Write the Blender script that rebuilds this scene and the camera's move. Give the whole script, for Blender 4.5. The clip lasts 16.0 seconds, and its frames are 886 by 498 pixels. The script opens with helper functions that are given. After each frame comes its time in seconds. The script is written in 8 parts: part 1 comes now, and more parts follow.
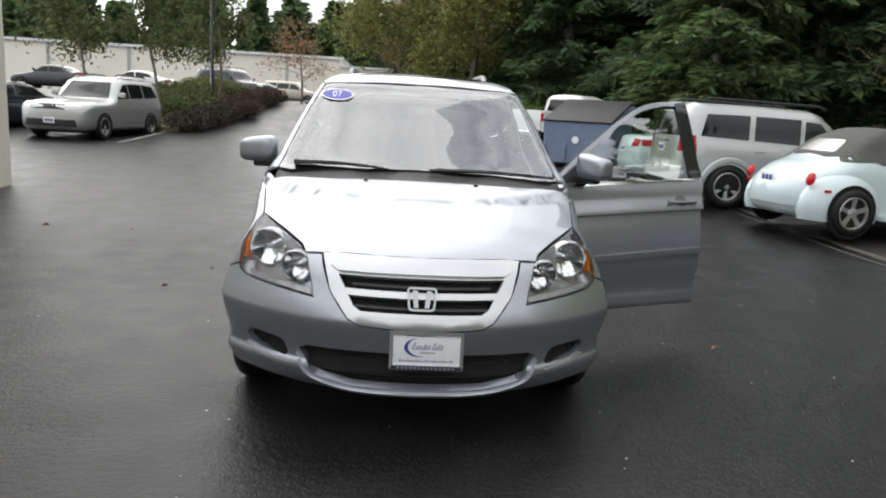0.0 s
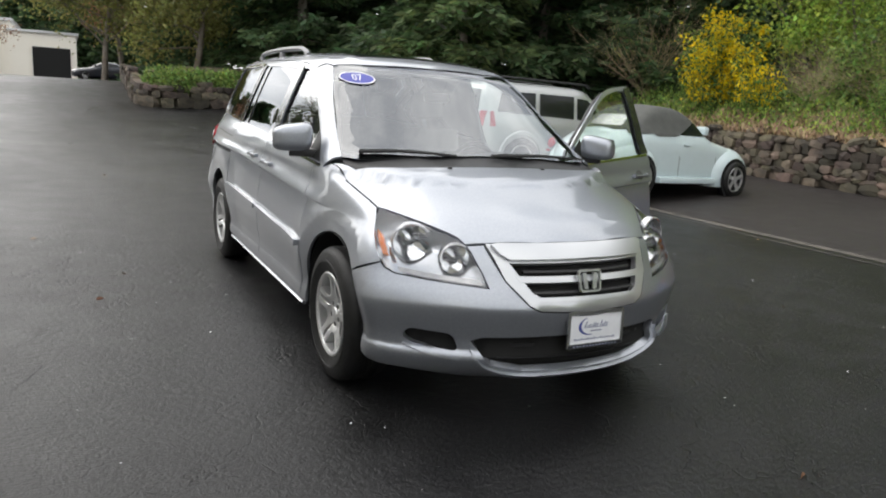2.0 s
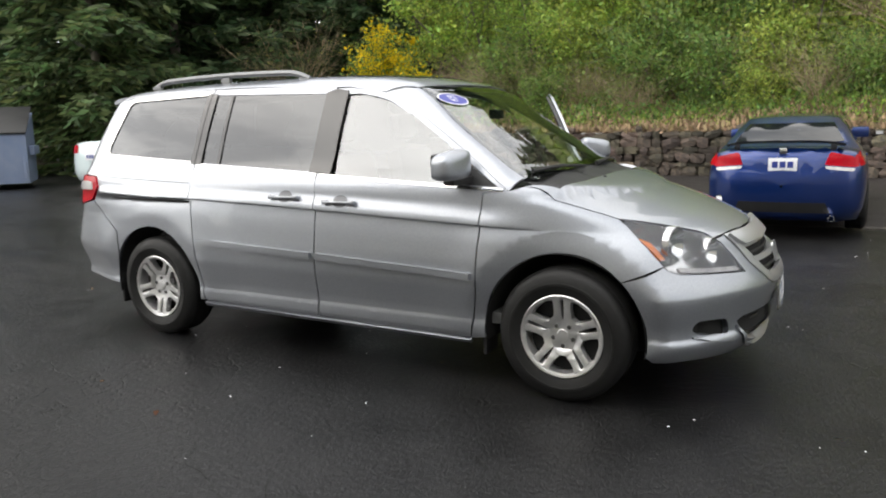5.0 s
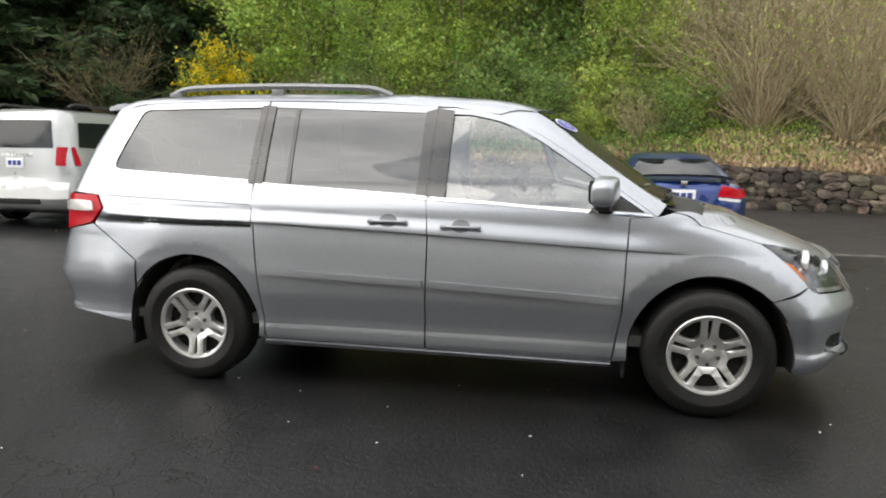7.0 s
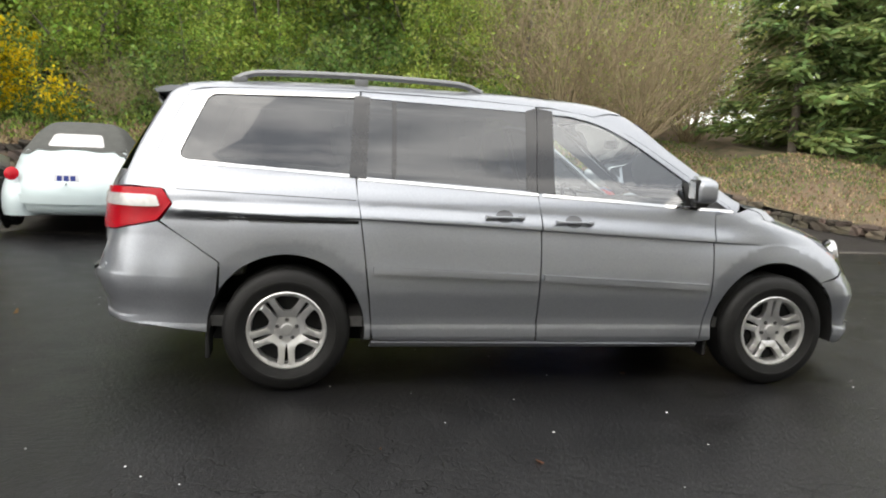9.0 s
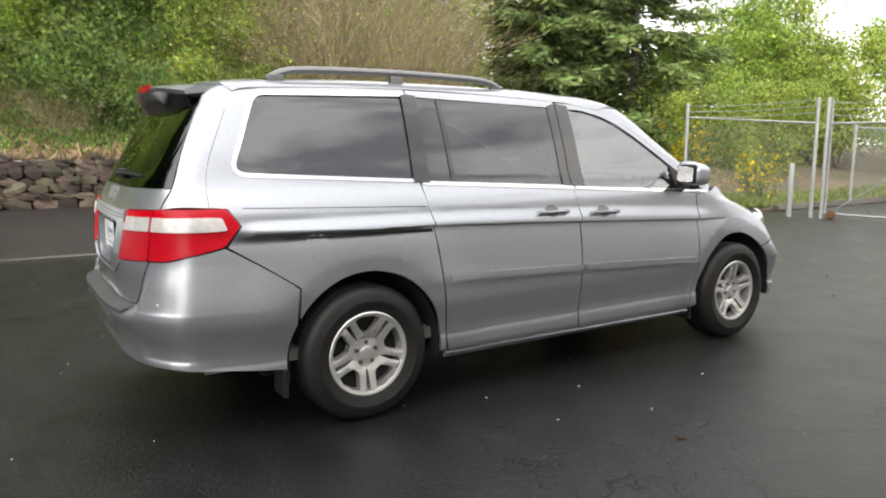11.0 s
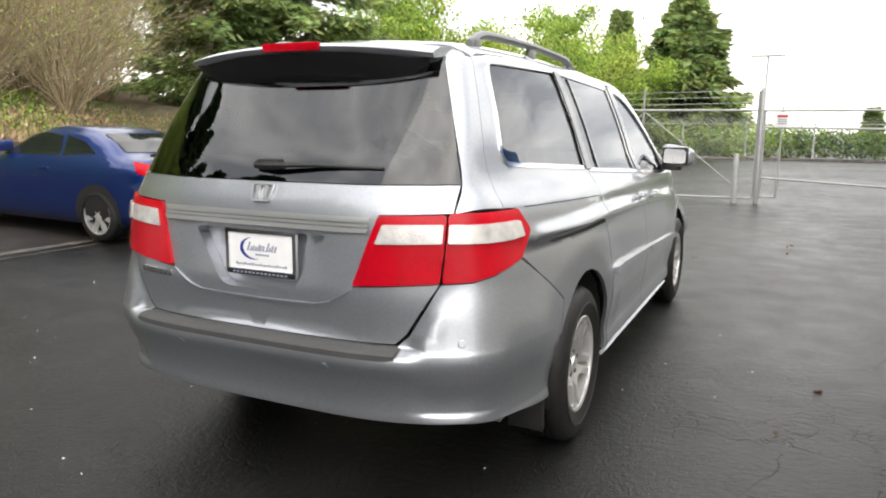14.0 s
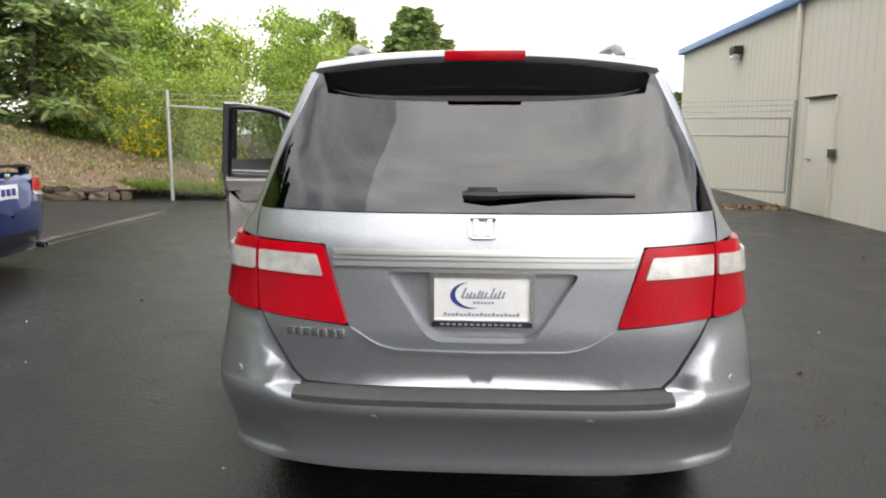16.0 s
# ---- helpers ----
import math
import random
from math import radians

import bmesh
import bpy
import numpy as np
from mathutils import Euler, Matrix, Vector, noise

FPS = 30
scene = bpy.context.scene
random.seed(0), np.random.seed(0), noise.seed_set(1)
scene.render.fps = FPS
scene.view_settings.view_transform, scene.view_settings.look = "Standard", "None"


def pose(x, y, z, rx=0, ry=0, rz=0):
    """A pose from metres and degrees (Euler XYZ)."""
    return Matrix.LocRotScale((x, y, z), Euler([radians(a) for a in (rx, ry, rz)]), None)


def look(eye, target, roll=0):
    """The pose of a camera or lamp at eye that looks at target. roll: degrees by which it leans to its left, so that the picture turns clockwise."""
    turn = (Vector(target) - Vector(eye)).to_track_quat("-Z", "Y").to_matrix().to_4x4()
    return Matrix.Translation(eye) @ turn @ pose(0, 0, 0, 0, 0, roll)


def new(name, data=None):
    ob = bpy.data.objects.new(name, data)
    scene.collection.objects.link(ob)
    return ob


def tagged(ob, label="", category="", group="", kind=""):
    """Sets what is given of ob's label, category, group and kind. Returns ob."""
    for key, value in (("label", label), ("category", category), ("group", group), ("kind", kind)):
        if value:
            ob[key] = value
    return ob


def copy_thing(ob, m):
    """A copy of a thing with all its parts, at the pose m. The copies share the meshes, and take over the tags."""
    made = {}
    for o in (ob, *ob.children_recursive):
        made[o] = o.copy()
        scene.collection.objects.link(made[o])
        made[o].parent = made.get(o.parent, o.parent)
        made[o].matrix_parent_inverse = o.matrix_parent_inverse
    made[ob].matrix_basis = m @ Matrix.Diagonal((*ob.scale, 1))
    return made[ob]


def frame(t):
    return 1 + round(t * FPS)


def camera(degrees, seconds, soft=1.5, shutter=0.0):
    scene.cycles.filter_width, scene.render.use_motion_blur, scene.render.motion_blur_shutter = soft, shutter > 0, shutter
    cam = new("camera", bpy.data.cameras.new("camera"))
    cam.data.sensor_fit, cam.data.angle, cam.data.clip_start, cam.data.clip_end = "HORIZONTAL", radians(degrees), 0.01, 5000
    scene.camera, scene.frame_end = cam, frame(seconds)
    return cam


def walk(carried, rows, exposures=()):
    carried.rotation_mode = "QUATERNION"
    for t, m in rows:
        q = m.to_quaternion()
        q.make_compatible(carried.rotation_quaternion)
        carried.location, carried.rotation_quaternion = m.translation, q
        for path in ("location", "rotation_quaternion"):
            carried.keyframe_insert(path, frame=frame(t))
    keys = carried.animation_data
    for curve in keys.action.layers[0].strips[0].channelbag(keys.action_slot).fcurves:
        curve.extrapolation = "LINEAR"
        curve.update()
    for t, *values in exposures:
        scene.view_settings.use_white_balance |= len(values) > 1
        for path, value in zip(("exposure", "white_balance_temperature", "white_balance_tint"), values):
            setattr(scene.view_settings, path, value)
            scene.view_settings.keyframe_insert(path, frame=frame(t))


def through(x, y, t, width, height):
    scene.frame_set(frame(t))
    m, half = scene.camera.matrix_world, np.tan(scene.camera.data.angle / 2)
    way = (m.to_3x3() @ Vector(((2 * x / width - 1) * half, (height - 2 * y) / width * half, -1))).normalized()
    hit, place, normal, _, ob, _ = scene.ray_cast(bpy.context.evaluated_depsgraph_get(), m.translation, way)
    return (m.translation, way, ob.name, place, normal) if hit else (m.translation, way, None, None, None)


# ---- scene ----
cam = camera(63.5, 16.0, soft=2.0)
PATH = [
    (0, (-0.132, -5.422, 1.508), (0.005, -3.463, 1.132), 3.3),
    (0.5, (-0.635, -5.297, 1.49), (-0.323, -3.36, 1.105), 2.9),
    (1, (-1.147, -5.241, 1.473), (-0.599, -3.354, 1.101), 3.4),
    (1.5, (-1.645, -5.129, 1.46), (-0.894, -3.319, 1.061), 2.8),
    (2, (-2.108, -4.93, 1.468), (-1.193, -3.198, 1.066), 3.5),
    (2.5, (-2.567, -4.687, 1.475), (-1.376, -3.124, 1.105), 2.1),
    (3, (-2.959, -4.301, 1.46), (-1.677, -2.808, 1.1), 1.5),
    (3.5, (-3.341, -3.927, 1.437), (-1.927, -2.561, 1.072), 3.4),
    (4, (-3.709, -3.551, 1.45), (-2.183, -2.309, 1.089), 1.8),
    (4.2, (-3.84, -3.392, 1.464), (-2.278, -2.197, 1.103), -0.6),
    (6.3, (-4.757, -1.446, 1.428), (-2.852, -0.907, 1.146), 1.6),
    (6.5, (-4.787, -1.25, 1.432), (-2.866, -0.77, 1.147), 0.2),
    (7, (-4.862, -0.761, 1.448), (-2.915, -0.404, 1.164), 0.8),
    (7.5, (-4.973, -0.241, 1.404), (-2.994, -0.145, 1.131), -0.6),
    (8, (-4.986, 0.291, 1.36), (-2.998, 0.324, 1.144), -1.7),
    (8.5, (-4.992, 0.851, 1.352), (-3.008, 0.669, 1.172), -0.5),
    (8.7, (-4.98, 1.057, 1.349), (-3.008, 0.805, 1.133), 0.8),
    (10.8, (-4.209, 2.929, 1.419), (-2.49, 1.942, 1.15), 1.5),
    (11, (-4.119, 3.107, 1.411), (-2.457, 2.032, 1.123), 0.1),
    (11.5, (-3.769, 3.485, 1.393), (-2.183, 2.305, 1.088), 0.3),
    (12, (-3.418, 3.802, 1.404), (-1.946, 2.485, 1.088), 2.3),
    (12.5, (-3.03, 4.087, 1.411), (-1.737, 2.596, 1.084), 1.2),
    (13, (-2.583, 4.284, 1.402), (-1.406, 2.703, 1.063), 1.2),
    (13.5, (-2.163, 4.481, 1.402), (-1.189, 2.763, 1.082), 1.2),
    (14, (-1.728, 4.59, 1.395), (-0.874, 2.812, 1.067), 0.5),
    (14.5, (-1.309, 4.65, 1.413), (-0.603, 2.81, 1.069), 1.4),
    (15, (-0.871, 4.701, 1.439), (-0.409, 2.785, 1.103), 1.0),
    (15.5, (-0.447, 4.666, 1.439), (-0.144, 2.715, 1.12), -0.0),
    (16, (-0.002, 4.699, 1.446), (0.11, 2.727, 1.131), 0.2),
]
walk(cam, [(t, look(eye, target, roll)) for t, eye, target, roll in PATH],
     [(0.0, 0.68, 6700, 10), (2.0, 0.74, 6750, 10), (4.0, 0.88, 6850, 10), (7.0, 0.96, 6950, 10), (8.7, 0.98, 7000, 10), (11.0, 1.18, 7050, 11), (13.5, 1.24, 7050, 11), (15.0, 1.16, 7050, 11), (16.0, 1.02, 7000, 11)])

# ---------------------------------------------------------------- world and light
world = bpy.data.worlds.new("sky")
scene.world = world
world.use_nodes = True
wn, wl = world.node_tree.nodes, world.node_tree.links
wn.clear()
w_out, w_bg = wn.new("ShaderNodeOutputWorld"), wn.new("ShaderNodeBackground")
w_sky = wn.new("ShaderNodeTexSky")
w_sky.sky_type, w_sky.sun_disc = "NISHITA", False
SUN_HEIGHT, SUN_TURN = radians(44), radians(-27)
w_sky.sun_elevation, w_sky.sun_rotation = SUN_HEIGHT, SUN_TURN
w_co, w_no, w_ramp, w_mix, w_scale = (wn.new("ShaderNodeTexCoord"), wn.new("ShaderNodeTexNoise"), wn.new("ShaderNodeValToRGB"),
                                      wn.new("ShaderNodeMix"), wn.new("ShaderNodeVectorMath"))
w_map = wn.new("ShaderNodeMapping")
w_map.inputs["Scale"].default_value = (1.0, 1.0, 2.6)
w_no.inputs["Scale"].default_value, w_no.inputs["Detail"].default_value, w_no.inputs["Roughness"].default_value = 3.0, 7, 0.55
w_ramp.color_ramp.elements[0].position, w_ramp.color_ramp.elements[0].color = 0.36, (6.2, 6.6, 7.2, 1)
w_ramp.color_ramp.elements[1].position, w_ramp.color_ramp.elements[1].color = 0.60, (14.6, 14.8, 15.0, 1)
w_mix.data_type, w_mix.inputs["Factor"].default_value = "RGBA", 0.88
w_bg.inputs["Strength"].default_value = 0.1
wl.new(w_co.outputs["Generated"], w_map.inputs["Vector"])
wl.new(w_map.outputs["Vector"], w_no.inputs["Vector"])
wl.new(w_no.outputs["Fac"], w_ramp.inputs["Fac"])
wl.new(w_sky.outputs["Color"], w_mix.inputs["A"])
wl.new(w_ramp.outputs["Color"], w_mix.inputs["B"])
# the overcast grows brighter towards the hidden sun
w_nrm, w_dot, w_rng, w_mul = wn.new("ShaderNodeVectorMath"), wn.new("ShaderNodeVectorMath"), wn.new("ShaderNodeMapRange"), wn.new("ShaderNodeVectorMath")
w_nrm.operation, w_dot.operation, w_mul.operation = "NORMALIZE", "DOT_PRODUCT", "SCALE"
w_dot.inputs[1].default_value = Vector((-7, 14, 15)).normalized()
w_rng.interpolation_type = "SMOOTHSTEP"
w_rng.inputs["From Min"].default_value, w_rng.inputs["From Max"].default_value = -0.3, 1.0
w_rng.inputs["To Min"].default_value, w_rng.inputs["To Max"].default_value = 0.84, 1.20
wl.new(w_co.outputs["Generated"], w_nrm.inputs[0])
wl.new(w_nrm.outputs["Vector"], w_dot.inputs[0])
wl.new(w_dot.outputs["Value"], w_rng.inputs["Value"])
wl.new(w_mix.outputs["Result"], w_mul.inputs[0])
wl.new(w_rng.outputs["Result"], w_mul.inputs["Scale"])
wl.new(w_mul.outputs["Vector"], w_bg.inputs["Color"])
wl.new(w_bg.outputs["Background"], w_out.inputs["Surface"])
sun = new("sun", bpy.data.lights.new("sun", "SUN"))
sun.data.energy, sun.data.angle, sun.data.color = 0.75, radians(70), (1.0, 0.96, 0.9)
sun.matrix_world = look((-7, 14, 15), (0, 0, 0))


# ---------------------------------------------------------------- materials
def material(name, color, rough=0.5, metal=0.0, second=None, scale=8.0, contrast=0.5, bump=0.0, bump_scale=60.0, coat=0.0,
             island=0.0, spread=0.0, emit=None, rough_spread=0.0, specular=0.5):
    """A surface with two colours mixed by noise of two sizes, and fine relief."""
    m = bpy.data.materials.new(name)
    m.use_nodes = True
    n, l = m.node_tree.nodes, m.node_tree.links
    b = n["Principled BSDF"]
    b.inputs["Roughness"].default_value, b.inputs["Metallic"].default_value = rough, metal
    b.inputs["Specular IOR Level"].default_value = specular
    b.inputs["Coat Weight"].default_value, b.inputs["Coat Roughness"].default_value = coat, 0.03
    co = n.new("ShaderNodeTexCoord")
    out = None
    if second is not None:
        a1, a2 = n.new("ShaderNodeTexNoise"), n.new("ShaderNodeTexNoise")
        a1.inputs["Scale"].default_value, a1.inputs["Detail"].default_value = scale, 5
        a2.inputs["Scale"].default_value, a2.inputs["Detail"].default_value = scale * 0.13, 3
        add, ramp, mix = n.new("ShaderNodeMath"), n.new("ShaderNodeMapRange"), n.new("ShaderNodeMix")
        add.operation, mix.data_type = "ADD", "RGBA"
        ramp.inputs["From Min"].default_value, ramp.inputs["From Max"].default_value = 1.0 - contrast / 2, 1.0 + contrast / 2
        l.new(co.outputs["Object"], a1.inputs["Vector"]), l.new(co.outputs["Object"], a2.inputs["Vector"])
        l.new(a1.outputs["Fac"], add.inputs[0]), l.new(a2.outputs["Fac"], add.inputs[1])
        l.new(add.outputs[0], ramp.inputs["Value"]), l.new(ramp.outputs["Result"], mix.inputs["Factor"])
        mix.inputs["A"].default_value, mix.inputs["B"].default_value = (*color, 1), (*second, 1)
        out = mix.outputs["Result"]
        if rough_spread:
            rr = n.new("ShaderNodeMapRange")
            rr.inputs["To Min"].default_value, rr.inputs["To Max"].default_value = rough - rough_spread, rough + rough_spread
            l.new(ramp.outputs["Result"], rr.inputs["Value"]), l.new(rr.outputs["Result"], b.inputs["Roughness"])
    if island or spread:
        hsv, mr = n.new("ShaderNodeHueSaturation"), n.new("ShaderNodeMapRange")
        src = n.new("ShaderNodeNewGeometry").outputs["Random Per Island"] if island else n.new("ShaderNodeObjectInfo").outputs["Random"]
        k = island or spread
        mr.inputs["To Min"].default_value, mr.inputs["To Max"].default_value = 1 - k, 1 + k
        l.new(src, mr.inputs["Value"]), l.new(mr.outputs["Result"], hsv.inputs["Value"])
        hm = n.new("ShaderNodeMapRange")
        hm.inputs["To Min"].default_value, hm.inputs["To Max"].default_value = 0.5 - k * 0.06, 0.5 + k * 0.06
        wob = n.new("ShaderNodeMath")
        wob.operation = "FRACT"
        m9 = n.new("ShaderNodeMath")
        m9.operation, m9.inputs[1].default_value = "MULTIPLY", 7.31
        l.new(src, m9.inputs[0]), l.new(m9.outputs[0], wob.inputs[0])
        l.new(wob.outputs[0], hm.inputs["Value"]), l.new(hm.outputs["Result"], hsv.inputs["Hue"])
        if out:
            l.new(out, hsv.inputs["Color"])
        else:
            hsv.inputs["Color"].default_value = (*color, 1)
        out = hsv.outputs["Color"]
    if out:
        l.new(out, b.inputs["Base Color"])
    else:
        b.inputs["Base Color"].default_value = (*color, 1)
    if bump:
        bn, bp = n.new("ShaderNodeTexNoise"), n.new("ShaderNodeBump")
        bn.inputs["Scale"].default_value, bn.inputs["Detail"].default_value = bump_scale, 4
        bp.inputs["Strength"].default_value, bp.inputs["Distance"].default_value = bump, 0.01
        l.new(co.outputs["Object"], bn.inputs["Vector"]), l.new(bn.outputs["Fac"], bp.inputs["Height"])
        l.new(bp.outputs["Normal"], b.inputs["Normal"])
    if emit:
        b.inputs["Emission Color"].default_value, b.inputs["Emission Strength"].default_value = (*emit[:3], 1), emit[3]
    return m


def glass(name, tint, rough=0.0, clear=0.9):
    """Thin window glass: part clear and tinted, part mirror by the angle."""
    m = bpy.data.materials.new(name)
    m.use_nodes = True
    n, l = m.node_tree.nodes, m.node_tree.links
    n.clear()
    o, tr, gl, mx, fr = (n.new("ShaderNodeOutputMaterial"), n.new("ShaderNodeBsdfTransparent"), n.new("ShaderNodeBsdfGlossy"),
                         n.new("ShaderNodeMixShader"), n.new("ShaderNodeFresnel"))
    tr.inputs["Color"].default_value = (*tint, 1)
    gl.inputs["Roughness"].default_value, gl.inputs["Color"].default_value = rough, (0.95, 0.97, 1, 1)
    fr.inputs["IOR"].default_value = (1.72 if clear < 0.15 else 1.92) if clear < 0.5 else (2.5 if clear < 1 else 1.45)
    l.new(fr.outputs["Fac"], mx.inputs["Fac"])
    l.new(tr.outputs["BSDF"], mx.inputs[1]), l.new(gl.outputs["BSDF"], mx.inputs[2]), l.new(mx.outputs["Shader"], o.inputs["Surface"])
    return m


def car_paint(name, color, flake, rough=0.30, metal=0.92):
    """Metallic car paint: base with fine flakes under a clear coat."""
    m = material(name, color, rough, metal, second=flake, scale=900, contrast=0.6, coat=1.0)
    return m


def leaf_material(name, color, island=0.45, through=0.45):
    """Leaves: part of the light passes through them."""
    m = material(name, color, 0.6, second=(color[0] * .62, color[1] * .70, color[2] * .75), scale=1.1, contrast=0.45, island=island)
    n, l = m.node_tree.nodes, m.node_tree.links
    b, out = n["Principled BSDF"], n["Material Output"]
    tr, mx = n.new("ShaderNodeBsdfTranslucent"), n.new("ShaderNodeMixShader")
    src = b.inputs["Base Color"].links[0].from_socket
    l.new(src, tr.inputs["Color"])
    mx.inputs["Fac"].default_value = through
    l.new(b.outputs["BSDF"], mx.inputs[1]), l.new(tr.outputs["BSDF"], mx.inputs[2]), l.new(mx.outputs["Shader"], out.inputs["Surface"])
    return m


M = {}
M["silver"] = car_paint("silver_paint", (0.325, 0.345, 0.380), (0.39, 0.41, 0.45), 0.38, 0.78)
M["blue"] = car_paint("blue_paint", (0.002, 0.020, 0.125), (0.003, 0.030, 0.17), 0.30, 0.6)
M["pale_blue"] = material("pale_blue_paint", (0.60, 0.70, 0.715), 0.35, 0.0, second=(0.63, 0.73, 0.745), coat=0.8)
M["white"] = material("white_paint", (0.72, 0.72, 0.71), 0.35, 0.0, second=(0.76, 0.76, 0.75), coat=0.8)
M["pale_silver"] = car_paint("pale_silver_paint", (0.36, 0.37, 0.37), (0.44, 0.45, 0.45), 0.36, 0.6)
M["tan"] = car_paint("tan_paint", (0.36, 0.33, 0.27), (0.42, 0.38, 0.31), 0.38, 0.5)
M["dark_paint"] = car_paint("dark_paint", (0.012, 0.014, 0.02), (0.02, 0.022, 0.03), 0.35, 0.4)
M["black"] = material("black_plastic", (0.012, 0.012, 0.013), 0.5, second=(0.02, 0.02, 0.021), scale=60, bump=0.05, bump_scale=400)
M["gloss_black"] = material("gloss_black", (0.01, 0.01, 0.011), 0.12)
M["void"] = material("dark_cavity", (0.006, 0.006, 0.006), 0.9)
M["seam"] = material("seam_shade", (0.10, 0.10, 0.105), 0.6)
M["pillar"] = material("pillar_trim", (0.018, 0.018, 0.020), 0.14, second=(0.024, 0.024, 0.026), scale=50, coat=0.6)
M["rubber"] = material("tyre_rubber", (0.010, 0.010, 0.010), 0.50, second=(0.016, 0.016, 0.016), scale=25, bump=0.25, bump_scale=120, specular=0.3)
M["alloy"] = material("alloy", (0.74, 0.74, 0.74), 0.28, 0.75, second=(0.64, 0.64, 0.64), scale=30)
M["alloy_dark"] = material("alloy_shade", (0.12, 0.12, 0.12), 0.5, 0.7)
M["chrome"] = material("chrome", (0.80, 0.80, 0.80), 0.09, 1.0)
M["satin"] = material("satin_silver", (0.56, 0.57, 0.585), 0.30, 0.75)
M["lamp_bowl"] = material("lamp_bowl", (0.62, 0.62, 0.63), 0.16, 0.75)
M["red"] = material("red_lens", (0.50, 0.003, 0.014), 0.12, second=(0.32, 0.002, 0.009), scale=16, contrast=0.8, bump=0.15, bump_scale=150, specular=0.25)
M["clear_lens"] = material("clear_lens", (0.74, 0.72, 0.71), 0.15, 0.3, second=(0.46, 0.45, 0.45), scale=24, bump=0.2, bump_scale=160, coat=0.6)
M["amber"] = material("amber_lens", (0.85, 0.20, 0.02), 0.2, bump=0.2, bump_scale=200, coat=0.6)
M["plate"] = material("plate_white", (0.82, 0.83, 0.85), 0.35, second=(0.76, 0.77, 0.80), scale=30)
M["ink_blue"] = material("ink_blue", (0.03, 0.05, 0.25), 0.4)
M["ink_grey"] = material("ink_grey", (0.25, 0.27, 0.36), 0.5)
M["sticker"] = material("sticker_blue", (0.06, 0.07, 0.38), 0.4)
M["ink_white"] = material("ink_white", (0.85, 0.85, 0.88), 0.4)
M["seat"] = material("grey_cloth", (0.32, 0.31, 0.30), 0.9, second=(0.25, 0.245, 0.24), scale=40, bump=0.3, bump_scale=300)
M["dash"] = material("dash_plastic", (0.12, 0.12, 0.12), 0.7, second=(0.16, 0.16, 0.155), scale=30, bump=0.1, bump_scale=300)
M["window"] = glass("window_glass", (0.70, 0.77, 0.74), 0.0, 0.9)
M["privacy"] = glass("privacy_glass", (0.045, 0.05, 0.055), 0.0, 0.3)
M["rear_glass"] = glass("rear_privacy_glass", (0.05, 0.055, 0.06), 0.0, 0.1)
M["lens"] = glass("lamp_lens", (0.96, 0.97, 0.98), 0.0, 2.0)
M["far_glass"] = material("car_glass", (0.010, 0.012, 0.014), 0.06, specular=0.45)
M["soft_top"] = material("soft_top_cloth", (0.075, 0.077, 0.072), 0.85, second=(0.095, 0.097, 0.09), scale=60, bump=0.2, bump_scale=500)

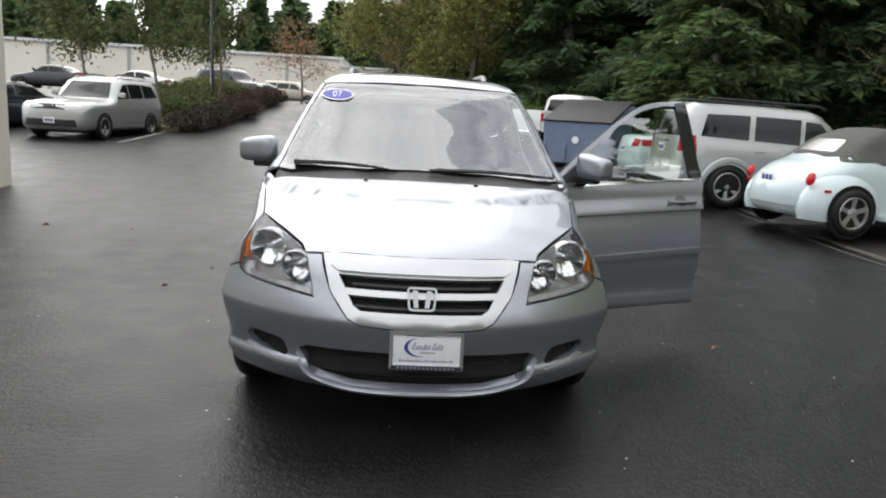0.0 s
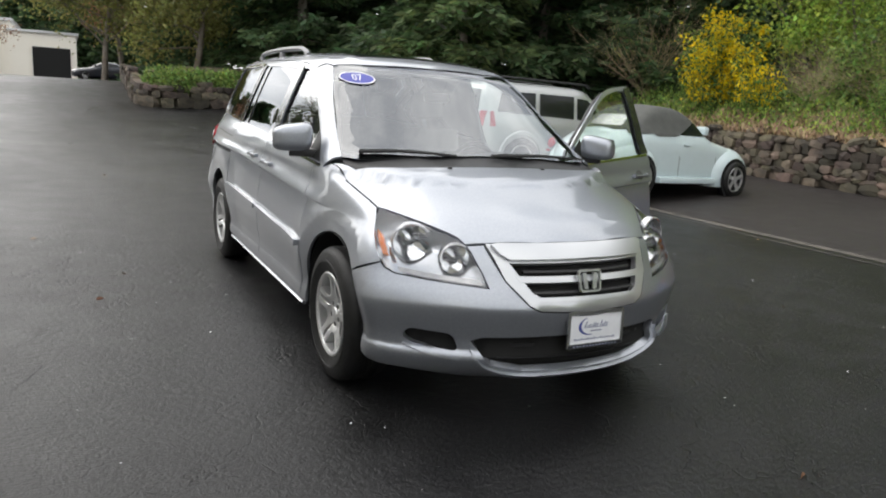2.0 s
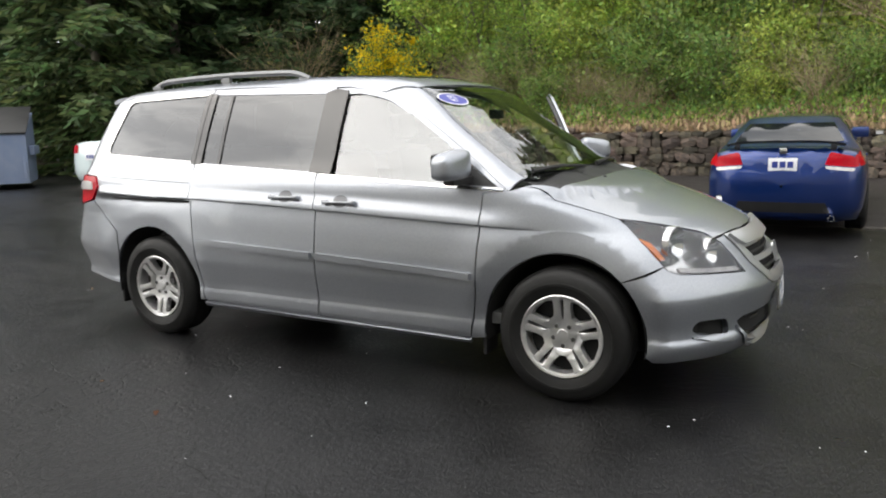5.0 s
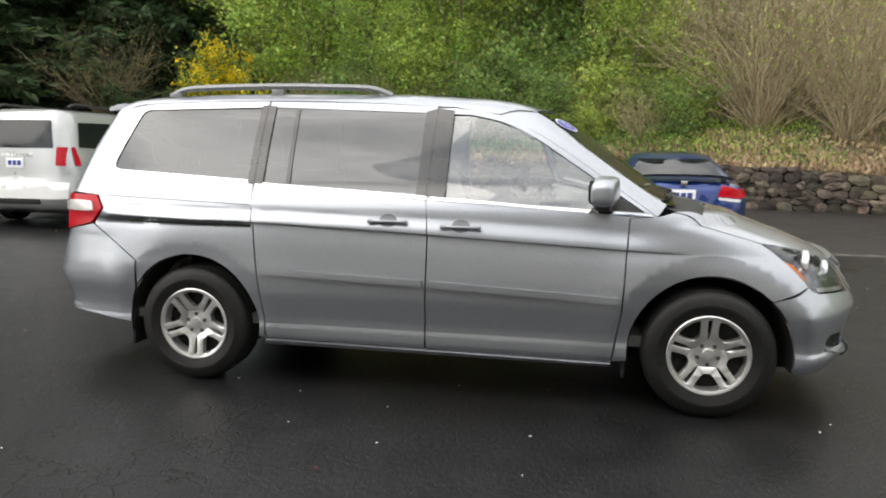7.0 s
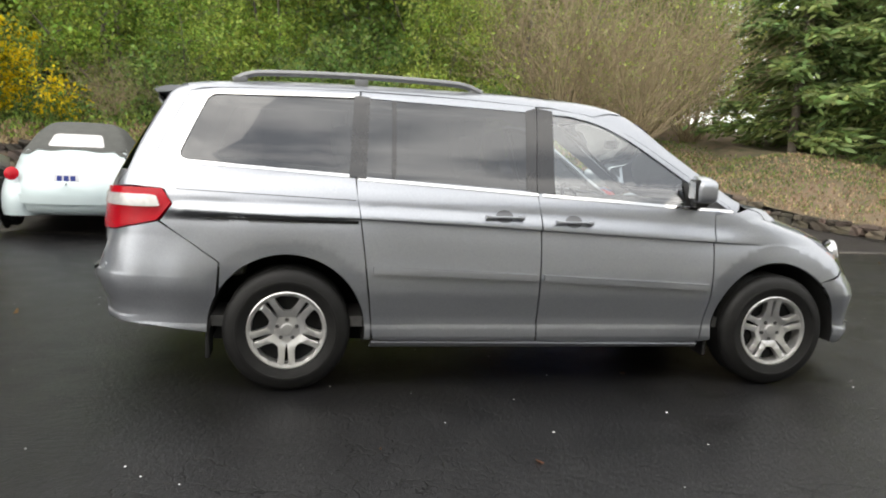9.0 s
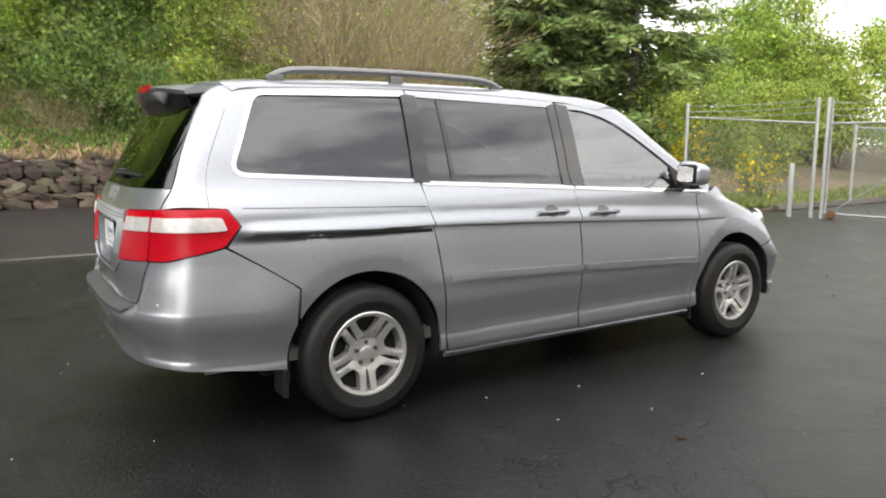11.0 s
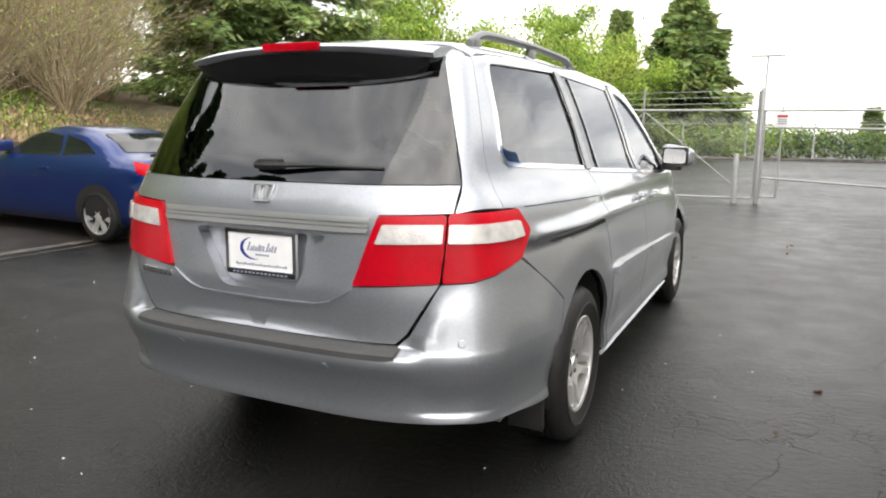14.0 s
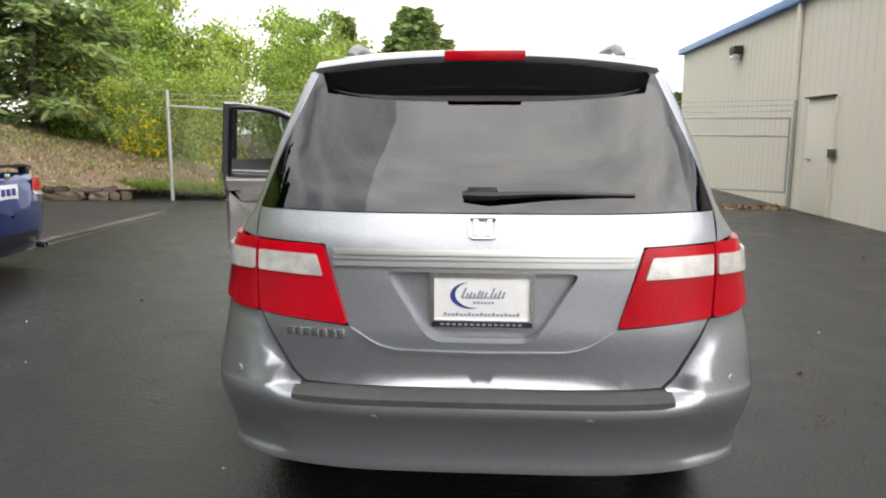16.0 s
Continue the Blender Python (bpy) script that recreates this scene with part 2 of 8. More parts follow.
# asphalt: damp, dark, with a worn paler stretch and fine grain
def asphalt(name, dark, pale, rough, wet=0.12):
    m = material(name, dark, rough, second=pale, scale=3.0, contrast=0.7, bump=0.32, bump_scale=95, rough_spread=wet)
    n, l = m.node_tree.nodes, m.node_tree.links
    b = n["Principled BSDF"]
    b.inputs["Specular IOR Level"].default_value = 0.30
    grain, mixg, mrg = n.new("ShaderNodeTexNoise"), n.new("ShaderNodeMix"), n.new("ShaderNodeMapRange")
    grain.inputs["Scale"].default_value, grain.inputs["Detail"].default_value = 85, 3
    co = n.new("ShaderNodeTexCoord")
    l.new(co.outputs["Object"], grain.inputs["Vector"])
    mrg.inputs["From Min"].default_value, mrg.inputs["From Max"].default_value = 0.35, 0.7
    mrg.inputs["To Min"].default_value, mrg.inputs["To Max"].default_value = 0.35, 2.1
    l.new(grain.outputs["Fac"], mrg.inputs["Value"])
    mixg.data_type, mixg.blend_type = "RGBA", "MULTIPLY"
    mixg.inputs["Factor"].default_value = 1.0
    link = b.inputs["Base Color"].links[0]
    src = link.from_socket
    l.new(src, mixg.inputs["A"]), l.new(mrg.outputs["Result"], mixg.inputs["B"]), l.new(mixg.outputs["Result"], b.inputs["Base Color"])
    fine = b.inputs["Normal"].links[0].from_node
    fine.inputs["Strength"].default_value, fine.inputs["Distance"].default_value = 0.42, 0.010
    # cracked stretches: a net of fine cracks where the surface is old
    bend, vor, where, near, old, cr = (n.new("ShaderNodeTexNoise"), n.new("ShaderNodeTexVoronoi"), n.new("ShaderNodeTexNoise"), n.new("ShaderNodeMapRange"), n.new("ShaderNodeMapRange"), n.new("ShaderNodeMath"))
    shift = n.new("ShaderNodeVectorMath")
    shift.operation, cr.operation = "ADD", "MULTIPLY"
    bend.inputs["Scale"].default_value, bend.inputs["Detail"].default_value = 2.5, 4
    where.inputs["Scale"].default_value, where.inputs["Detail"].default_value = 0.33, 3
    vor.feature = "DISTANCE_TO_EDGE"
    vor.inputs["Scale"].default_value = 1.7
    l.new(co.outputs["Object"], bend.inputs["Vector"]), l.new(co.outputs["Object"], shift.inputs[0]), l.new(bend.outputs["Color"], shift.inputs[1])
    l.new(shift.outputs["Vector"], vor.inputs["Vector"]), l.new(co.outputs["Object"], where.inputs["Vector"])
    near.inputs["From Min"].default_value, near.inputs["From Max"].default_value = 0.016, 0.004
    old.inputs["From Min"].default_value, old.inputs["From Max"].default_value = 0.50, 0.60
    l.new(vor.outputs["Distance"], near.inputs["Value"]), l.new(where.outputs["Fac"], old.inputs["Value"])
    l.new(near.outputs["Result"], cr.inputs[0]), l.new(old.outputs["Result"], cr.inputs[1])
    dark_mix = n.new("ShaderNodeMix")
    dark_mix.data_type, dark_mix.inputs["B"].default_value = "RGBA", (0.003, 0.003, 0.003, 1)
    l.new(cr.outputs[0], dark_mix.inputs["Factor"]), l.new(mixg.outputs["Result"], dark_mix.inputs["A"]), l.new(dark_mix.outputs["Result"], b.inputs["Base Color"])
    # coarse aggregate and the cracks' depth, on top of the fine relief
    coarse, sub, bp2 = n.new("ShaderNodeTexNoise"), n.new("ShaderNodeMath"), n.new("ShaderNodeBump")
    coarse.inputs["Scale"].default_value, coarse.inputs["Detail"].default_value = 26, 4
    sub.operation = "SUBTRACT"
    bp2.inputs["Strength"].default_value, bp2.inputs["Distance"].default_value = 0.50, 0.010
    l.new(co.outputs["Object"], coarse.inputs["Vector"]), l.new(coarse.outputs["Fac"], sub.inputs[0]), l.new(cr.outputs[0], sub.inputs[1])
    l.new(sub.outputs[0], bp2.inputs["Height"]), l.new(b.inputs["Normal"].links[0].from_socket, bp2.inputs["Normal"]), l.new(bp2.outputs["Normal"], b.inputs["Normal"])
    return m


M["asphalt"] = asphalt("asphalt", (0.0060, 0.0060, 0.0065), (0.0145, 0.0145, 0.0150), 0.37, 0.10)
M["asphalt_stall"] = asphalt("stall_asphalt", (0.018, 0.015, 0.015), (0.030, 0.026, 0.024), 0.60, 0.1)
M["concrete"] = material("gutter_concrete", (0.115, 0.10, 0.085), 0.8, second=(0.03, 0.028, 0.026), scale=5, contrast=0.5, bump=0.4, bump_scale=90)
M["line"] = material("line_paint", (0.55, 0.55, 0.53), 0.7, second=(0.25, 0.25, 0.24), scale=9, contrast=0.6)
M["siding"] = material("cream_siding", (0.79, 0.75, 0.66), 0.55, second=(0.75, 0.71, 0.625), scale=2.0, contrast=0.9)
M["blue_trim"] = material("blue_trim", (0.02, 0.16, 0.50), 0.4, second=(0.025, 0.18, 0.54), scale=3)
M["stone"] = material("wall_stone", (0.135, 0.105, 0.074), 0.85, second=(0.046, 0.039, 0.032), scale=5, contrast=0.6, bump=0.8, bump_scale=22, spread=0.65)
M["stone_rest"] = material("wall_stone_rest", (0.135, 0.105, 0.074), 0.85, second=(0.046, 0.039, 0.032), scale=5, contrast=0.6, bump=0.8, bump_scale=22, island=0.65)
M["soil"] = material("bank_soil", (0.19, 0.135, 0.09), 0.95, second=(0.085, 0.085, 0.045), scale=3.2, contrast=0.4, bump=0.7, bump_scale=14)
M["grass"] = leaf_material("grass_blades", (0.27, 0.34, 0.07), 0.5)
M["dry"] = material("dry_stalks", (0.33, 0.24, 0.14), 0.8, island=0.5)
M["leaf"] = leaf_material("fresh_leaf", (0.366, 0.492, 0.092), 0.55)
M["leaf_deep"] = leaf_material("deep_leaf", (0.213, 0.312, 0.075), 0.6)
M["leaf_lime"] = leaf_material("lime_leaf", (0.427, 0.516, 0.109), 0.5)
M["conifer_mid"] = leaf_material("mid_conifer_needle", (0.27, 0.35, 0.12), 0.6)
M["needle"] = leaf_material("conifer_needle", (0.085, 0.14, 0.055), 0.6)
M["cedar"] = leaf_material("cedar_spray", (0.115, 0.165, 0.06), 0.7)
M["leaf_gold"] = leaf_material("golden_leaf", (0.25, 0.25, 0.07), 0.5)
M["olive"] = leaf_material("olive_leaf", (0.15, 0.165, 0.06), 0.5)
M["cup"] = material("handle_cup", (0.16, 0.165, 0.175), 0.4, 0.6)
M["pad"] = material("step_pad_rubber", (0.045, 0.045, 0.047), 0.6, second=(0.06, 0.06, 0.062), scale=40, bump=0.3, bump_scale=220)
M["broom"] = leaf_material("broom_flower", (0.92, 0.68, 0.015), 0.2)
M["twig"] = material("bare_twig", (0.36, 0.29, 0.18), 0.85, island=0.35)
M["bark"] = material("bark", (0.14, 0.11, 0.085), 0.9, second=(0.22, 0.20, 0.17), scale=12, bump=0.6, bump_scale=40)
M["rust_leaf"] = leaf_material("rust_leaf", (0.36, 0.19, 0.10), 0.4)
M["dark_rust"] = leaf_material("dark_rust_leaf", (0.085, 0.060, 0.042), 0.5)
M["rail"] = material("rail_grey", (0.20, 0.205, 0.21), 0.4, 0.6, second=(0.24, 0.245, 0.25), scale=30)
M["galv"] = material("galvanised_steel", (0.42, 0.43, 0.43), 0.5, 0.25, second=(0.33, 0.34, 0.34), scale=20, contrast=0.6)
M["dumpster"] = material("dumpster_paint", (0.14, 0.19, 0.30), 0.6, second=(0.19, 0.23, 0.32), scale=5, contrast=0.6)
M["white_sign"] = material("sign_white", (0.8, 0.8, 0.8), 0.5)
M["sign_red"] = material("sign_red", (0.5, 0.03, 0.03), 0.5)


# ---------------------------------------------------------------- mesh helpers
def finish(ob, mat, smooth=True):
    me = ob.data
    me.materials.append(mat)
    if smooth:
        me.shade_smooth()
    return ob


def part(name, bm, mat, parent=None, label="", smooth=True, sharp=35):
    me = bpy.data.meshes.new(name)
    if smooth and sharp:
        for e in bm.edges:
            if len(e.link_faces) == 2 and e.calc_face_angle(0) > radians(sharp):
                e.smooth = False
    bm.to_mesh(me)
    bm.free()
    ob = new(name, me)
    finish(ob, mat, smooth)
    if "skin_normal" in me.attributes:
        nv = np.zeros(len(me.vertices) * 3, np.float32)
        me.attributes["skin_normal"].data.foreach_get("vector", nv)
        nv = nv.reshape(-1, 3)
        known = np.linalg.norm(nv, axis=1) > .5
        out = np.zeros((len(me.loops), 3))
        for f in me.polygons:
            ids = list(f.vertices)
            out[f.loop_start:f.loop_start + f.loop_total] = nv[ids] if known[ids].all() else f.normal[:]
        me.normals_split_custom_set(out.tolist())
    ob.parent = parent
    if label:
        tagged(ob, label)
    return ob


def raw(name, verts, faces, mat, parent=None, smooth=False):
    me = bpy.data.meshes.new(name)
    me.from_pydata([tuple(map(float, v)) for v in verts], [], [tuple(int(i) for i in f) for f in faces])
    ob = new(name, me)
    finish(ob, mat, smooth)
    ob.parent = parent
    return ob


def thing(name, label, category, m=None, group="", kind=""):
    ob = new(name)
    ob.empty_display_size = 0.1
    if m is not None:
        ob.matrix_world = m
    return tagged(ob, label, category, group, kind)


def add_box(bm, x0, x1, y0, y1, z0, z1, bevel=0.0, m=None):
    r = bmesh.ops.create_cube(bm, size=1.0)
    vs = r["verts"]
    bmesh.ops.scale(bm, vec=(x1 - x0, y1 - y0, z1 - z0), verts=vs)
    bmesh.ops.translate(bm, vec=((x0 + x1) / 2, (y0 + y1) / 2, (z0 + z1) / 2), verts=vs)
    if bevel:
        es = list({e for v in vs for e in v.link_edges})
        got = bmesh.ops.bevel(bm, geom=es, offset=bevel, segments=2, affect="EDGES", profile=0.6)
        vs = list({v for f in got["faces"] for v in f.verts} | {v for v in vs if v.is_valid})
    if m is not None:
        bmesh.ops.transform(bm, matrix=m, verts=vs)
    return vs


def box(x0, x1, y0, y1, z0, z1, bevel=0.0, m=None):
    bm = bmesh.new()
    add_box(bm, x0, x1, y0, y1, z0, z1, bevel, m)
    return bm


def add_tube(bm, pts, r, sides=8, r_end=None):
    """A tube along a chain of points, tapering from r to r_end."""
    pts = [Vector(p) for p in pts]
    rings = []
    for i, p in enumerate(pts):
        d = (pts[min(i + 1, len(pts) - 1)] - pts[max(i - 1, 0)]).normalized()
        a = d.cross(Vector((0, 0, 1)) if abs(d.z) < 0.9 else Vector((1, 0, 0))).normalized()
        b = d.cross(a)
        k = r if r_end is None else r + (r_end - r) * i / max(1, len(pts) - 1)
        rings.append([bm.verts.new(p + k * (math.cos(t) * a + math.sin(t) * b)) for t in [2 * math.pi * j / sides for j in range(sides)]])
    for q, s in zip(rings, rings[1:]):
        for j in range(sides):
            bm.faces.new((q[j], q[(j + 1) % sides], s[(j + 1) % sides], s[j]))
    bm.faces.new(rings[0][::-1]), bm.faces.new(rings[-1])


def tube(pts, r, sides=8, r_end=None):
    bm = bmesh.new()
    add_tube(bm, pts, r, sides, r_end)
    bmesh.ops.recalc_face_normals(bm, faces=bm.faces)
    return bm


def lathe(profile, steps=48, axis="x"):
    """Profile of (radius, offset along the axis), turned about that axis."""
    bm = bmesh.new()
    rings = []
    for i in range(steps):
        a = 2 * math.pi * i / steps
        rings.append([bm.verts.new((o, r * math.cos(a), r * math.sin(a))) for r, o in profile])
    for i in range(steps):
        q, s = rings[i], rings[(i + 1) % steps]
        for j in range(len(profile) - 1):
            bm.faces.new((q[j], s[j], s[j + 1], q[j + 1]))
    bmesh.ops.remove_doubles(bm, verts=bm.verts, dist=1e-5)
    bmesh.ops.recalc_face_normals(bm, faces=bm.faces)
    return bm


def table(*pairs):
    """A smooth curve through (at, value) pairs."""
    xs, ys = np.array([p[0] for p in pairs], float), np.array([p[1] for p in pairs], float)
    d = np.diff(ys) / np.diff(xs)
    m = np.concatenate([[d[0]], np.where(d[:-1] * d[1:] > 0, 2 * d[:-1] * d[1:] / (d[:-1] + d[1:] + 1e-12), 0), [d[-1]]])

    def f(x):
        x = np.clip(np.asarray(x, float), xs[0], xs[-1])
        i = np.clip(np.searchsorted(xs, x) - 1, 0, len(xs) - 2)
        h = xs[i + 1] - xs[i]
        t = (x - xs[i]) / h
        return ((2 * t ** 3 - 3 * t ** 2 + 1) * ys[i] + (t ** 3 - 2 * t ** 2 + t) * h * m[i]
                + (-2 * t ** 3 + 3 * t ** 2) * ys[i + 1] + (t ** 3 - t ** 2) * h * m[i + 1])
    return f


# ---------------------------------------------------------------- car bodies as one smooth solid, panels laid on it
class Shell:
    """A car's outer form: side, top, front and rear surfaces that meet in rounded edges.
    x across, y from the nose (minus) to the tail, z up."""

    def __init__(self, plan, lean, top, top_bow, crown, nose, nose_bow, tail, tail_bow, soft=0.03, floor=0.2, nose_pow=2.6, tail_pow=4.0, half=0.88,
                 nose_lean=None, tail_corner=None, relief=None):
        self.relief, self.creases = relief, ()
        self.plan, self.lean, self.top, self.top_bow, self.crown = plan, lean, top, top_bow, crown
        self.nose, self.nose_bow, self.tail, self.tail_bow, self.soft, self.floor = nose, nose_bow, tail, tail_bow, soft, floor
        self.nose_pow, self.tail_pow, self.half, self.nose_lean, self.tail_corner = nose_pow, tail_pow, half, nose_lean, tail_corner

    def value(self, p):
        x, y, z = np.abs(p[..., 0]), p[..., 1], p[..., 2]
        u = np.clip(x / self.half, 0, 1.3)
        zz = z - .042 * np.clip(y, -1.4, 1.2) * np.exp(-((z - .93) / .13) ** 2) if self.nose_lean else z
        side = x - (self.plan(y) + self.lean(zz))
        if self.nose_lean:
            w = np.clip((-1.15 - y) / .85, 0, 1)
            side = side - self.nose_lean(z) * w * w * (3 - 2 * w)
        if self.relief:
            side = side - self.relief(y, z, zz)
        top = z - (self.top(y - self.top_bow(y) * u ** 2) - self.crown(y) * u ** 2)
        front = (self.nose(z) + self.nose_bow(z) * u ** self.nose_pow) - y
        tail = self.tail(z)
        if self.tail_corner:
            w = np.clip((x - (.605 + .55 * np.clip(z - .70, 0, .2))) / .085, 0, 1)
            w = w * w * (3 - 2 * w)
            tail = tail * (1 - w) + self.tail_corner(z) * w
        rear = y - (tail - self.tail_bow(z) * u ** self.tail_pow)
        low = self.floor - z
        f = np.stack([side, top, front, rear, low]) / self.soft
        k = f.max(axis=0)
        return self.soft * (k + np.log(np.exp(np.clip(f - k, -40, 0)).sum(axis=0)))

    def cast(self, base, way, far=3.2):
        """From points inside the car out along the way to its skin."""
        base = np.asarray(base, float)
        way = np.broadcast_to(np.asarray(way, float), base.shape)
        a, b = np.zeros(len(base)), np.full(len(base), far)
        for _ in range(26):
            c = (a + b) / 2
            inside = self.value(base + c[:, None] * way) < 0
            a, b = np.where(inside, c, a), np.where(inside, b, c)
        return base + ((a + b) / 2)[:, None] * way

    def side(self, y, z, sign=-1):
        y, z = np.broadcast_arrays(np.asarray(y, float), np.asarray(z, float))
        return self.cast(np.stack([np.zeros(y.size), y.ravel(), z.ravel()], 1), (sign, 0, 0))

    def normal(self, p):
        e = 1e-3
        g = np.stack([self.value(p + np.eye(3)[i] * e) - self.value(p - np.eye(3)[i] * e) for i in range(3)], 1)
        return g / np.linalg.norm(g, axis=1, keepdims=True)


def rounded(pts, r, steps=5):
    """A closed outline with its corners rounded; r may be one number or one per corner."""
    out, n = [], len(pts)
    for i in range(n):
        p, a, b = Vector(pts[i]).to_3d(), Vector(pts[i - 1]).to_3d(), Vector(pts[(i + 1) % n]).to_3d()
        k = r[i] if isinstance(r, (list, tuple)) else r
        k = min(k, (a - p).length * 0.49, (b - p).length * 0.49)
        if k < 1e-4:
            out.append((p.x, p.y))
            continue
        s, e = p + (a - p).normalized() * k, p + (b - p).normalized() * k
        for j in range(steps + 1):
            t = j / steps
            q = (1 - t) ** 2 * s + 2 * t * (1 - t) * p + t * t * e
            out.append((q.x, q.y))
    return out


def smooth_line(pts, n=24):
    """A smooth open curve through the points."""
    pts = [np.array(p, float) for p in pts]
    ext = [2 * pts[0] - pts[1], *pts, 2 * pts[-1] - pts[-2]]
    out = []
    k = max(2, n // (len(pts) - 1))
    for i in range(1, len(ext) - 2):
        a, b, c, d = ext[i - 1:i + 3]
        for j in range(k):
            t = j / k
            out.append(tuple(0.5 * (2 * b + (c - a) * t + (2 * a - 5 * b + 4 * c - d) * t * t + (3 * b - a - 3 * c + d) * t ** 3)))
    out.append(tuple(pts[-1]))
    return out


def sheet(outline, holes=(), step=0.05, creases=()):
    """A flat sheet in two coordinates with holes, cut into a fine grid and along creases (height, slope)."""
    bm = bmesh.new()
    edges = []
    for loop in (outline, *holes):
        vs = [bm.verts.new((p[0], p[1], 0)) for p in loop]
        edges += [bm.edges.new((vs[i], vs[(i + 1) % len(vs)])) for i in range(len(vs))]
    bmesh.ops.triangle_fill(bm, use_beauty=True, use_dissolve=False, edges=edges, normal=(0, 0, 1))
    bm.normal_update()
    bmesh.ops.reverse_faces(bm, faces=[f for f in bm.faces if f.normal.z < 0])
    for axis in (0, 1):
        lo, hi = min(p[axis] for p in outline), max(p[axis] for p in outline)
        n = max(1, int((hi - lo) / step))
        for i in range(1, n):
            co, no = [0, 0, 0], [0, 0, 0]
            co[axis], no[axis] = lo + (hi - lo) * i / n, 1
            bmesh.ops.bisect_plane(bm, geom=[*bm.verts, *bm.edges, *bm.faces], plane_co=co, plane_no=no, dist=1e-5)
    lo, hi = min(p[1] for p in outline), max(p[1] for p in outline)
    for c, k in creases:
        if lo < c < hi:
            bmesh.ops.bisect_plane(bm, geom=[*bm.verts, *bm.edges, *bm.faces], plane_co=(0, c, 0), plane_no=(-k, 1, 0), dist=1e-5)
    return bm


def shade(bm, vs, nor):
    """Keep the shell's own normals at these corners, for clean reflections."""
    lay_n = bm.verts.layers.float_vector.new("skin_normal")
    vs = list(bm.verts)
    for v, q in zip(vs, nor):
        v[lay_n] = Vector(q)
    return vs


def ruled(shell, a, b, n=6, lift=0.0, fold=0.012):
    """A panel between two lines on the shell."""
    def even(line, k=18):
        line = np.asarray(line, float)
        d = np.concatenate([[0], np.cumsum(np.linalg.norm(np.diff(line, axis=0), axis=1))])
        return np.stack([np.interp(np.linspace(0, d[-1], k), d, line[:, i]) for i in range(3)], 1)
    a, b = even(a), even(b)
    g = np.stack([a + (b - a) * j / n for j in range(n + 1)], 1)
    k, m = g.shape[:2]
    p = g.reshape(-1, 3)
    for _ in range(10):
        p = p - shell.value(p)[:, None] * shell.normal(p)
    nor = shell.normal(p)
    p = p + nor * lift
    bm = bmesh.new()
    vs = [bm.verts.new(q) for q in p]
    for i in range(k - 1):
        for j in range(m - 1):
            f = bm.faces.new((vs[i * m + j], vs[i * m + j + 1], vs[(i + 1) * m + j + 1], vs[(i + 1) * m + j]))
    bm.normal_update()
    bm.verts.index_update()
    if sum(f.normal.dot(Vector(nor[f.verts[0].index])) for f in bm.faces) < 0:
        bmesh.ops.reverse_faces(bm, faces=bm.faces)
    vs = shade(bm, vs, nor)
    rim = [e for e in bm.edges if e.is_boundary]
    idx = {v: i for i, v in enumerate(vs)}
    made = {}
    for e in rim:
        for v in e.verts:
            if v not in made:
                made[v] = bm.verts.new(Vector(p[idx[v]]) - Vector(nor[idx[v]]) * fold)
    for e in rim:
        l = [q for q in e.link_faces[0].loops if q.edge == e][0]
        c, d = l.vert, l.link_loop_next.vert
        bm.faces.new((d, c, made[c], made[d]))
    return bm


def panel(shell, outline, view, sign=1, holes=(), step=0.05, lift=0.0, fold=0.018, xf=None):
    """A panel of the car: a flat outline laid on the shell along a view, its rims folded inward.
    side: (y, z); front and rear: (x, z); top: (x, y)."""
    bm = sheet(outline, holes, step, shell.creases if view == "side" and step <= .06 else ())
    vs = list(bm.verts)
    c = np.array([v.co[:2] for v in vs])
    n = len(c)
    if view == "side":
        base, way = np.stack([np.zeros(n), c[:, 0], c[:, 1]], 1), np.array((sign, 0, 0.0))
    elif view == "top":
        base, way = np.stack([c[:, 0], c[:, 1], np.full(n, 0.55)], 1), np.array((0, 0, 1.0))
    elif view == "front":
        base, way = np.stack([c[:, 0], np.full(n, 0.0), c[:, 1]], 1), np.array((0, -1.0, 0))
    else:
        base, way = np.stack([c[:, 0], np.full(n, 0.0), c[:, 1]], 1), np.array((0, 1.0, 0))
    p = shell.cast(base, way)
    nor = shell.normal(p)
    p = p + nor * lift
    for v, q in zip(vs, p):
        v.co = q
    bm.normal_update()
    flip = sum(f.normal.dot(Vector(way)) * f.calc_area() for f in bm.faces) < 0
    if flip:
        bmesh.ops.reverse_faces(bm, faces=bm.faces)
    vs = shade(bm, vs, nor if xf is None else nor @ np.array(xf.to_3x3()).T)
    if fold:
        idx = {v: i for i, v in enumerate(vs)}
        rim = [e for e in bm.edges if e.is_boundary]
        made = {}
        for e in rim:
            for v in e.verts:
                if v not in made:
                    i = idx[v]
                    made[v] = bm.verts.new(Vector(p[i]) - Vector(nor[i]) * fold)
        for e in rim:
            f = e.link_faces[0]
            a, b = e.verts
            ls = [l for l in f.loops if l.edge == e][0]
            a, b = ls.vert, ls.link_loop_next.vert
            bm.faces.new((b, a, made[a], made[b]))
    if xf is not None:
        bmesh.ops.transform(bm, matrix=xf, verts=bm.verts)
    return bm


